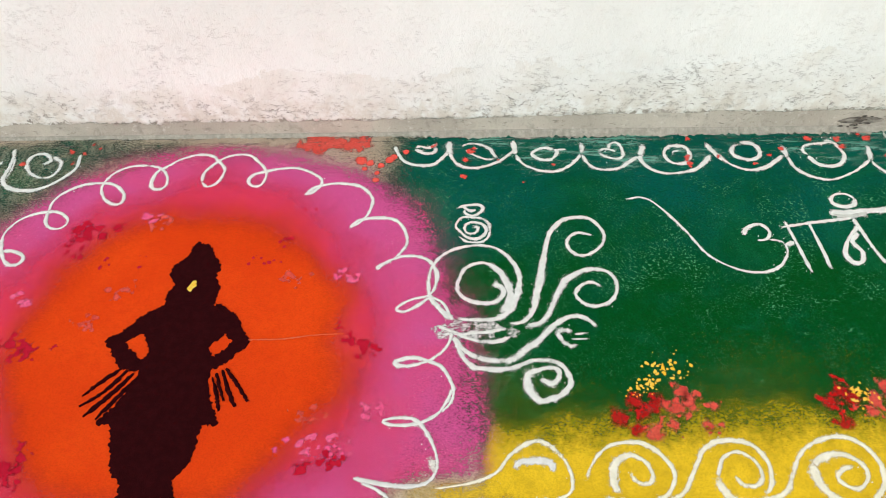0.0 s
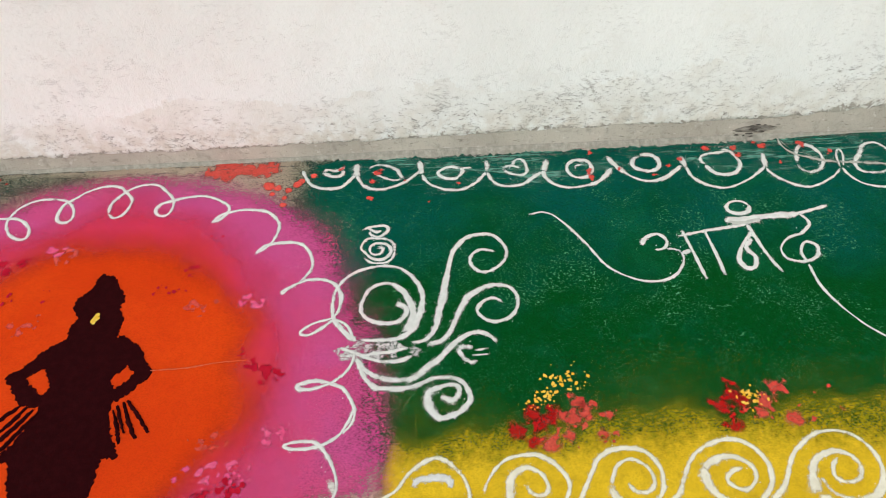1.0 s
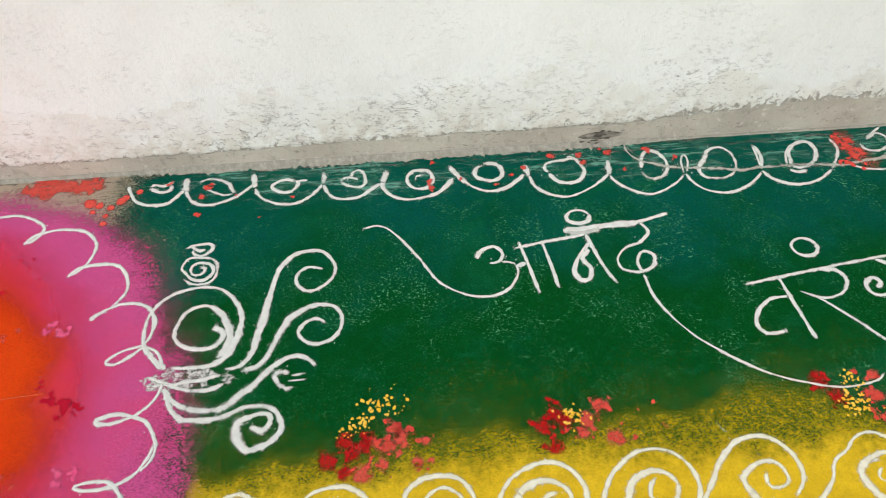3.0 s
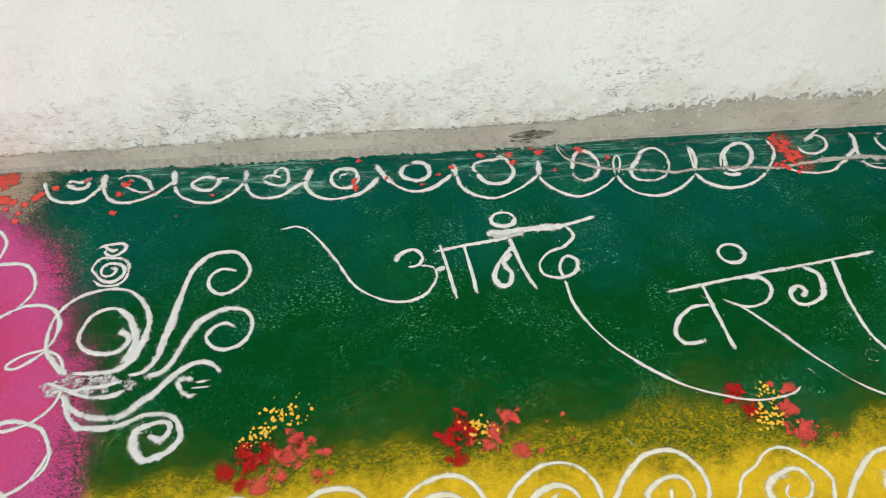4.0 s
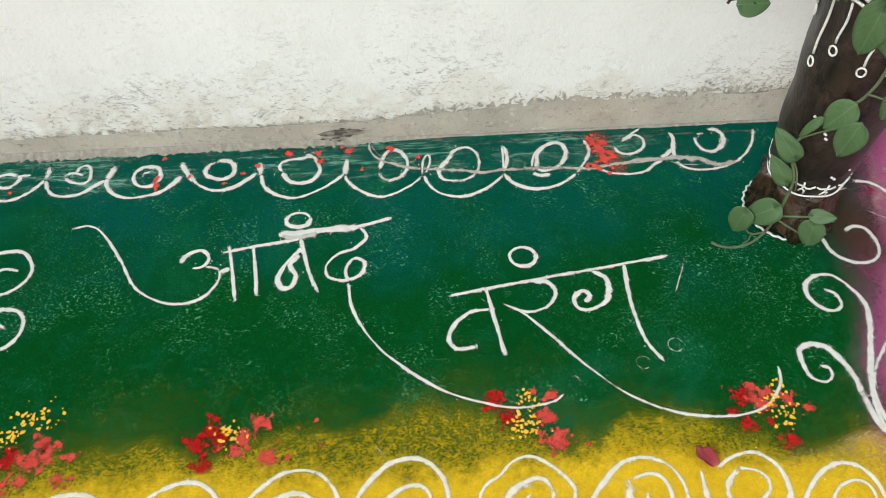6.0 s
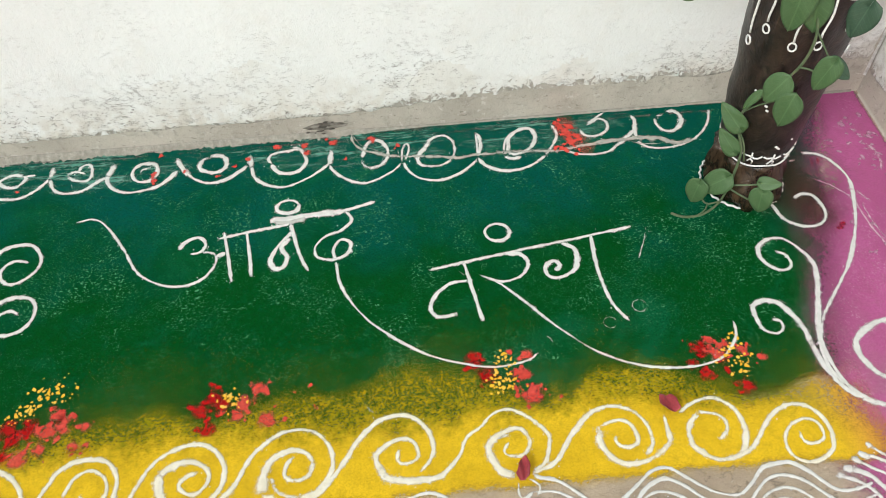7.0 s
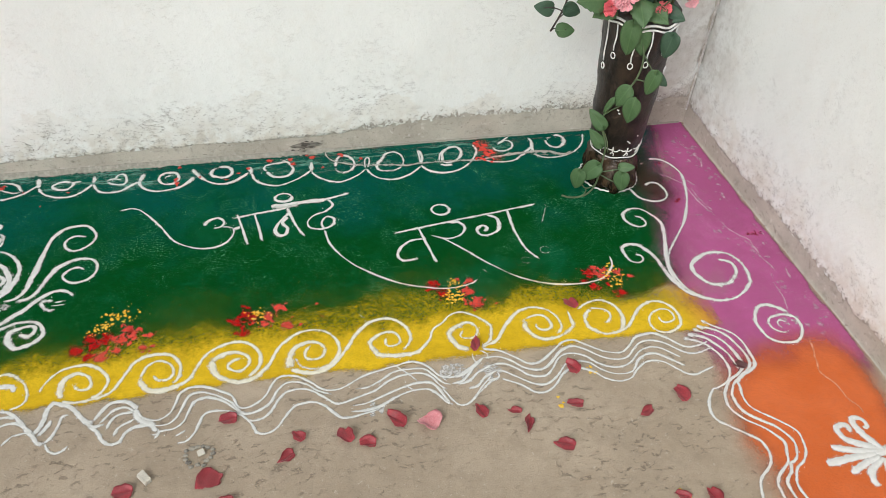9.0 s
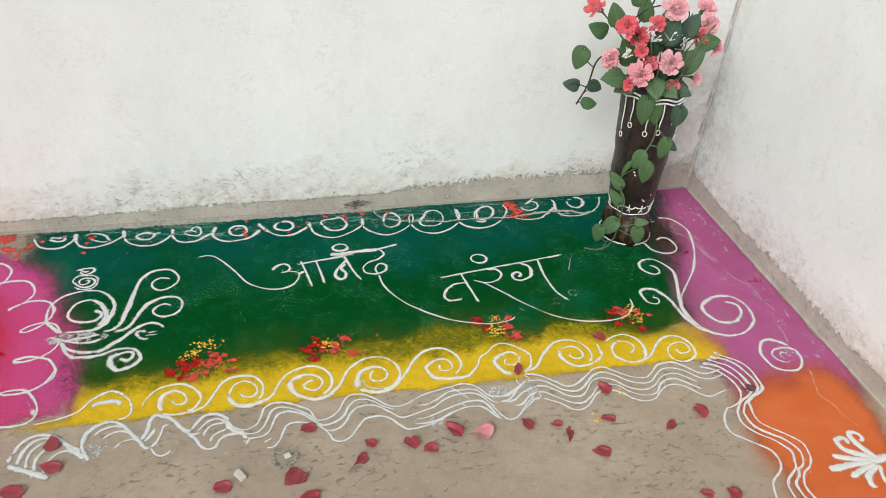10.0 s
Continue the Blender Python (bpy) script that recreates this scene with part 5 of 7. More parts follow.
line("spiral", ((-0.668, -0.652), (-0.672, -0.673), (-0.665, -0.693), (-0.652, -0.707), (-0.636, -0.711), (-0.616, -0.709), (-0.595, -0.700), (-0.577, -0.686), (-0.575, -0.665), (-0.574, -0.641)), band, ((0.0, 0.0132), (0.35, 0.0123), (0.6, 0.0097), (0.8, 0.0106), (1.0, 0.0044)), CREAMY)
line("spiral", ((-0.553, -0.646), (-0.537, -0.635), (-0.519, -0.628), (-0.498, -0.627), (-0.481, -0.637), (-0.470, -0.656), (-0.468, -0.680), (-0.476, -0.702), (-0.486, -0.713)), band, ((0.0, 0.0053), (0.3, 0.0079), (0.8, 0.0106), (1.0, 0.0088)), CREAMY)
line("spiral", ((-0.524, -0.647), (-0.537, -0.656), (-0.546, -0.672), (-0.547, -0.693), (-0.533, -0.709), (-0.517, -0.718), (-0.497, -0.717), (-0.477, -0.711), (-0.460, -0.700), (-0.446, -0.684), (-0.431, -0.668), (-0.409, -0.653), (-0.386, -0.649), (-0.368, -0.656), (-0.355, -0.674), (-0.352, -0.696), (-0.358, -0.719), (-0.377, -0.732), (-0.398, -0.735), (-0.415, -0.726), (-0.420, -0.711), (-0.415, -0.691), (-0.398, -0.677), (-0.376, -0.673), (-0.363, -0.685), (-0.365, -0.702), (-0.376, -0.709), (-0.389, -0.709), (-0.395, -0.701), (-0.394, -0.686)), band, ((0.0, 0.0106), (0.12, 0.0123), (0.3, 0.0097), (0.7, 0.0079), (1.0, 0.0053)), CREAMY)
line("spiral", ((-0.527, -0.645), (-0.511, -0.649), (-0.498, -0.655), (-0.491, -0.664), (-0.494, -0.678), (-0.506, -0.688), (-0.511, -0.685)), band, 0.0075, CREAMY)

# ---- bands of wavy lines along the front ----
waves = thing("wave_band", "bundle of parallel wavy white powder lines below the yellow band", "powder border")
line("wave_line", ((-0.770, -0.711), (-0.762, -0.716), (-0.742, -0.722), (-0.726, -0.734), (-0.711, -0.748), (-0.694, -0.763), (-0.675, -0.764), (-0.654, -0.753), (-0.635, -0.739), (-0.615, -0.725), (-0.600, -0.721), (-0.586, -0.723), (-0.571, -0.736), (-0.554, -0.750), (-0.534, -0.763), (-0.507, -0.768), (-0.488, -0.757), (-0.464, -0.736), (-0.442, -0.732), (-0.423, -0.733), (-0.404, -0.748), (-0.391, -0.763), (-0.377, -0.776), (-0.358, -0.779), (-0.339, -0.776), (-0.322, -0.771)), waves, 0.0058)
line("wave_line", ((-0.776, -0.734), (-0.746, -0.737), (-0.724, -0.751), (-0.708, -0.769), (-0.689, -0.779), (-0.669, -0.780), (-0.645, -0.763), (-0.625, -0.745), (-0.607, -0.737), (-0.593, -0.737), (-0.573, -0.750), (-0.559, -0.764), (-0.540, -0.778), (-0.518, -0.784), (-0.497, -0.779), (-0.474, -0.759), (-0.455, -0.749), (-0.435, -0.750), (-0.414, -0.760), (-0.397, -0.777), (-0.383, -0.790), (-0.366, -0.796), (-0.345, -0.793), (-0.324, -0.787)), waves, 0.0058)
line("wave_line", ((-0.759, -0.753), (-0.739, -0.756), (-0.718, -0.772), (-0.700, -0.791), (-0.672, -0.797), (-0.653, -0.783), (-0.635, -0.762), (-0.617, -0.753), (-0.599, -0.755), (-0.579, -0.766), (-0.564, -0.784), (-0.543, -0.798), (-0.520, -0.802), (-0.497, -0.793), (-0.471, -0.772), (-0.450, -0.766), (-0.431, -0.769), (-0.416, -0.781), (-0.398, -0.800)), waves, 0.0058)
line("wave_line", ((-0.761, -0.770), (-0.746, -0.773), (-0.727, -0.789), (-0.709, -0.804), (-0.689, -0.815), (-0.671, -0.815), (-0.647, -0.799), (-0.626, -0.778), (-0.610, -0.772), (-0.592, -0.776), (-0.577, -0.783), (-0.566, -0.797), (-0.548, -0.812), (-0.527, -0.819), (-0.503, -0.815), (-0.482, -0.792), (-0.461, -0.782), (-0.440, -0.784), (-0.419, -0.802), (-0.398, -0.822)), waves, 0.0058)
line("wave_line", ((-0.755, -0.789), (-0.738, -0.799), (-0.720, -0.812), (-0.703, -0.830), (-0.681, -0.833), (-0.659, -0.820), (-0.637, -0.798), (-0.615, -0.789), (-0.590, -0.796), (-0.575, -0.807), (-0.562, -0.823), (-0.538, -0.834), (-0.513, -0.831), (-0.494, -0.814), (-0.471, -0.800), (-0.451, -0.799), (-0.435, -0.806), (-0.419, -0.823), (-0.402, -0.841), (-0.385, -0.845), (-0.363, -0.839), (-0.340, -0.833)), waves, 0.0058)
line("wave_line", ((-1.400, -0.739), (-1.392, -0.756), (-1.379, -0.767), (-1.362, -0.771), (-1.344, -0.761), (-1.334, -0.742), (-1.327, -0.721), (-1.311, -0.710), (-1.291, -0.711), (-1.272, -0.718), (-1.255, -0.729), (-1.243, -0.736), (-1.236, -0.747), (-1.228, -0.768), (-1.216, -0.772), (-1.196, -0.765), (-1.181, -0.752), (-1.169, -0.731), (-1.156, -0.715), (-1.138, -0.713), (-1.118, -0.720), (-1.099, -0.736), (-1.086, -0.750), (-1.072, -0.759), (-1.052, -0.760), (-1.039, -0.756), (-1.022, -0.747), (-0.997, -0.736), (-0.964, -0.729), (-0.942, -0.725), (-0.914, -0.720), (-0.894, -0.727), (-0.881, -0.740), (-0.869, -0.759), (-0.857, -0.767), (-0.844, -0.764)), waves, ((0.0, 0.0044), (0.15, 0.0063), (0.85, 0.0058), (1.0, 0.0044)))
line("wave_line", ((-1.392, -0.764), (-1.371, -0.780), (-1.348, -0.783), (-1.334, -0.773), (-1.323, -0.753), (-1.311, -0.728), (-1.292, -0.724), (-1.272, -0.731), (-1.253, -0.744), (-1.239, -0.757), (-1.230, -0.771), (-1.221, -0.783), (-1.207, -0.785), (-1.187, -0.778), (-1.172, -0.766), (-1.160, -0.745), (-1.144, -0.730), (-1.124, -0.730), (-1.105, -0.741), (-1.092, -0.755), (-1.077, -0.764), (-1.063, -0.771)), waves, ((0.0, 0.0044), (0.15, 0.0063), (0.85, 0.0058), (1.0, 0.0044)))
line("wave_line", ((-1.366, -0.796), (-1.352, -0.795), (-1.334, -0.793), (-1.320, -0.781), (-1.311, -0.759), (-1.301, -0.742), (-1.282, -0.737), (-1.263, -0.744), (-1.247, -0.756), (-1.231, -0.775), (-1.217, -0.795), (-1.203, -0.802), (-1.184, -0.797), (-1.168, -0.779), (-1.157, -0.762), (-1.141, -0.749), (-1.116, -0.748), (-1.097, -0.757), (-1.079, -0.774), (-1.061, -0.791), (-1.041, -0.790), (-1.014, -0.782), (-0.987, -0.774), (-0.958, -0.756), (-0.931, -0.749), (-0.899, -0.750), (-0.881, -0.764), (-0.870, -0.785), (-0.857, -0.798)), waves, ((0.0, 0.0044), (0.15, 0.0063), (0.85, 0.0058), (1.0, 0.0044)))
line("wave_line", ((-1.331, -0.824), (-1.316, -0.823), (-1.302, -0.808), (-1.295, -0.790), (-1.286, -0.773), (-1.268, -0.769), (-1.245, -0.774), (-1.222, -0.788), (-1.208, -0.808), (-1.200, -0.827), (-1.186, -0.832), (-1.167, -0.824), (-1.151, -0.804), (-1.134, -0.785), (-1.114, -0.780), (-1.099, -0.781), (-1.081, -0.792), (-1.064, -0.814), (-1.053, -0.824), (-1.036, -0.825), (-1.021, -0.822), (-1.000, -0.819), (-0.984, -0.816)), waves, ((0.0, 0.0044), (0.15, 0.0063), (0.85, 0.0058), (1.0, 0.0044)))
line("wave_line", ((-1.024, -0.765), (-1.001, -0.765), (-0.973, -0.753), (-0.950, -0.739), (-0.923, -0.737), (-0.892, -0.741), (-0.875, -0.762), (-0.863, -0.780), (-0.849, -0.786)), waves, ((0.0, 0.0044), (0.15, 0.0063), (0.85, 0.0058), (1.0, 0.0044)))
line("wave_line", ((-1.035, -0.801), (-1.007, -0.800), (-0.975, -0.789), (-0.947, -0.779), (-0.914, -0.772), (-0.888, -0.774), (-0.876, -0.788), (-0.866, -0.816), (-0.859, -0.830)), waves, ((0.0, 0.0044), (0.15, 0.0063), (0.85, 0.0058), (1.0, 0.0044)))
line("wave_line", ((-1.037, -0.813), (-1.019, -0.815), (-0.989, -0.812), (-0.956, -0.797), (-0.928, -0.788), (-0.897, -0.788), (-0.879, -0.802), (-0.868, -0.822), (-0.855, -0.832)), waves, ((0.0, 0.0044), (0.15, 0.0063), (0.85, 0.0058), (1.0, 0.0044)))
line("wave_line", ((-0.868, -0.791), (-0.859, -0.812), (-0.848, -0.832), (-0.831, -0.834), (-0.813, -0.821), (-0.794, -0.800), (-0.771, -0.779)), waves, 0.0048)
line("wave_line", ((-0.942, -0.725), (-0.920, -0.751), (-0.910, -0.766)), waves, 0.0048)
line("wave_line", ((-0.935, -0.773), (-0.924, -0.782), (-0.916, -0.796)), waves, 0.0048)
line("wave_line", ((-1.375, -0.800), (-1.366, -0.800), (-1.357, -0.799)), waves, 0.0048)
line("wave_line", ((-1.368, -0.811), (-1.361, -0.797), (-1.364, -0.787)), waves, 0.0048)
line("wave_line", ((-1.334, -0.810), (-1.316, -0.801)), waves, 0.0048)
line("comb_line", ((-1.790, -0.782), (-1.786, -0.760), (-1.772, -0.733), (-1.754, -0.721), (-1.734, -0.720), (-1.713, -0.732), (-1.691, -0.753), (-1.664, -0.773)), waves, 0.009)
line("comb_line", ((-1.775, -0.790), (-1.768, -0.757), (-1.752, -0.734), (-1.728, -0.730), (-1.707, -0.742)), waves, 0.008)
line("comb_line", ((-1.757, -0.800), (-1.757, -0.767), (-1.741, -0.744), (-1.722, -0.739)), waves, 0.008)
line("comb_line", ((-1.741, -0.809), (-1.743, -0.781), (-1.729, -0.758), (-1.715, -0.753)), waves, 0.009)
line("comb_line", ((-1.726, -0.818), (-1.720, -0.788), (-1.708, -0.772), (-1.689, -0.767), (-1.664, -0.775)), waves, 0.008)
line("comb_line", ((-1.790, -0.785), (-1.771, -0.796), (-1.741, -0.812), (-1.715, -0.827)), waves, 0.014)
line("comb_line", ((-1.763, -0.813), (-1.756, -0.807)), waves, 0.005)
line("comb_line", ((-1.748, -0.823), (-1.740, -0.816)), waves, 0.005)
line("comb_line", ((-1.651, -0.799), (-1.664, -0.766), (-1.663, -0.737), (-1.649, -0.718), (-1.630, -0.708), (-1.609, -0.710), (-1.592, -0.725), (-1.576, -0.749), (-1.561, -0.763)), waves, 0.01)
line("comb_line", ((-1.647, -0.739), (-1.633, -0.725), (-1.608, -0.720), (-1.592, -0.728)), waves, 0.006)
line("comb_line", ((-1.631, -0.749), (-1.612, -0.737), (-1.592, -0.736), (-1.570, -0.754)), waves, 0.006)
line("comb_line", ((-1.609, -0.778), (-1.595, -0.763), (-1.575, -0.759), (-1.560, -0.761)), waves, 0.006)
line("comb_line", ((-1.692, -0.757), (-1.674, -0.774), (-1.657, -0.793)), waves, 0.014)
line("comb_line", ((-1.561, -0.765), (-1.549, -0.742), (-1.546, -0.719), (-1.536, -0.704), (-1.522, -0.709), (-1.507, -0.717), (-1.492, -0.738), (-1.479, -0.755), (-1.468, -0.754)), waves, 0.0115)
line("comb_line", ((-1.555, -0.771), (-1.543, -0.755), (-1.535, -0.738)), waves, 0.009)
line("comb_line", ((-1.544, -0.787), (-1.532, -0.774), (-1.524, -0.755), (-1.519, -0.736), (-1.506, -0.733)), waves, 0.008)
line("comb_line", ((-1.578, -0.747), (-1.564, -0.765), (-1.553, -0.783), (-1.541, -0.787)), waves, 0.01)
line("comb_line", ((-1.542, -0.784), (-1.534, -0.802), (-1.523, -0.809), (-1.512, -0.806), (-1.504, -0.797)), waves, 0.007)
line("comb_line", ((-1.468, -0.754), (-1.456, -0.735), (-1.443, -0.721), (-1.424, -0.720), (-1.410, -0.726), (-1.397, -0.743)), waves, 0.01)
line("comb_line", ((-1.458, -0.762), (-1.446, -0.747), (-1.433, -0.735), (-1.414, -0.735), (-1.400, -0.749)), waves, 0.006)
line("comb_line", ((-1.446, -0.778), (-1.440, -0.760), (-1.427, -0.748), (-1.402, -0.746)), waves, 0.006)
line("comb_line", ((-1.434, -0.792), (-1.426, -0.775), (-1.399, -0.761)), waves, 0.006)
line("comb_line", ((-1.476, -0.763), (-1.461, -0.777), (-1.451, -0.798), (-1.437, -0.808), (-1.424, -0.805), (-1.416, -0.790), (-1.403, -0.780), (-1.385, -0.778), (-1.373, -0.781), (-1.364, -0.795)), waves, 0.008)
line("comb_line", ((-1.481, -0.755), (-1.467, -0.766), (-1.449, -0.764)), waves, 0.008)
line("comb_line", ((-1.400, -0.739), (-1.396, -0.759), (-1.382, -0.773), (-1.366, -0.781)), waves, 0.013)
dust("smudge", [(-1.644 + random.gauss(0, 0.014), -0.776 + random.gauss(0, 0.011), random.uniform(0.003, 0.008)) for _ in range(18)], WHITE_DUST, waves, z=0.0022, ragged=2.0, peak=0.6)
dust("smudge", [(-0.994 + random.gauss(0, 0.009), -0.813 + random.gauss(0, 0.006), random.uniform(0.003, 0.006)) for _ in range(9)], WHITE_DUST, waves, z=0.0022, ragged=2.0, peak=0.7)
line("wave_line", ((-0.842, -0.772), (-0.822, -0.765), (-0.795, -0.749), (-0.776, -0.734)), waves, 0.0079)
line("wave_line", ((-0.838, -0.788), (-0.817, -0.784), (-0.790, -0.765), (-0.759, -0.753)), waves, 0.0079)
line("wave_line", ((-0.849, -0.785), (-0.825, -0.780), (-0.802, -0.756), (-0.785, -0.742)), waves, 0.0070)
line("wave_line", ((-0.821, -0.800), (-0.804, -0.798), (-0.784, -0.780), (-0.761, -0.770)), waves, 0.0070)
line("wave_line", ((-0.814, -0.821), (-0.793, -0.805), (-0.774, -0.791), (-0.755, -0.789)), waves, 0.0070)
line("wave_line", ((-0.857, -0.769), (-0.843, -0.769), (-0.827, -0.766)), waves, 0.0062)
line("wave_line", ((-0.793, -0.718), (-0.794, -0.737), (-0.786, -0.750)), waves, 0.0044)
line("wave_line", ((-0.778, -0.715), (-0.765, -0.728), (-0.772, -0.742)), waves, 0.0035)
line("wave_line", ((-0.759, -0.770), (-0.757, -0.781), (-0.763, -0.787), (-0.787, -0.789)), waves, 0.0053)
dust("smudge", [(-0.839 + random.gauss(0, 0.012), -0.757 + random.gauss(0, 0.009), random.uniform(0.004, 0.010)) for _ in range(20)], WHITE_DUST, waves, z=0.0020, ragged=1.6, peak=0.7)
dust("smudge", [(-0.771 + random.gauss(0, 0.012), -0.763 + random.gauss(0, 0.013), random.uniform(0.004, 0.009)) for _ in range(18)], WHITE_DUST, waves, z=0.0020, ragged=1.6, peak=0.62)

side_waves = thing("wave_band", "wavy white powder lines turning down beside the orange field", "powder border")
line("wave_line", ((-0.308, -0.722), (-0.295, -0.735), (-0.270, -0.755), (-0.257, -0.782), (-0.256, -0.816), (-0.259, -0.840), (-0.271, -0.852), (-0.298, -0.864), (-0.316, -0.876), (-0.317, -0.887), (-0.324, -0.914), (-0.319, -0.938), (-0.294, -0.963), (-0.278, -0.980), (-0.264, -0.999), (-0.265, -1.020), (-0.272, -1.041), (-0.286, -1.057), (-0.304, -1.068), (-0.314, -1.080), (-0.322, -1.095), (-0.323, -1.115), (-0.317, -1.137)), side_waves, 0.0066)
line("wave_line", ((-0.324, -0.733), (-0.303, -0.741), (-0.284, -0.758), (-0.273, -0.783), (-0.267, -0.814), (-0.269, -0.836), (-0.280, -0.851), (-0.309, -0.868), (-0.327, -0.881), (-0.330, -0.885), (-0.341, -0.903), (-0.342, -0.931), (-0.329, -0.955), (-0.299, -0.981), (-0.286, -1.003), (-0.282, -1.021), (-0.290, -1.042), (-0.301, -1.054), (-0.312, -1.058), (-0.319, -1.072), (-0.337, -1.089), (-0.340, -1.109), (-0.337, -1.134)), side_waves, 0.0066)
line("wave_line", ((-0.336, -0.739), (-0.319, -0.752), (-0.301, -0.766), (-0.288, -0.793), (-0.284, -0.821), (-0.288, -0.844), (-0.308, -0.860), (-0.329, -0.870), (-0.342, -0.883), (-0.355, -0.900), (-0.361, -0.923), (-0.355, -0.943), (-0.341, -0.963), (-0.319, -0.982), (-0.306, -1.002), (-0.300, -1.018), (-0.308, -1.039), (-0.317, -1.056), (-0.343, -1.075), (-0.356, -1.090), (-0.358, -1.106), (-0.359, -1.130)), side_waves, 0.0066)
line("wave_line", ((-0.368, -0.758), (-0.345, -0.768), (-0.329, -0.784), (-0.317, -0.810), (-0.315, -0.835), (-0.321, -0.855), (-0.336, -0.873), (-0.362, -0.883), (-0.371, -0.884), (-0.388, -0.903), (-0.398, -0.925), (-0.398, -0.948), (-0.382, -0.966), (-0.361, -0.985), (-0.341, -1.006), (-0.338, -1.026), (-0.344, -1.047), (-0.360, -1.062), (-0.378, -1.075), (-0.388, -1.090), (-0.399, -1.122)), side_waves, 0.0066)
line("wave_line", ((-0.352, -0.750), (-0.329, -0.760), (-0.314, -0.779), (-0.302, -0.803), (-0.298, -0.830), (-0.299, -0.853)), side_waves, 0.0066)
line("comb_tip", ((-0.313, -0.718), (-0.308, -0.722), (-0.302, -0.729)), side_waves, 0.0125, WHITE, height=0.003)
line("comb_tip", ((-0.328, -0.729), (-0.324, -0.733), (-0.315, -0.738)), side_waves, 0.0125, WHITE, height=0.003)
line("comb_tip", ((-0.341, -0.736), (-0.336, -0.739), (-0.328, -0.746)), side_waves, 0.0125, WHITE, height=0.003)
line("comb_tip", ((-0.357, -0.747), (-0.352, -0.750), (-0.342, -0.754)), side_waves, 0.0125, WHITE, height=0.003)
line("comb_tip", ((-0.373, -0.757), (-0.367, -0.758), (-0.358, -0.762)), side_waves, 0.0125, WHITE, height=0.003)

# ---- swirls on the purple strip ----
vine = thing("swirl_motif", "white powder swirls across the purple strip", "powder rangoli")
line("curl", ((-0.190, -0.171), (-0.162, -0.177), (-0.141, -0.200), (-0.130, -0.243), (-0.143, -0.294), (-0.164, -0.347), (-0.198, -0.406), (-0.226, -0.442), (-0.257, -0.477), (-0.286, -0.511), (-0.305, -0.545), (-0.308, -0.572), (-0.305, -0.608), (-0.294, -0.639)), vine, 0.0085, CHALK)
line("curl", ((-0.218, -0.189), (-0.205, -0.186)), vine, 0.006, CHALK)
line("curl", ((-0.244, -0.275), (-0.225, -0.266), (-0.206, -0.274), (-0.200, -0.304), (-0.207, -0.325), (-0.227, -0.337), (-0.255, -0.333), (-0.276, -0.315), (-0.282, -0.289), (-0.286, -0.280)), vine, 0.008, CHALK)
line("curl", ((-0.316, -0.381), (-0.301, -0.390), (-0.299, -0.411), (-0.315, -0.420), (-0.334, -0.409), (-0.343, -0.389), (-0.338, -0.369), (-0.319, -0.356), (-0.294, -0.357), (-0.275, -0.379), (-0.263, -0.410), (-0.270, -0.446), (-0.291, -0.501), (-0.309, -0.554), (-0.313, -0.598), (-0.302, -0.629)), vine, ((0.0, 0.006), (0.5, 0.010), (0.8, 0.012), (1.0, 0.008)), CHALK)
line("curl", ((-0.368, -0.507), (-0.355, -0.513), (-0.357, -0.527), (-0.370, -0.533), (-0.386, -0.523), (-0.390, -0.494), (-0.385, -0.480), (-0.369, -0.473), (-0.349, -0.478), (-0.335, -0.499), (-0.326, -0.523), (-0.323, -0.560), (-0.319, -0.597), (-0.304, -0.634), (-0.282, -0.654)), vine, ((0.0, 0.006), (0.5, 0.010), (0.8, 0.012), (1.0, 0.008)), CHALK)
line("curl", ((-0.301, -0.627), (-0.286, -0.649), (-0.272, -0.659), (-0.245, -0.671), (-0.204, -0.668), (-0.162, -0.640), (-0.144, -0.608), (-0.142, -0.572), (-0.156, -0.541), (-0.185, -0.529), (-0.214, -0.532), (-0.252, -0.554), (-0.260, -0.571), (-0.258, -0.593), (-0.244, -0.618), (-0.222, -0.627), (-0.192, -0.621), (-0.167, -0.595), (-0.164, -0.568), (-0.178, -0.557), (-0.193, -0.552)), vine, ((0.0, 0.012), (0.5, 0.010), (0.75, 0.014), (1.0, 0.009)), CHALK)
ring_thing = thing("spiral_ring", "white powder spiral ring on the purple strip", "powder rangoli")
line("spiral", ((-0.119, -0.727), (-0.131, -0.713), (-0.155, -0.699), (-0.179, -0.705), (-0.199, -0.734), (-0.202, -0.757), (-0.196, -0.785), (-0.176, -0.800), (-0.145, -0.803), (-0.123, -0.787), (-0.112, -0.765), (-0.114, -0.741), (-0.134, -0.731), (-0.162, -0.733), (-0.176, -0.746), (-0.174, -0.765), (-0.158, -0.777), (-0.144, -0.775)), ring_thing, 0.0085, CHALK)
line("spiral", ((-0.152, -0.768), (-0.158, -0.754), (-0.149, -0.744), (-0.138, -0.753)), ring_thing, 0.006, CHALK)
dust("smudge", [(-0.122 + random.gauss(0, 0.010), -0.747 + random.gauss(0, 0.010), random.uniform(0.003, 0.007)) for _ in range(12)], WHITE_DUST, ring_thing, z=0.0022, ragged=2.0, peak=0.6)

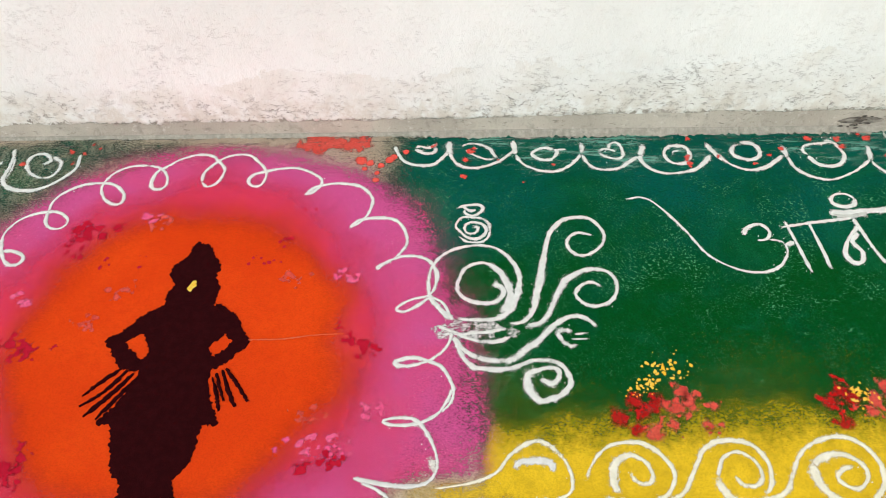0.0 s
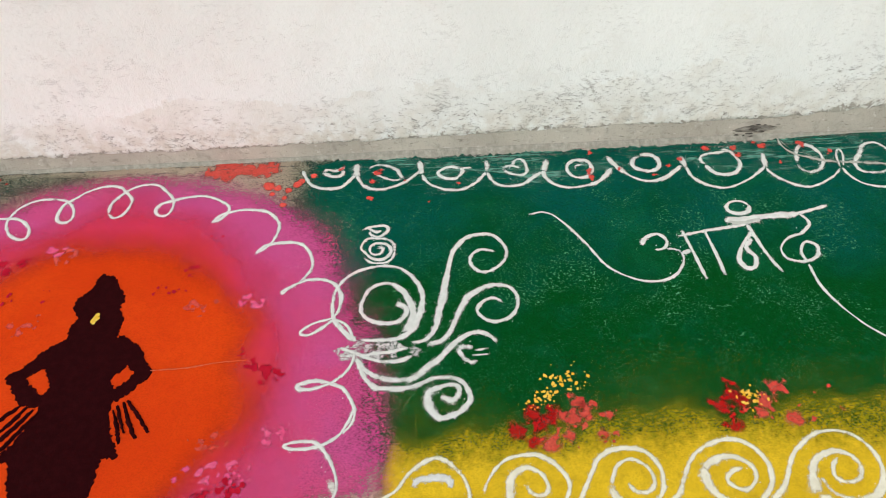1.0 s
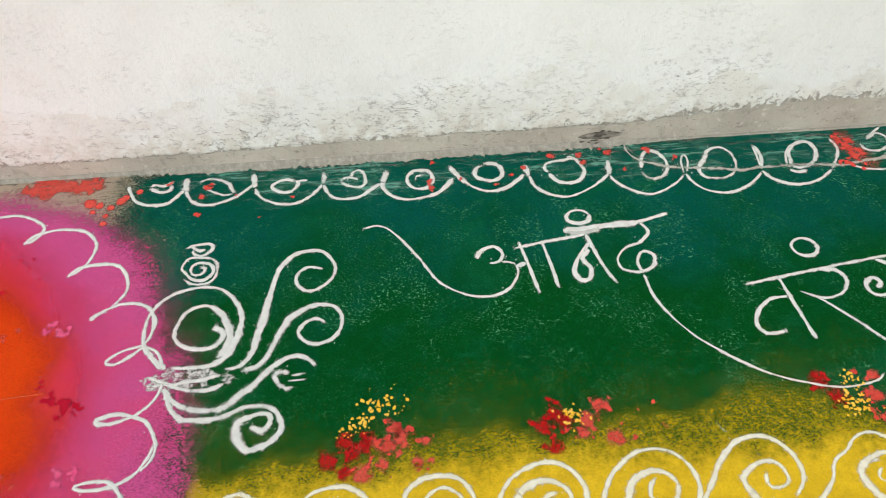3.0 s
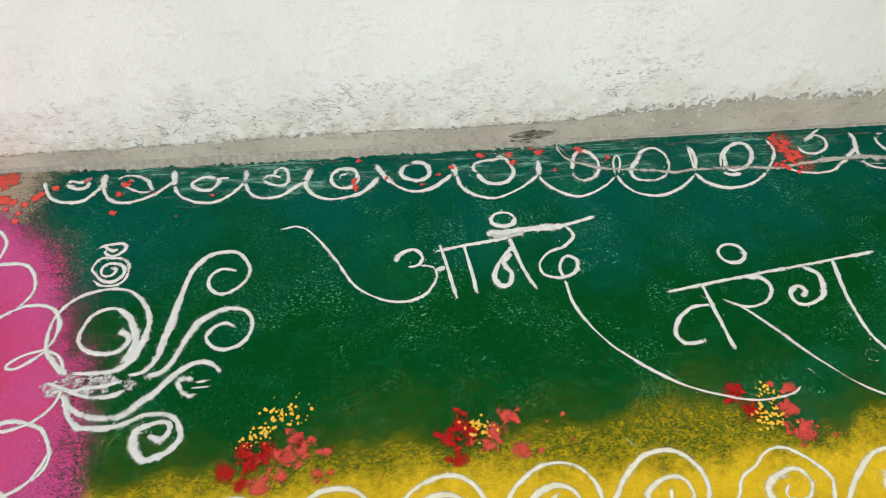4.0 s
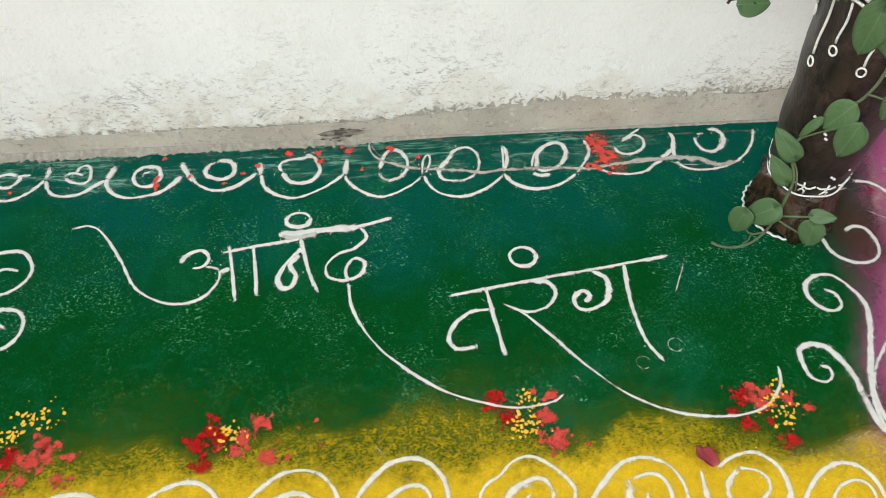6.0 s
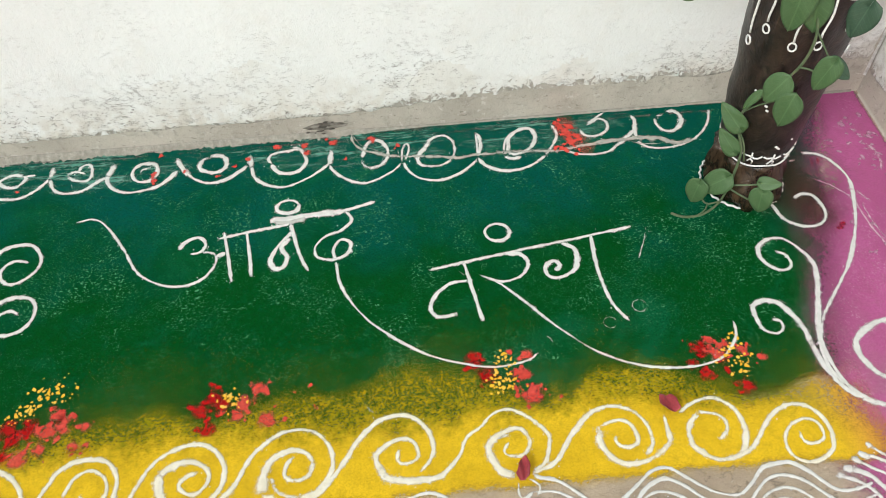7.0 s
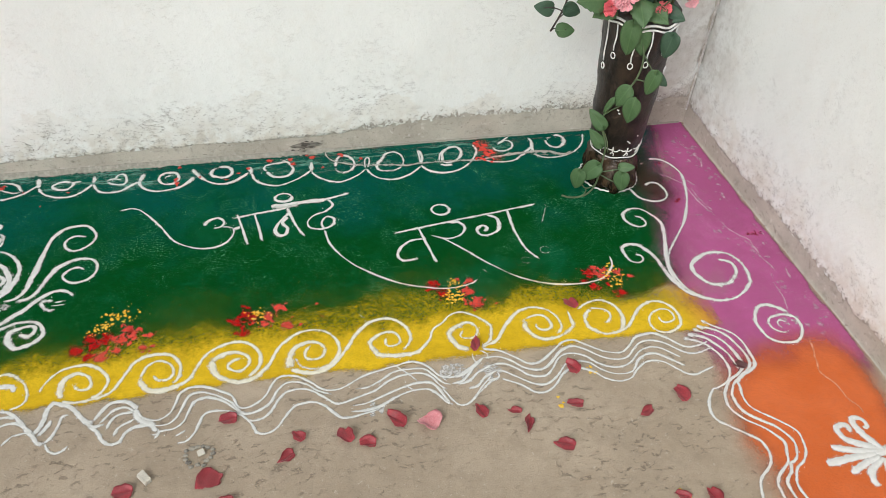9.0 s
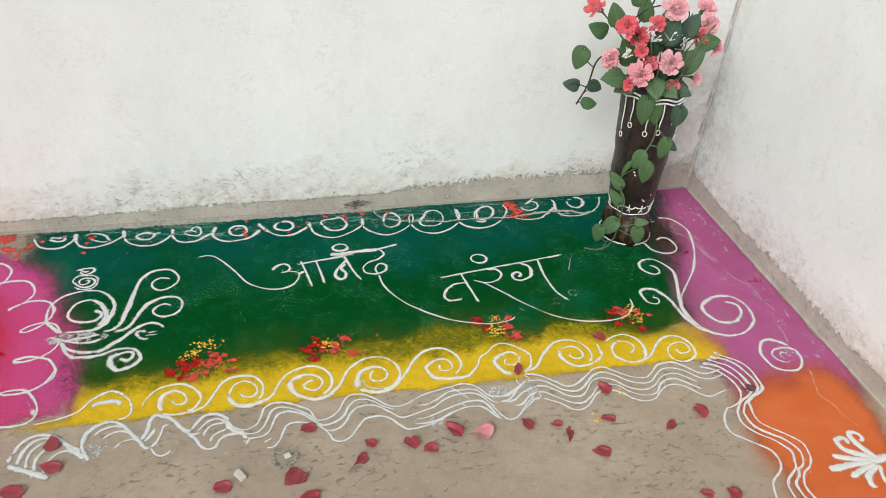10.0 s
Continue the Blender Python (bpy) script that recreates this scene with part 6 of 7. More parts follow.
frond = thing("frond_motif", "thick white powder fronds spread on the orange field", "powder rangoli")
line("frond", ((-0.130, -1.066), (-0.144, -1.038), (-0.151, -1.015), (-0.149, -0.996), (-0.140, -0.993), (-0.129, -1.000), (-0.129, -1.014), (-0.142, -1.016)), frond, 0.0125, THICK, height=0.004, rough=0.18)
line("frond", ((-0.132, -1.063), (-0.164, -1.047), (-0.186, -1.031), (-0.190, -1.012), (-0.187, -1.005), (-0.172, -1.003), (-0.165, -1.012), (-0.173, -1.017)), frond, 0.0125, THICK, height=0.004, rough=0.18)
line("frond", ((-0.137, -1.065), (-0.184, -1.056), (-0.223, -1.041)), frond, ((0.0, 0.012), (0.7, 0.0145), (1.0, 0.014)), THICK, height=0.004, rough=0.18)
line("frond", ((-0.143, -1.070), (-0.194, -1.069), (-0.250, -1.071)), frond, ((0.0, 0.012), (0.7, 0.0145), (1.0, 0.014)), THICK, height=0.004, rough=0.18)
line("frond", ((-0.144, -1.074), (-0.185, -1.085), (-0.218, -1.097)), frond, ((0.0, 0.012), (0.7, 0.0145), (1.0, 0.014)), THICK, height=0.004, rough=0.18)
line("frond", ((-0.142, -1.079), (-0.174, -1.096), (-0.186, -1.113), (-0.186, -1.132)), frond, ((0.0, 0.012), (0.7, 0.0145), (1.0, 0.014)), THICK, height=0.004, rough=0.18)
line("frond", ((-0.139, -1.079), (-0.152, -1.109), (-0.155, -1.135)), frond, ((0.0, 0.012), (0.7, 0.0145), (1.0, 0.014)), THICK, height=0.004, rough=0.18)
line("stalk", ((-0.152, -1.067), (-0.127, -1.067), (-0.095, -1.064)), frond, 0.02, THICK, height=0.004, rough=0.18)

crack = thing("floor_crack", "thin pale crack wandering through the purple and orange powder", "crack")
for run in (
    ((-0.188, -0.235), (-0.166, -0.254), (-0.140, -0.286)),
    ((-0.140, -0.286), (-0.140, -0.327), (-0.131, -0.383), (-0.119, -0.416)),
    ((-0.119, -0.416), (-0.116, -0.452), (-0.102, -0.481), (-0.085, -0.503), (-0.087, -0.532)),
    ((-0.105, -0.539), (-0.091, -0.551), (-0.083, -0.574), (-0.077, -0.605)),
    ((-0.088, -0.607), (-0.101, -0.640), (-0.105, -0.683), (-0.116, -0.723)),
    ((-0.132, -0.294), (-0.129, -0.350), (-0.115, -0.396)),
    ((-0.116, -0.794), (-0.121, -0.819), (-0.135, -0.858), (-0.143, -0.885), (-0.129, -0.916), (-0.127, -0.950), (-0.117, -0.972), (-0.119, -0.991)),
):
    line("crack_line", run, crack, 0.0058, TAWNY if run[0][1] < -0.79 else PINKISH, rough=1.0, height=0.0008, spill=False, z=0.0002)
for run in (((-0.145, -0.260), (-0.125, -0.275), (-0.115, -0.300)), ((-0.100, -0.50), (-0.085, -0.53), (-0.09, -0.57)), ((-0.07, -0.33), (-0.065, -0.36)), ((-0.06, -0.16), (-0.055, -0.20), (-0.065, -0.23)), ((-0.08, -0.12), (-0.06, -0.13)), ((-0.045, -0.45), (-0.04, -0.50)), ((-0.05, -0.60), (-0.06, -0.64))):
    line("scuff", run, crack, 0.009, PINKISH, rough=1.0, height=0.001, spill=False, z=0.0006)
line("crack_line", ((-2.045, -0.463), (-1.99, -0.461), (-1.95, -0.455), (-1.90, -0.452)), crack, 0.0022, plain_powder("pale_orange_crack", (0.58, 0.09, 0.03), (0.62, 0.13, 0.06)), rough=0.9, height=0.0011, spill=False, z=0.0014)

blots_east = thing("powder_cluster", "few crimson powder blots on the purple strip", "powder spots", "sprinkled colour clusters")
for x, y, q in ((-0.172, -0.194, 0.009), (-0.075, -0.483, 0.009), (-0.050, -0.484, 0.009), (-0.185, -0.342, 0.009)):
    tagged(dust("crimson_splash", [(x + random.gauss(0, 0.5 * q), y + random.gauss(0, 0.5 * q), random.uniform(0.2, 0.5) * q) for _ in range(8)], CRIMSON_DUST, blots_east, z=0.0018, ragged=2.0, peak=0.6), kind="stuff")
FLAKE = powder_material("pale_scuffs", ((0.72, 0.36, 0.54), (0.78, 0.48, 0.62), (0.62, 0.28, 0.44)), 40, dusty=True)
flakes = thing("worn_flakes", "pale worn flakes in the purple powder near the wall", "powder marks")
for x0, x1, y0, y1, count in ((-0.075, -0.035, -0.30, -0.06, 26), (-0.14, -0.05, -0.22, -0.10, 16), (-0.16, -0.04, -0.60, -0.30, 26), (-0.10, -0.05, -0.85, -0.6, 10)):
    for _ in range(count):
        x, y, q = random.uniform(x0, x1), random.uniform(y0, y1), random.uniform(0.0025, 0.007)
        dust("flake", [(x + random.uniform(-1, 1) * q, y + random.uniform(-1, 1) * 0.7 * q, q * random.uniform(0.4, 0.8)) for _ in range(3)], FLAKE, flakes, z=0.0010, ragged=2.0, peak=0.58)
marks = thing("faint_marks", "faint rubbed white rings and ticks on the green powder", "powder marks")
for x, y, q in ((-0.560, -0.460, 0.011), (-0.612, -0.485, 0.010), (-0.505, -0.312, 0.005)):
    line("faint_ring", [(x + q * math.cos(t * 0.42), y + q * math.sin(t * 0.42)) for t in range(15)], marks, 0.0022, GHOST, height=0.001, spill=False)
for run in (((-0.715, -0.498), (-0.707, -0.503), (-0.706, -0.512)), ((-0.512, -0.318), (-0.525, -0.345), (-0.540, -0.375)), ((-0.990, -0.578), (-0.984, -0.590), (-0.976, -0.598)), ((-0.470, -0.500), (-0.466, -0.508)), ((-1.060, -0.486), (-1.052, -0.487)), ((-0.83, -0.36), (-0.82, -0.372))):
    line("faint_tick", run, marks, 0.0035, GHOST, height=0.001, spill=False)


# ---- sprinkled powder and crumbs ----
def scatter(spots, count, spread, lo, hi):
    out = []
    for x, y in spots:
        for _ in range(count):
            out.append((x + random.gauss(0, spread), y + random.gauss(0, spread), random.uniform(lo, hi)))
    return out


def clump(spots, count, spread, lo, hi):
    return [(x + random.gauss(0, spread), y + random.gauss(0, spread), random.uniform(lo, hi)) for x, y in spots for _ in range(count)]


def cluster(label, reds=(), corals=(), golds=()):
    t = thing("powder_cluster", label, "powder spots", "sprinkled colour clusters")
    if reds:
        for spot in clump(reds, 1, 0.006, 0.008, 0.014):
            dust("red_haze", [spot], RED_DUST, t, z=0.0018, ragged=1.2, peak=0.66)
        tagged(dust("red_splash", clump(reds, 5, 0.009, 0.0016, 0.0056), RED_DUST, t, z=0.0020, ragged=2.2, peak=0.66), kind="stuff")
    if corals:
        for spot in clump(corals, 1, 0.006, 0.007, 0.013):
            dust("coral_haze", [spot], CORAL_DUST, t, z=0.0019, ragged=1.2, peak=0.66)
        tagged(dust("coral_splash", clump(corals, 5, 0.009, 0.0016, 0.0056), CORAL_DUST, t, z=0.0023, ragged=2.2, peak=0.64), kind="stuff")
    if golds:
        dots("golden_crumb", scatter([(x + 0.004, y - 0.006) for x, y in golds], 15, 0.0085, 0.0007, 0.0029), GOLD, t, z=0.0026)
    return t


cluster("red, coral and golden powder crumbs at the green field's edge", ((-1.483, -0.569), (-1.468, -0.558), (-1.505, -0.583), (-1.489, -0.585), (-1.471, -0.577)), ((-1.437, -0.552), (-1.403, -0.561), (-1.39, -0.568), (-1.421, -0.576), (-1.465, -0.604), (-1.43, -0.596), (-1.39, -0.605), (-1.44, -0.567), (-1.418, -0.558)), ((-1.473, -0.534), (-1.490, -0.543), (-1.458, -0.523), (-1.437, -0.499), (-1.427, -0.512), (-1.459, -0.498)))
cluster("scattered red and golden powder crumbs on olive ground", ((-1.207, -0.554), (-1.228, -0.561), (-1.2, -0.538), (-1.205, -0.586)), ((-1.134, -0.534), (-1.148, -0.553), (-1.184, -0.575), (-1.162, -0.572), (-1.114, -0.582)), ((-1.186, -0.539), (-1.193, -0.547), (-1.178, -0.548)))
cluster("golden crumbs with red and coral powder below the lettering", ((-0.823, -0.523), (-0.829, -0.543), (-0.820, -0.556)), ((-0.758, -0.526), (-0.767, -0.558), (-0.764, -0.583), (-0.743, -0.591), (-0.759, -0.596), (-0.748, -0.585), (-0.738, -0.588)), ((-0.792, -0.524), (-0.786, -0.533), (-0.805, -0.557), (-0.783, -0.562), (-0.795, -0.569)))
cluster("dense red and golden powder crumbs at a swash's end", ((-0.501, -0.562), (-0.456, -0.609), (-0.492, -0.583), (-0.464, -0.568), (-0.49, -0.545)), ((-0.477, -0.539), (-0.465, -0.548), (-0.426, -0.549), (-0.47, -0.555), (-0.413, -0.566), (-0.46, -0.54)), ((-0.444, -0.532), (-0.452, -0.577), (-0.462, -0.555), (-0.44, -0.565)))
patch = thing("powder_cluster", "coral powder patch and drops beside the scalloped border", "powder spots", "sprinkled colour clusters")
tagged(dust("coral_splash", [(-1.95 + random.uniform(-0.065, 0.06), -0.043 + random.gauss(0, 0.007), random.uniform(0.008, 0.018)) for i in range(30)], CORAL_DUST, patch, ragged=1.3, peak=0.72), kind="stuff")
tagged(dust("coral_splash", [(-1.908, -0.087, 0.010), (-1.892, -0.094, 0.007), (-1.857, -0.087, 0.008), (-1.879, -0.135, 0.006), (-1.901, -0.108, 0.005), (-1.872, -0.100, 0.006), (-1.878, -0.118, 0.005), (-1.85, -0.078, 0.006), (-1.83, -0.066, 0.006)], CORAL_DUST, patch), kind="stuff")
drops = thing("powder_cluster", "coral powder drops on the scalloped border", "powder spots", "sprinkled colour clusters")
for spot in ((-1.717, -0.068, 0.009), (-1.722, -0.089, 0.008), (-1.778, -0.050, 0.007), (-1.727, -0.131, 0.007), (-1.625, -0.145, 0.004), (-1.668, -0.090, 0.005), (-1.570, -0.103, 0.004), (-1.339, -0.092, 0.008), (-1.336, -0.104, 0.007), (-1.331, -0.042, 0.006), (-1.284, -0.085, 0.006), (-1.227, -0.106, 0.005), (-1.196, -0.086, 0.006), (-1.174, -0.070, 0.006), (-1.122, -0.044, 0.009), (-1.075, -0.048, 0.008), (-1.070, -0.068, 0.008), (-1.022, -0.044, 0.010), (-1.0, -0.090, 0.005), (-0.950, -0.046, 0.010), (-0.904, -0.068, 0.006), (-2.44, -0.06, 0.007), (-2.415, -0.062, 0.006), (-2.39, -0.05, 0.005), (-2.52, -0.09, 0.008), (-2.43, -0.088, 0.005), (-2.405, -0.04, 0.005)):
    x, y, q = spot
    dust("coral_drop", [(x, y, 0.8 * q), (x + random.uniform(-1, 1) * q, y + random.uniform(-1, 1) * q, 0.45 * q)], CORAL_DUST, drops, z=0.0042, ragged=1.3, peak=0.68)
for spot in ((-1.067, -0.541, 0.004), (-1.060, -0.578, 0.005), (-1.118, -0.570, 0.004), (-1.09, -0.55, 0.003)):
    x, y, q = spot
    dust("coral_drop", [(x, y, 0.8 * q), (x + random.uniform(-1, 1) * q, y + random.uniform(-1, 1) * q, 0.45 * q)], CORAL_DUST, drops, z=0.0042, ragged=1.3, peak=0.68)
patch = thing("powder_cluster", "smeared coral powder patch across two scallops", "powder spots", "sprinkled colour clusters")
tagged(dust("coral_splash", [(-0.612 + 0.034 * t + random.gauss(0, 0.007), -0.040 - 0.055 * t + random.gauss(0, 0.005), random.uniform(0.003, 0.009)) for t in (i / 25 for i in range(26))] + [(-0.598 + random.gauss(0, 0.013), -0.110 + random.gauss(0, 0.007), random.uniform(0.003, 0.007)) for _ in range(12)], CORAL_DUST, patch, z=0.0044, ragged=1.7, peak=0.74), kind="stuff")
tagged(dust("coral_haze", [(-0.606 + 0.03 * t + random.gauss(0, 0.008), -0.045 - 0.065 * t, 0.020) for t in (i / 9 for i in range(10))], CORAL_DUST, patch, z=0.0030, ragged=0.8, peak=0.40), kind="stuff")
blots = thing("powder_cluster", "crimson powder blots on the pink and orange discs", "powder spots", "sprinkled colour clusters")
for x, y, q in ((-2.354, -0.250, 0.020), (-2.365, -0.266, 0.014), (-2.303, -0.241, 0.009), (-2.398, -0.468, 0.024), (-2.390, -0.495, 0.014), (-2.337, -0.474, 0.006), (-2.338, -0.664, 0.022), (-2.333, -0.690, 0.014), (-2.312, -0.642, 0.006), (-1.870, -0.470, 0.016), (-1.854, -0.482, 0.010), (-1.892, -0.460, 0.010), (-1.911, -0.440, 0.008), (-1.940, -0.664, 0.011), (-1.911, -0.656, 0.010), (-1.896, -0.650, 0.012), (-2.012, -0.268, 0.010)):
    tagged(dust("crimson_splash", [(x + random.gauss(0, 0.55 * q), y + random.gauss(0, 0.45 * q), random.uniform(0.12, 0.42) * q) for _ in range(15)], CRIMSON_DUST, blots, z=0.0021, ragged=2.0, peak=0.95), kind="stuff")
dots("crimson_crumb", scatter([(-2.359, -0.307), (-2.306, -0.313), (-2.020, -0.280), (-2.057, -0.309), (-2.034, -0.309), (-1.994, -0.200), (-2.252, -0.308), (-2.37, -0.28)], 4, 0.008, 0.001, 0.0042), CRIMSON, blots, z=0.0022)
for x, y in ((-2.247, -0.217), (-2.415, -0.390), (-2.232, -0.236), (-1.858, -0.574), (-1.996, -0.350), (-2.262, -0.370), (-2.302, -0.434), (-1.912, -0.344), (-1.939, -0.589), (-1.897, -0.640), (-1.937, -0.631)):
    inside = (Vector((x, y)) - HUB).length < 0.26
    tagged(dust("pale_splash", [(x + random.gauss(0, 0.012), y + random.gauss(0, 0.009), random.uniform(0.0018, 0.0055)) for _ in range(14)], CORAL_DUST if inside else ROSE_DUST, blots, z=0.0022, ragged=2.4, peak=0.72), kind="stuff")

# ---- fallen rose petals ----
def petal_mesh(name, material, seed, cup=0.35, fold=0.0, wide=1.0):
    """A fallen petal one unit long: narrow at its base, broad and a little torn at its tip, one edge curled up."""
    rnd = random.Random(seed)
    verts, faces, n, m = [], [], 12, 10
    ph, side_bend, power, lop = rnd.uniform(0, 6), rnd.uniform(-0.14, 0.14), rnd.uniform(0.4, 0.9), rnd.uniform(-0.22, 0.22)
    for side in (0, 1):
        for i in range(n + 1):
            t = i / n
            body = 0.50 * wide * (math.sin(math.pi * min(1.0, 0.10 + 0.80 * t) ** 0.85) ** power)
            for j in range(m + 1):
                s = 2 * j / m - 1
                torn = 1 + 0.24 * noise.noise((seed * 7.1, t * 3.5, s * 1.2)) + 0.10 * noise.noise((seed * 3.3, t * 11, s * 4))
                x = s * body * torn + side_bend * math.sin(math.pi * t)
                y = t - 0.5 - 0.06 * s * s * t + lop * s * t + 0.14 * noise.noise((seed * 2.7, s * 2.8, 4.0)) * t
                zz = cup * 0.45 * s * s * body + 0.10 * cup * (1 - t) ** 2 + fold * 0.32 * max(0.0, s - 0.2) ** 2
                zz += 0.03 * math.sin(ph + 5 * s + 4 * t) + 0.05 * abs(s) ** 3 * max(0.0, math.sin(ph + 6 * t)) + 0.06 * t * t * max(0.0, math.sin(ph * 2 + 2 * s))
                verts.append((x, y, zz + 0.016 * side))
    k = (n + 1) * (m + 1)
    for i in range(n):
        for j in range(m):
            a = i * (m + 1) + j
            faces.append((a + k, a + k + 1, a + k + m + 2, a + k + m + 1))
            faces.append((a, a + m + 1, a + m + 2, a + 1))
    rim = [i for i in range(m + 1)] + [i * (m + 1) + m for i in range(1, n + 1)] + [n * (m + 1) + j for j in range(m - 1, -1, -1)] + [i * (m + 1) for i in range(n - 1, 0, -1)]
    for a, b in zip(rim, rim[1:] + rim[:1]):
        faces.append((a, b, b + k, a + k))
    low = min(v[2] for v in verts)
    me = mesh_of(name, [(x, y, z - low) for x, y, z in verts], faces, material)
    me.polygons.foreach_set("use_smooth", [True] * len(me.polygons))
    return me


PETALS = [petal_mesh("rose_petal", PETAL, seed, *shape) for seed, shape in enumerate(((0.3, 0.1, 1.0), (0.5, 0.6, 0.9), (0.4, 1.0, 0.7), (0.25, 0.2, 1.1), (0.6, 0.9, 0.85), (0.35, 0.4, 0.8), (0.5, 1.2, 0.75), (0.3, 0.3, 1.05), (0.7, 0.5, 0.95)), 11)]
PALE = petal_mesh("rose_petal", PALE_PETAL, 6, 0.6, 0.5, 1.2)
DRY = petal_mesh("rose_petal", WITHERED, 15, 0.8, 1.3, 0.6)
FALLEN = (
    (-1.721, -0.749, 0.050, 20, 3, "dark red rose petal lying on white powder lines"), (-1.713, -0.807, 0.056, 80, 1, "dark red rose petal lying beside white powder lines"),
    (-1.247, -0.793, 0.050, 85, 1, "dark red rose petal flat on the concrete"), (-1.132, -0.848, 0.040, 30, 4, "small red rose petal with a curled edge"),
    (-1.156, -0.886, 0.045, 110, 2, "narrow red rose petal on the concrete"), (-1.280, -0.906, 0.060, 140, 2, "folded dark red rose petal on the concrete"),
    (-1.051, -0.861, 0.052, 15, 1, "dark maroon rose petal on the concrete"), (-1.020, -0.884, 0.046, 75, 3, "dusky red rose petal touching another"),
    (-0.964, -0.847, 0.062, 40, 4, "crumpled dark red rose petals in a heap"), (-0.811, -0.854, 0.050, 10, 1, "red rose petal on the concrete"),
    (-0.751, -0.864, 0.036, 60, 2, "small dark rose petal on edge"), (-0.735, -0.898, 0.050, 150, 2, "dark red rose petal, half folded"),
    (-0.687, -0.949, 0.054, 55, 1, "dark maroon cupped rose petal"), (-0.618, -0.790, 0.052, 25, 3, "red rose petal lying over a wavy white line"),
    (-0.640, -0.869, 0.048, 70, 4, "red rose petal with a torn edge"), (-0.516, -0.908, 0.040, 100, 1, "small red rose petal with a pale edge"),
    (-0.438, -0.884, 0.058, 10, 3, "bright red flat rose petal"), (-0.785, -0.703, 0.050, -8, 4, "red rose petal lying on a white spiral"),
    (-0.293, -0.841, 0.040, 45, 2, "withered dark petal on the white wavy lines"), (-0.561, -0.629, 0.048, 20, 2, "dark pink rose petal on the yellow band"),
    (-1.414, -0.904, 0.052, 80, 1, "red rose petal near a cream chip"), (-1.773, -0.850, 0.066, 60, 3, "large red rose petal on the concrete"),
    (-1.259, -0.957, 0.052, 95, 3, "red rose petal at the floor's open side"), (-0.527, -1.080, 0.042, 50, 4, "dark petal with a golden base"), (-0.478, -1.092, 0.052, 5, 3, "red rose petal on the concrete"),
)
for i, (x, y, size, turn, kind, label) in enumerate(FALLEN):
    ob = new("rose_petal", DRY if "withered" in label else PETALS[(2 * i + kind) % len(PETALS)])
    size *= 0.63
    ob.matrix_world = pose(x, y, 0.0028 if y > -0.83 else 0.0008, 0, 0, turn) @ Matrix.Diagonal((size * random.uniform(0.7, 1.0), size, size, 1))
    tagged(ob, label, "petal", "fallen rose petals")
ob = new("rose_petal", PALE)
ob.matrix_world = pose(-0.907, -0.861, 0.0008, 0, 0, 50) @ Matrix.Diagonal((0.036, 0.036, 0.040, 1))
tagged(ob, "pale pink rose petal, crumpled, on the concrete", "petal", "fallen rose petals")


def pebble(name, x, y, r, material, label, category, flat=0.5, seed=1):
    bm = bmesh.new()
    bmesh.ops.create_icosphere(bm, subdivisions=2, radius=r)
    for v in bm.verts:
        v.co *= 1 + 0.35 * noise.noise(v.co * 60 + Vector((seed, 0, 0)))
        v.co.z = v.co.z * flat + r * flat * 0.55
    me = bpy.data.meshes.new(name)
    bm.to_mesh(me)
    bm.free()
    me.materials.append(material)
    ob = new(name, me)
    ob.location = (x, y, 0)
    return tagged(ob, label, category)


def scab(x, y):
    """A broken ring of cement crumbs round a small pale square chip."""
    t = thing("cement_scab", "broken ring of grey cement crumbs round a pale square chip", "cement crumbs", at=(x, y, 0))
    for i in range(15):
        a = math.tau * i / 15
        q = 0.022 * random.uniform(0.8, 1.15)
        bm = bmesh.new()
        bmesh.ops.create_icosphere(bm, subdivisions=1, radius=random.uniform(0.003, 0.0055))
        for v in bm.verts:
            v.co *= random.uniform(0.75, 1.25)
            v.co = Vector((q * math.cos(a) + v.co.x * 1.3, q * math.sin(a) * 0.9 + v.co.y, 0.0015 + v.co.z * 0.6))
        me = bpy.data.meshes.new("crumb")
        bm.to_mesh(me)
        bm.free()
        me.materials.append(STONE if i % 3 else DARK_CEMENT)
        new("crumb", me).parent = t
    chip = chip_of("chip", 0.012, 0.011, 0.004, CREAM)
    chip.parent = t
    chip.matrix_basis = pose(0.004, 0.003, 0.003, 6, -8, 15)
    tagged(chip, "pale square chip")


def chip_of(name, wide, long, high, material):
    """A small broken slab with uneven, bevelled edges."""
    bm = bmesh.new()
    bmesh.ops.create_cube(bm, size=1.0)
    for v in bm.verts:
        v.co = Vector((v.co.x * wide * random.uniform(0.85, 1.1), v.co.y * long * random.uniform(0.88, 1.1), (v.co.z + 0.5) * high))
    bmesh.ops.bevel(bm, geom=bm.edges[:], offset=high * 0.12, segments=2, affect="EDGES")
    me = bpy.data.meshes.new(name)
    bm.to_mesh(me)
    bm.free()
    me.materials.append(material)
    return new(name, me)


scab(-1.296, -0.856)
chip = chip_of("plaster_chip", 0.013, 0.024, 0.008, CREAM)
chip.matrix_world = pose(-1.381, -0.884, 0.0005, 3, 4, 38)
tagged(chip, "small cream chip of plaster lying on the concrete", "plaster chip")
dots("golden_crumb", scatter([(-0.590, -0.800), (-0.602, -0.788), (-0.575, -0.806), (-0.668, -0.862), (-0.515, -1.085)], 3, 0.006, 0.002, 0.0045), GOLD, thing("powder_cluster", "few golden crumbs beside the fallen petals", "powder spots", "sprinkled colour clusters"), z=0.001)

# ---- vase ----
VASE = Vector((-0.318, -0.222, 0.0))
LEAN = Vector((-0.03, -0.01, 1.0))


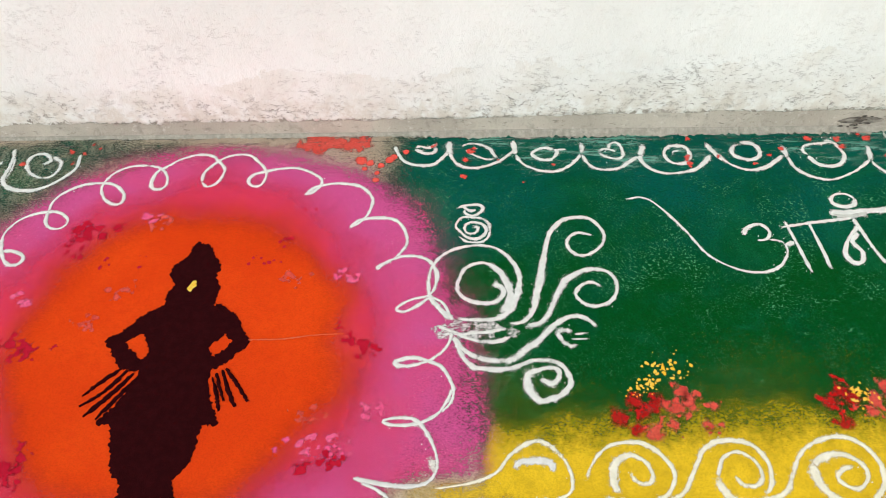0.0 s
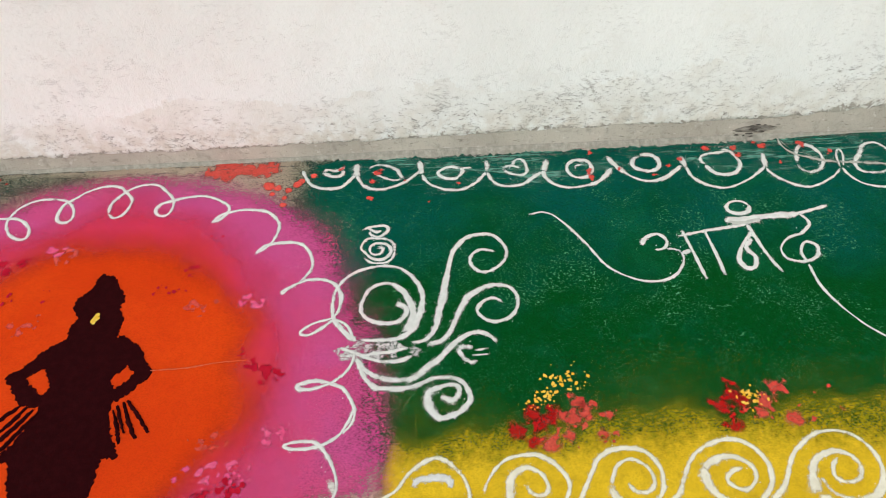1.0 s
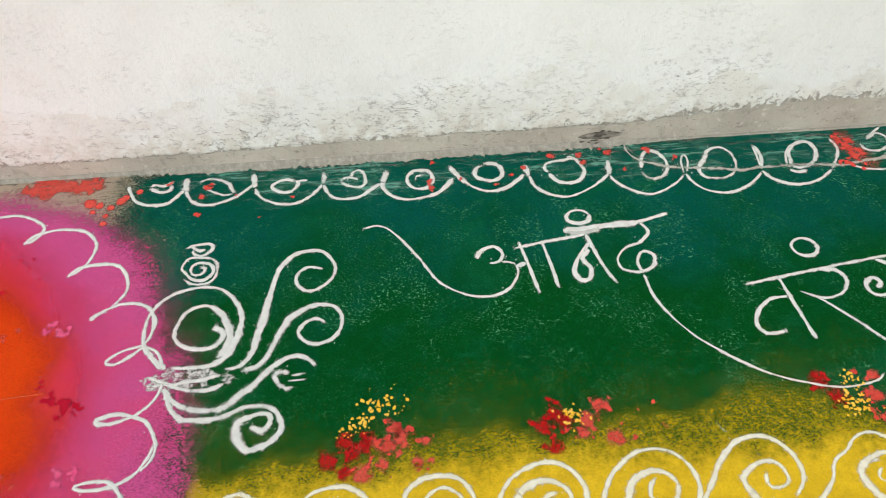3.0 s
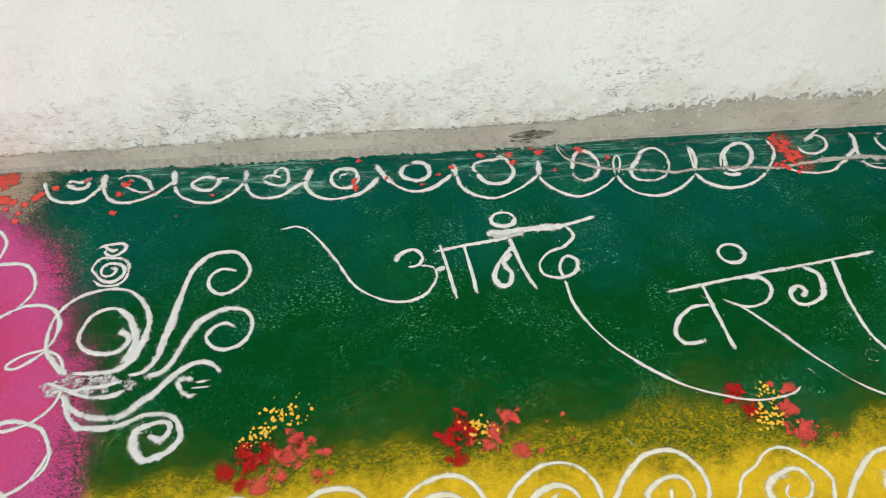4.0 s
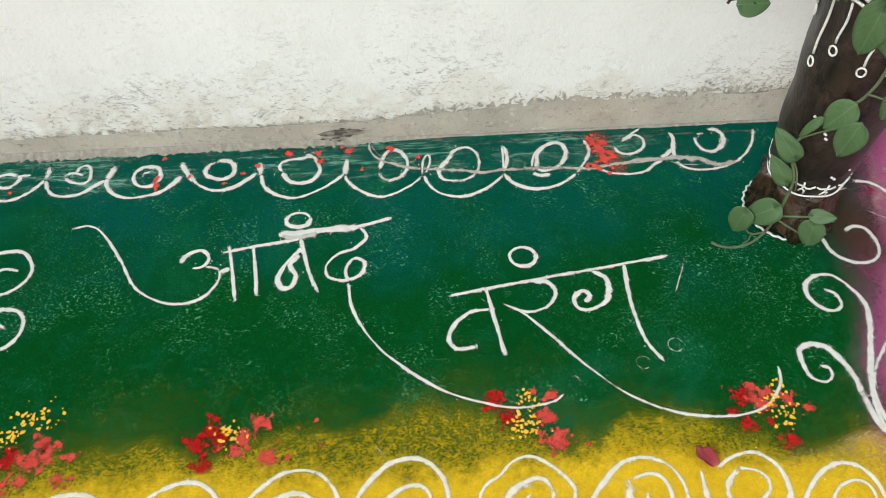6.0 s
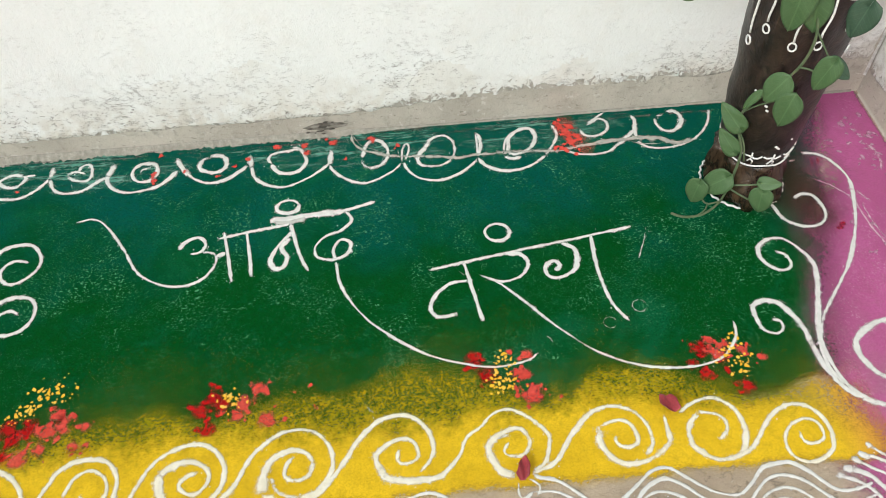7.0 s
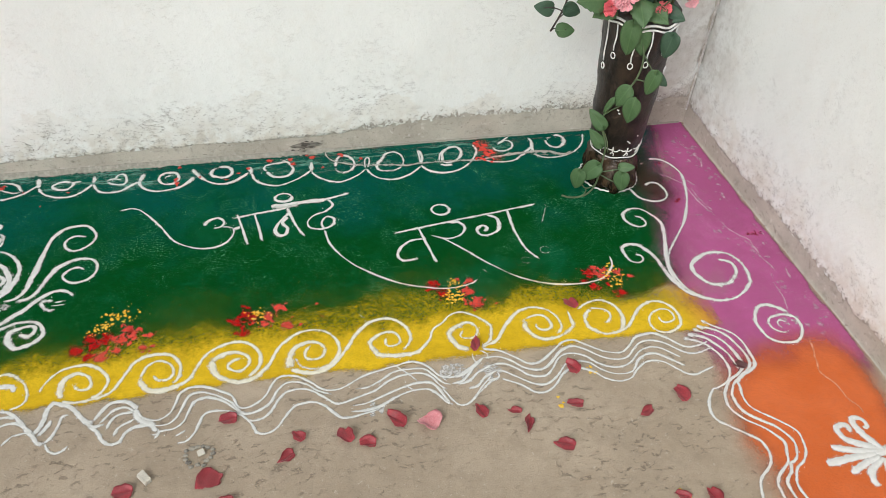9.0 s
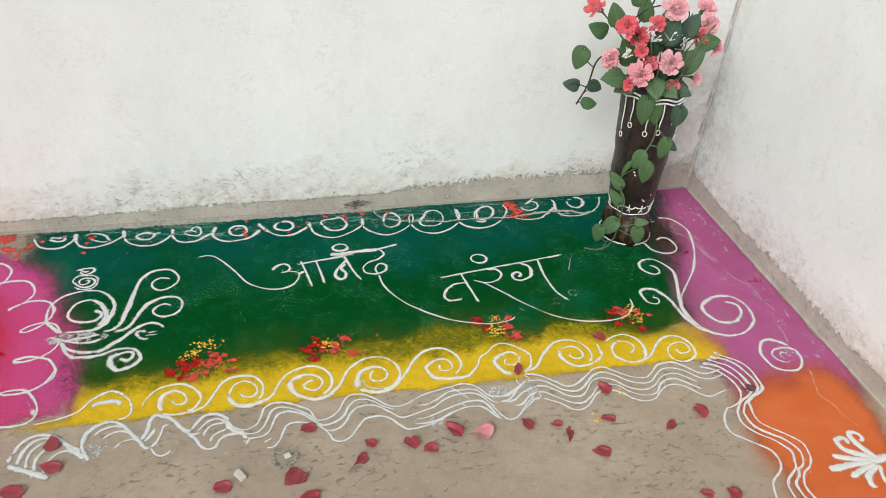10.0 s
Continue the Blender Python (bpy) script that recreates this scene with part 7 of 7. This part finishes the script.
def vase_point(a, z, out=0.0):
    """A place on the vase at height z, round by the angle a (0 is towards +x)."""
    r = bend(z, ((0.0, 0.062), (0.02, 0.066), (0.05, 0.062), (0.085, 0.052), (0.10, 0.055), (0.14, 0.061), (0.20, 0.067), (0.30, 0.071), (0.40, 0.076), (0.45, 0.078))) + out
    return Vector((VASE.x + LEAN.x * z + r * math.cos(a), VASE.y + LEAN.y * z + r * math.sin(a), z))


def lathe(name, zs, bump, material, parent, label="", close=True):
    verts, faces, m = [], [], 48
    for z in zs:
        for j in range(m):
            a = j * math.tau / m
            out = bump * noise.fractal((math.cos(a) * 2.2, math.sin(a) * 2.2, z * 14), 1.0, 2.0, 4)
            verts.append(tuple(vase_point(a, z, out)))
    for i in range(len(zs) - 1):
        for j in range(m):
            k = (j + 1) % m
            faces.append((i * m + j, i * m + k, (i + 1) * m + k, (i + 1) * m + j))
    if close:
        faces.append(tuple(reversed(range(m))))
        faces.append(tuple((len(zs) - 1) * m + j for j in range(m)))
    return obj(name, verts, faces, material, parent, label, smooth=True)


vase = thing("flower_vase", "tall dark bark vase with white painted drops and a root-like foot", "vase")
lathe("foot", [0.0, 0.008, 0.02, 0.03, 0.042, 0.055, 0.068, 0.08, 0.088], 0.017, FOOT, vase, "rough brown wooden root foot")
lathe("body", [0.084 + 0.0182 * i for i in range(21)], 0.0042, BARK, vase, "dark brown glossy bark body")
for z, wide in ((0.437, 0.0026), (0.427, 0.0022)):
    tube("painted_line", [vase_point(math.tau * i / 40, z + 0.004 * math.sin(i * 1.1 + 1), 0.0032) for i in range(41)], wide, PAINT, vase, "white painted line")
tube("painted_line", [vase_point(math.tau * i / 40, 0.094 + 0.002 * math.sin(i * 0.9), 0.0022) for i in range(41)], 0.0016, PAINT, vase, "white painted line")
tube("foot_edge", [vase_point(math.tau * i / 60, 0.005, 0.005 + 0.003 * (i % 2)) for i in range(61)], 0.0020, PAINT, vase, "scalloped white edge")
for i in range(14):
    a = math.tau * i / 14 + 0.1 + random.uniform(-0.06, 0.06)
    low = (0.345, 0.375, 0.318, 0.36, 0.335)[i % 5] + random.uniform(-0.008, 0.008)
    drop = tube("painted_drop", [vase_point(a, 0.426, 0.0025), vase_point(a + 0.03, 0.426 - 0.35 * (0.426 - low), 0.0028), vase_point(a - 0.01, 0.426 - 0.7 * (0.426 - low), 0.0028), vase_point(a, low + 0.008, 0.0025)], 0.0017, PAINT, vase, "white painted drop")
    tube("drop_ring", [vase_point(a + 0.07 * math.cos(t * 0.6), low + 0.007 * math.sin(t * 0.6), 0.0027) for t in range(12)], 0.0014, PAINT, drop, gap=0.0015)
for i in range(11):
    a, z = math.tau * i / 11 + 0.2, 0.113
    for arms in (((-0.26, 0.006), (-0.12, 0.002), (0.0, 0.004), (0.13, -0.001), (0.27, 0.006)), ((0.0, 0.011), (0.01, 0.002), (-0.02, -0.006), (-0.10, -0.011)), ((0.0, -0.003), (0.07, -0.008), (0.06, -0.013))):
        tube("painted_mark", [vase_point(a + u, z + v + random.uniform(-0.0015, 0.0015), 0.0022) for u, v in arms], 0.0015, PAINT, vase, "small branching white painted mark")
for a, z in ((-2.2, 0.23), (-2.15, 0.222), (-1.7, 0.235), (-1.55, 0.142), (-1.62, 0.146), (-2.5, 0.25), (-1.3, 0.16)):
    tube("painted_fleck", [vase_point(a, z, 0.002), vase_point(a + 0.06, z - 0.002, 0.002)], 0.0018, PAINT, vase, "white paint fleck")


# ---- ivy and artificial flowers ----
def leaf_mesh(name, material, shape, seed):
    """A folded leaf one unit long, with thickness, its stalk at the origin, pointing along +y."""
    rnd = random.Random(seed)
    verts, faces, n, m = [], [], 14, 8
    for side in (0, 1):
        for i in range(n + 1):
            t = i / n
            if shape == "heart":
                half = 0.43 * max(0.0, math.sin(math.pi * t**0.58)) ** 0.72 + 0.003
                back = 0.17 * (1 - t) ** 2
            elif shape == "oval":
                half, back = 0.33 * max(0.0, math.sin(math.pi * t**0.7)) ** 0.8 + 0.003, 0.0
            else:
                half, back = 0.36 * math.sin(math.pi * t**0.75) * (1 + 0.16 * (i % 2)), 0.0
            for j in range(m + 1):
                s = 2 * j / m - 1
                y = t - back * abs(s) ** 1.7 * 1.25
                z = 0.08 * abs(s) * half - 0.22 * (t - 0.3) ** 2 + 0.02 * math.sin(7 * t + 4 * s + seed)
                verts.append((s * half, y, z + 0.012 * side))
    k = (n + 1) * (m + 1)
    for i in range(n):
        for j in range(m):
            a = i * (m + 1) + j
            faces.append((a + k, a + k + 1, a + k + m + 2, a + k + m + 1))
            faces.append((a, a + m + 1, a + m + 2, a + 1))
    rim = [j for j in range(m + 1)] + [i * (m + 1) + m for i in range(1, n + 1)] + [n * (m + 1) + j for j in range(m - 1, -1, -1)] + [i * (m + 1) for i in range(n - 1, 0, -1)]
    for a, b in zip(rim, rim[1:] + rim[:1]):
        faces.append((a, b, b + k, a + k))
    me = mesh_of(name, verts, faces, material)
    me.polygons.foreach_set("use_smooth", [True] * len(me.polygons))
    return me


HEARTS = [leaf_mesh("leaf", LEAF, "heart", i) for i in range(3)]
DARKS = [leaf_mesh("leaf", DARK_LEAF, "heart", i) for i in range(3, 5)]
OVALS = [leaf_mesh("leaf", LEAF, "oval", 6), leaf_mesh("leaf", DARK_LEAF, "oval", 7)]
SERRATED = leaf_mesh("leaf", LEAF, "saw", 8)


def leaf(mesh, parent, centre, size, tip, face=(-0.45, -0.8, 0.5), slim=1.0, loose=1.0):
    """A leaf whose middle is at centre; tip: the way that it points; face: the way that its upper side looks."""
    size *= 0.84
    tip = Vector(tip).normalized() + loose * Vector((random.uniform(-0.18, 0.18), random.uniform(-0.1, 0.1), random.uniform(-0.15, 0.15)))
    face = Vector(face) + loose * Vector((random.uniform(-0.3, 0.3), random.uniform(-0.15, 0.15), random.uniform(-0.3, 0.3)))
    y = Vector(tip).normalized()
    z = Vector(face)
    z = (z - y * z.dot(y)).normalized()
    x = y.cross(z)
    m = Matrix((x, y, z)).transposed().to_4x4()
    ob = new("leaf", mesh)
    ob.parent = parent
    ob.matrix_basis = Matrix.Translation(Vector(centre) - y * size * 0.45) @ m @ Matrix.Diagonal((size * slim, size, size, 1))
    return ob


def carnation_mesh(name, material, seed, rings):
    """A ruffled flower head of unit radius, facing +z."""
    rnd = random.Random(seed)
    verts, faces = [], []
    for r, count, up in rings:
        for i in range(count):
            a = math.tau * (i + rnd.random() * 0.9) / count
            tilt, long = up + rnd.uniform(-0.3, 0.3), r * rnd.uniform(0.78, 1.08)
            out = Vector((math.cos(a), math.sin(a), 0))
            way = (out * math.cos(tilt) + Vector((0, 0, 1)) * math.sin(tilt)).normalized()
            side = Vector((-math.sin(a), math.cos(a), 0))
            side = (side + way.cross(side) * rnd.uniform(-0.5, 0.5)).normalized()
            nrm = way.cross(side)
            k, wide = len(verts), rnd.uniform(0.34, 0.5)
            base = out * 0.06 * r
            for t, w in ((0.15, 0.25), (0.6, 0.75), (0.9, 1.0), (1.05, 0.9)):
                for j in range(7):
                    s = j / 3 - 1
                    ruffle = 0.13 * t * t * (1 if j % 2 else -1) + 0.1 * t * math.sin(3 * s + i)
                    edge = t + (0.08 if (j % 2 and t > 1) else 0) - 0.12 * s * s * t
                    verts.append(tuple(base + way * long * edge + side * s * w * wide * 0.7 + nrm * ruffle * 0.7))
            for row in range(3):
                for j in range(6):
                    q = k + row * 7 + j
                    faces.append((q, q + 1, q + 8, q + 7))
    me = mesh_of(name, verts, faces, material)
    return me


FULL = ((1.0, 9, 0.05), (1.0, 9, 0.4), (0.95, 8, 0.75), (0.9, 7, 1.05), (0.85, 5, 1.35))
TIGHT = ((0.95, 8, 0.3), (1.0, 8, 0.7), (1.0, 6, 1.05), (0.95, 4, 1.35))
PINKS = [carnation_mesh("bloom", PINK_FLOWER, i, FULL) for i in (1, 2)]
CORALS = [carnation_mesh("bloom", CORAL_FLOWER, i, TIGHT) for i in (3, 4)]
MOUTH = vase_point(0, 0.43) - Vector((0.079, 0, 0))


def flower(x, y, z, r, mesh, face, label):
    t = thing("artificial_carnation", label, "flower", "artificial flowers in the vase")
    head = new("bloom", mesh)
    head.parent = t
    f = Vector(face).normalized()
    head.matrix_basis = Matrix.Translation((x, y, z)) @ f.to_track_quat("Z", "Y").to_matrix().to_4x4() @ Matrix.Diagonal((r, r, r, 1))
    foot = MOUTH + Vector((random.uniform(-0.045, 0.045), random.uniform(-0.04, 0.04), -0.02))
    spot = Vector((x, y, z)) - f * r * 0.1
    tube("stem", [foot, (foot + spot) / 2 + Vector((0, 0, 0.03)), spot - f * r * 0.5, spot], 0.0022, STEM, t, sides=5)
    tube("calyx", [spot - f * r * 0.75, spot - f * r * 0.35, spot], r * 0.22, STEM, t, sides=7, tip=1.6)


for x, y, z, r, face in ((-0.351, -0.300, 0.531, 0.028, (-0.4, -0.8, 0.45)), (-0.420, -0.300, 0.505, 0.028, (-0.5, -0.8, 0.35)), (-0.352, -0.270, 0.646, 0.028, (-0.1, -0.6, 0.6)), (-0.473, -0.250, 0.523, 0.025, (-0.9, -0.5, 0.2)), (-0.206, -0.190, 0.582, 0.026, (0.5, -0.7, 0.5)), (-0.206, -0.165, 0.610, 0.024, (0.4, -0.5, 0.8)), (-0.183, -0.210, 0.528, 0.020, (0.8, -0.6, 0.1)), (-0.234, -0.240, 0.461, 0.017, (0.6, -0.7, -0.1)), (-0.31, -0.17, 0.69, 0.026, (0.1, -0.3, 1))):
    flower(x, y, z, r, random.choice(PINKS), face, "pale pink artificial carnation with ruffled petals in the vase")
for x, y, z, r, face in ((-0.513, -0.200, 0.627, 0.025, (-0.9, -0.3, 0.4)), (-0.462, -0.270, 0.608, 0.027, (-0.4, -0.7, 0.6)), (-0.384, -0.260, 0.607, 0.022, (0.0, -0.7, 0.7)), (-0.413, -0.240, 0.574, 0.027, (-0.2, -0.9, 0.3)), (-0.240, -0.220, 0.562, 0.024, (0.3, -0.8, 0.4)), (-0.388, -0.270, 0.519, 0.022, (-0.1, -1, 0.2)), (-0.438, -0.290, 0.479, 0.018, (-0.6, -0.7, 0)), (-0.326, -0.290, 0.472, 0.018, (0.1, -1, 0.1)), (-0.421, -0.280, 0.556, 0.018, (-0.2, -0.9, 0.2))):
    flower(x, y, z, r, random.choice(CORALS), face, "coral red artificial carnation in the vase")


def sprig(x, y, z, label):
    t = thing("flower_sprig", label, "flower", "white sprigs in the vase")
    foot = MOUTH + Vector((random.uniform(-0.03, 0.03), random.uniform(-0.03, 0.03), -0.02))
    tube("stem", [foot, (foot + Vector((x, y, z))) / 2 + Vector((0, 0, 0.02)), (x, y, z)], 0.0015, STEM, t, sides=5)
    verts, faces = [], []
    for i in range(13):
        q = Vector((x + random.gauss(0, 0.009), y + random.gauss(0, 0.006), z + random.uniform(-0.004, 0.018)))
        tube_into(verts, faces, [(x, y, z - 0.008), q], 0.0007, 4, 0.006)
        tube_into(verts, faces, [q, q + Vector((random.uniform(-0.006, 0.006), -0.003, random.uniform(0.001, 0.006)))], 0.0018, 5, 0.003, 0.6)
    obj("tiny_buds", verts, faces, PAINT, t, "tiny white buds")


for q in ((-0.406, -0.290, 0.588), (-0.455, -0.280, 0.545), (-0.350, -0.275, 0.583), (-0.245, -0.25, 0.49), (-0.29, -0.25, 0.55)):
    sprig(*q, "sprig of tiny white artificial buds in the vase")

foliage = thing("foliage_spray", "spray of green artificial leaves in the vase", "foliage")
for (x, y, z), size, mesh, tip in (((-0.471, -0.22, 0.62), 0.058, HEARTS[0], (-0.2, 0.1, 1)), ((-0.499, -0.20, 0.577), 0.055, HEARTS[1], (-1, 0, 0.3)), ((-0.351, -0.275, 0.600), 0.075, DARKS[0], (0.2, -0.1, 1)), ((-0.269, -0.262, 0.522), 0.075, HEARTS[2], (0.7, -0.2, 0.6)), ((-0.223, -0.24, 0.555), 0.062, HEARTS[0], (1, -0.2, 0.3)), ((-0.474, -0.285, 0.491), 0.080, SERRATED, (-1, -0.2, 0.15)), ((-0.440, -0.280, 0.470), 0.075, SERRATED, (-0.8, -0.4, -0.2)), ((-0.381, -0.312, 0.478), 0.075, SERRATED, (-0.2, -0.7, -0.5)), ((-0.340, -0.300, 0.465), 0.07, SERRATED, (0.4, -0.7, -0.3)), ((-0.30, -0.285, 0.455), 0.07, OVALS[1], (0.6, -0.6, 0)), ((-0.411, -0.20, 0.655), 0.05, HEARTS[1], (-0.3, 0, 1)), ((-0.37, -0.24, 0.545), 0.09, OVALS[1], (0, -0.2, 1)), ((-0.43, -0.24, 0.53), 0.09, OVALS[0], (-0.4, -0.1, 1)), ((-0.31, -0.23, 0.53), 0.09, OVALS[1], (0.3, -0.1, 1)), ((-0.28, -0.24, 0.60), 0.06, DARKS[1], (0.5, 0, 1)), ((-0.39, -0.21, 0.62), 0.07, OVALS[0], (-0.2, 0, 1)), ((-0.35, -0.26, 0.49), 0.09, OVALS[1], (0.1, -0.5, 0.8)), ((-0.33, -0.22, 0.60), 0.09, OVALS[0], (0.1, 0, 1))):
    leaf(mesh, foliage, (x, y, z), size, tip)
for i in range(16):
    a, up = random.uniform(0, math.tau), random.uniform(0.07, 0.2)
    foot = MOUTH + Vector((0.05 * math.cos(a), 0.05 * math.sin(a), -0.02))
    tube("stem", [foot, foot + Vector((0.02 * math.cos(a), 0.02 * math.sin(a), up * 0.6)), foot + Vector((0.06 * math.cos(a), 0.05 * math.sin(a), up))], 0.0018, STEM, foliage, sides=5)

for i in range(22):
    a, q = random.uniform(0, math.tau), random.uniform(0.2, 1.0)
    leaf(random.choice(OVALS), foliage, (-0.335 + 0.07 * q * math.cos(a), -0.235 + 0.06 * q * math.sin(a), random.uniform(0.46, 0.60)), random.uniform(0.06, 0.11), (math.cos(a) * q, math.sin(a) * q, 1.3), slim=0.22)

trail = thing("ivy_vine", "thin brown vine with heart-shaped leaves hanging beside the vase", "ivy")
tube("stem", [MOUTH + Vector((-0.04, 0, -0.01)), (-0.42, -0.20, 0.515), (-0.455, -0.20, 0.522), (-0.487, -0.20, 0.495), (-0.498, -0.20, 0.437), (-0.522, -0.20, 0.380)], 0.0022, TWIG, trail)
for (x, y, z), size, tip, at in (((-0.532, -0.20, 0.504), 0.062, (-0.3, 0, -1), (-0.49, -0.2, 0.48)), ((-0.543, -0.20, 0.439), 0.045, (-1, 0, 0.1), (-0.5, -0.2, 0.43)), ((-0.484, -0.215, 0.438), 0.045, (0.7, 0, -0.3), (-0.505, -0.2, 0.415)), ((-0.491, -0.215, 0.394), 0.045, (0.9, 0, -0.1), (-0.518, -0.2, 0.39))):
    leaf(random.choice(HEARTS + DARKS), trail, (x, y, z), size, tip)
    tube("stalk", [at, ((x + at[0]) / 2, (y + at[1]) / 2, (z + at[2]) / 2 + 0.004), (x, y, z)], 0.0013, TWIG, trail, sides=5)

twigs = thing("dark_twig", "thin dark curling twigs above the flowers", "twig")
tube("stem", [MOUTH, (-0.40, -0.2, 0.56), (-0.385, -0.21, 0.62), (-0.375, -0.21, 0.66), (-0.40, -0.2, 0.69)], 0.002, TWIG, twigs)
tube("stem", [(-0.455, -0.21, 0.59), (-0.42, -0.21, 0.605), (-0.385, -0.21, 0.628), (-0.34, -0.21, 0.638)], 0.0018, TWIG, twigs)
tube("stem", [MOUTH + Vector((0.03, 0, 0)), (-0.29, -0.2, 0.56), (-0.275, -0.21, 0.61), (-0.30, -0.21, 0.632), (-0.31, -0.21, 0.605)], 0.0016, TWIG, twigs)

creeper = thing("ivy_vine", "pale green ivy vine climbing down the vase to its foot", "ivy")


tube("stem", [(-0.360, -0.296, 0.421), (-0.347, -0.304, 0.366), (-0.351, -0.301, 0.315), (-0.371, -0.289, 0.268), (-0.394, -0.276, 0.215), (-0.392, -0.277, 0.182), (-0.378, -0.285, 0.143), (-0.376, -0.286, 0.099), (-0.377, -0.286, 0.060), (-0.381, -0.283, 0.019), (-0.408, -0.293, 0.004), (-0.442, -0.295, 0.004), (-0.460, -0.284, 0.004)], 0.0022, STEM, creeper)
tube("stem", [(-0.352, -0.303, 0.317), (-0.339, -0.310, 0.317), (-0.323, -0.320, 0.313)], 0.0016, STEM, creeper)
tube("stem", [(-0.349, -0.302, 0.378), (-0.330, -0.314, 0.349), (-0.320, -0.319, 0.334)], 0.0014, STEM, creeper)
tube("stem", [(-0.391, -0.276, 0.182), (-0.377, -0.284, 0.154), (-0.369, -0.290, 0.116)], 0.0014, STEM, creeper)
tube("stem", [(-0.376, -0.290, 0.068), (-0.357, -0.301, 0.078), (-0.336, -0.313, 0.090)], 0.0016, STEM, creeper)
tube("stem", [(-0.376, -0.290, 0.060), (-0.354, -0.303, 0.051), (-0.330, -0.317, 0.045)], 0.0016, STEM, creeper)
tube("stem", [(-0.384, -0.290, 0.031), (-0.400, -0.280, 0.015), (-0.416, -0.271, 0.032)], 0.0016, STEM, creeper)
tube("stem", [(-0.398, -0.279, 0.014), (-0.403, -0.286, 0.004), (-0.416, -0.293, 0.004)], 0.0014, STEM, creeper)
tube("stem", [(-0.393, -0.275, 0.215), (-0.379, -0.284, 0.234), (-0.358, -0.296, 0.253), (-0.345, -0.303, 0.265)], 0.0014, STEM, creeper)
for base, tip, mesh, slim in (
    ((-0.382, -0.295, 0.443), (-0.385, -0.293, 0.368), HEARTS[0], 0.85),
    ((-0.366, -0.296, 0.447), (-0.354, -0.303, 0.371), OVALS[0], 1.0),
    ((-0.303, -0.318, 0.425), (-0.307, -0.316, 0.370), DARKS[0], 1.05),
    ((-0.324, -0.317, 0.338), (-0.294, -0.335, 0.315), DARKS[1], 0.9),
    ((-0.322, -0.330, 0.346), (-0.334, -0.323, 0.289), HEARTS[1], 0.85),
    ((-0.358, -0.303, 0.307), (-0.379, -0.291, 0.247), OVALS[0], 1.15),
    ((-0.348, -0.317, 0.287), (-0.356, -0.312, 0.213), OVALS[0], 1.0),
    ((-0.382, -0.289, 0.271), (-0.399, -0.279, 0.223), OVALS[0], 0.5),
    ((-0.390, -0.284, 0.187), (-0.424, -0.264, 0.224), HEARTS[2], 0.85),
    ((-0.385, -0.285, 0.138), (-0.415, -0.267, 0.173), HEARTS[0], 0.85),
    ((-0.421, -0.272, 0.062), (-0.423, -0.270, 0.008), HEARTS[1], 1.0),
    ((-0.384, -0.288, 0.086), (-0.416, -0.269, 0.037), HEARTS[2], 1.0),
    ((-0.345, -0.313, 0.095), (-0.316, -0.330, 0.103), HEARTS[0], 1.0),
    ((-0.337, -0.318, 0.080), (-0.331, -0.321, 0.028), HEARTS[1], 1.05),
):
    base, tip = Vector(base), Vector(tip)
    long = (tip - base).length
    leaf(mesh, creeper, (base + tip) / 2, 0.94 * long / 0.84, tip - base, (-0.5, -0.72, 0.48), 0.84 * slim, 0.3)

# ---- loose details ----
CHIP_AT = (-1.033, WALL_Y - 0.003, 0.030)
hole = pebble("chipped_hollow", CHIP_AT[0], CHIP_AT[1], 0.018, DARK_CEMENT, "dark chipped crust in the bare cement strip", "cement crust", 0.5, 5)
hole.scale = (2.1, 0.25, 0.7)
hole.location.z = 0.020
SOOT = plain_powder("dark_chip_edge", (0.07, 0.062, 0.055), (0.17, 0.155, 0.135))
for k in range(34):
    u, v = random.gauss(0, 0.016), random.gauss(0, 0.0055)
    q = random.uniform(0.0016, 0.0042)
    bm = bmesh.new()
    bmesh.ops.create_icosphere(bm, subdivisions=1, radius=1.0)
    for p in bm.verts:
        p.co *= random.uniform(0.6, 1.3)
        p.co = Vector(((u + p.co.x * q * 1.5) / 2.1, (-0.0045 + p.co.y * 0.0012) / 0.25, (v + 0.25 * u + 0.004 + p.co.z * q * 0.6) / 0.7))
    me = bpy.data.meshes.new("crust_crumb")
    bm.to_mesh(me)
    bm.free()
    me.materials.append(DARK_CEMENT if k % 3 == 0 else SOOT)
    new("crust_crumb", me).parent = hole


def grains(name, spots, material, label):
    verts, faces = [], []
    for x, y, z in spots:
        r, k = random.uniform(0.0005, 0.0011), len(verts)
        a = random.uniform(0, 3)
        for i in range(4):
            verts.append((x + r * math.cos(a + i * 1.57), y + r * math.sin(a + i * 1.57), z + 0.0008 if y > -0.8 else z + 0.0003))
        verts.append((x, y, z + 0.0034))
        faces.extend((k + i, k + (i + 1) % 4, k + 4) for i in range(4))
    ob = obj(name, verts, faces, material)
    return tagged(ob, label, "powder grains", kind="stuff")


grains("spilled_grains", GRAINS, GRAIN, "loose white powder grains spilled beside the lines")
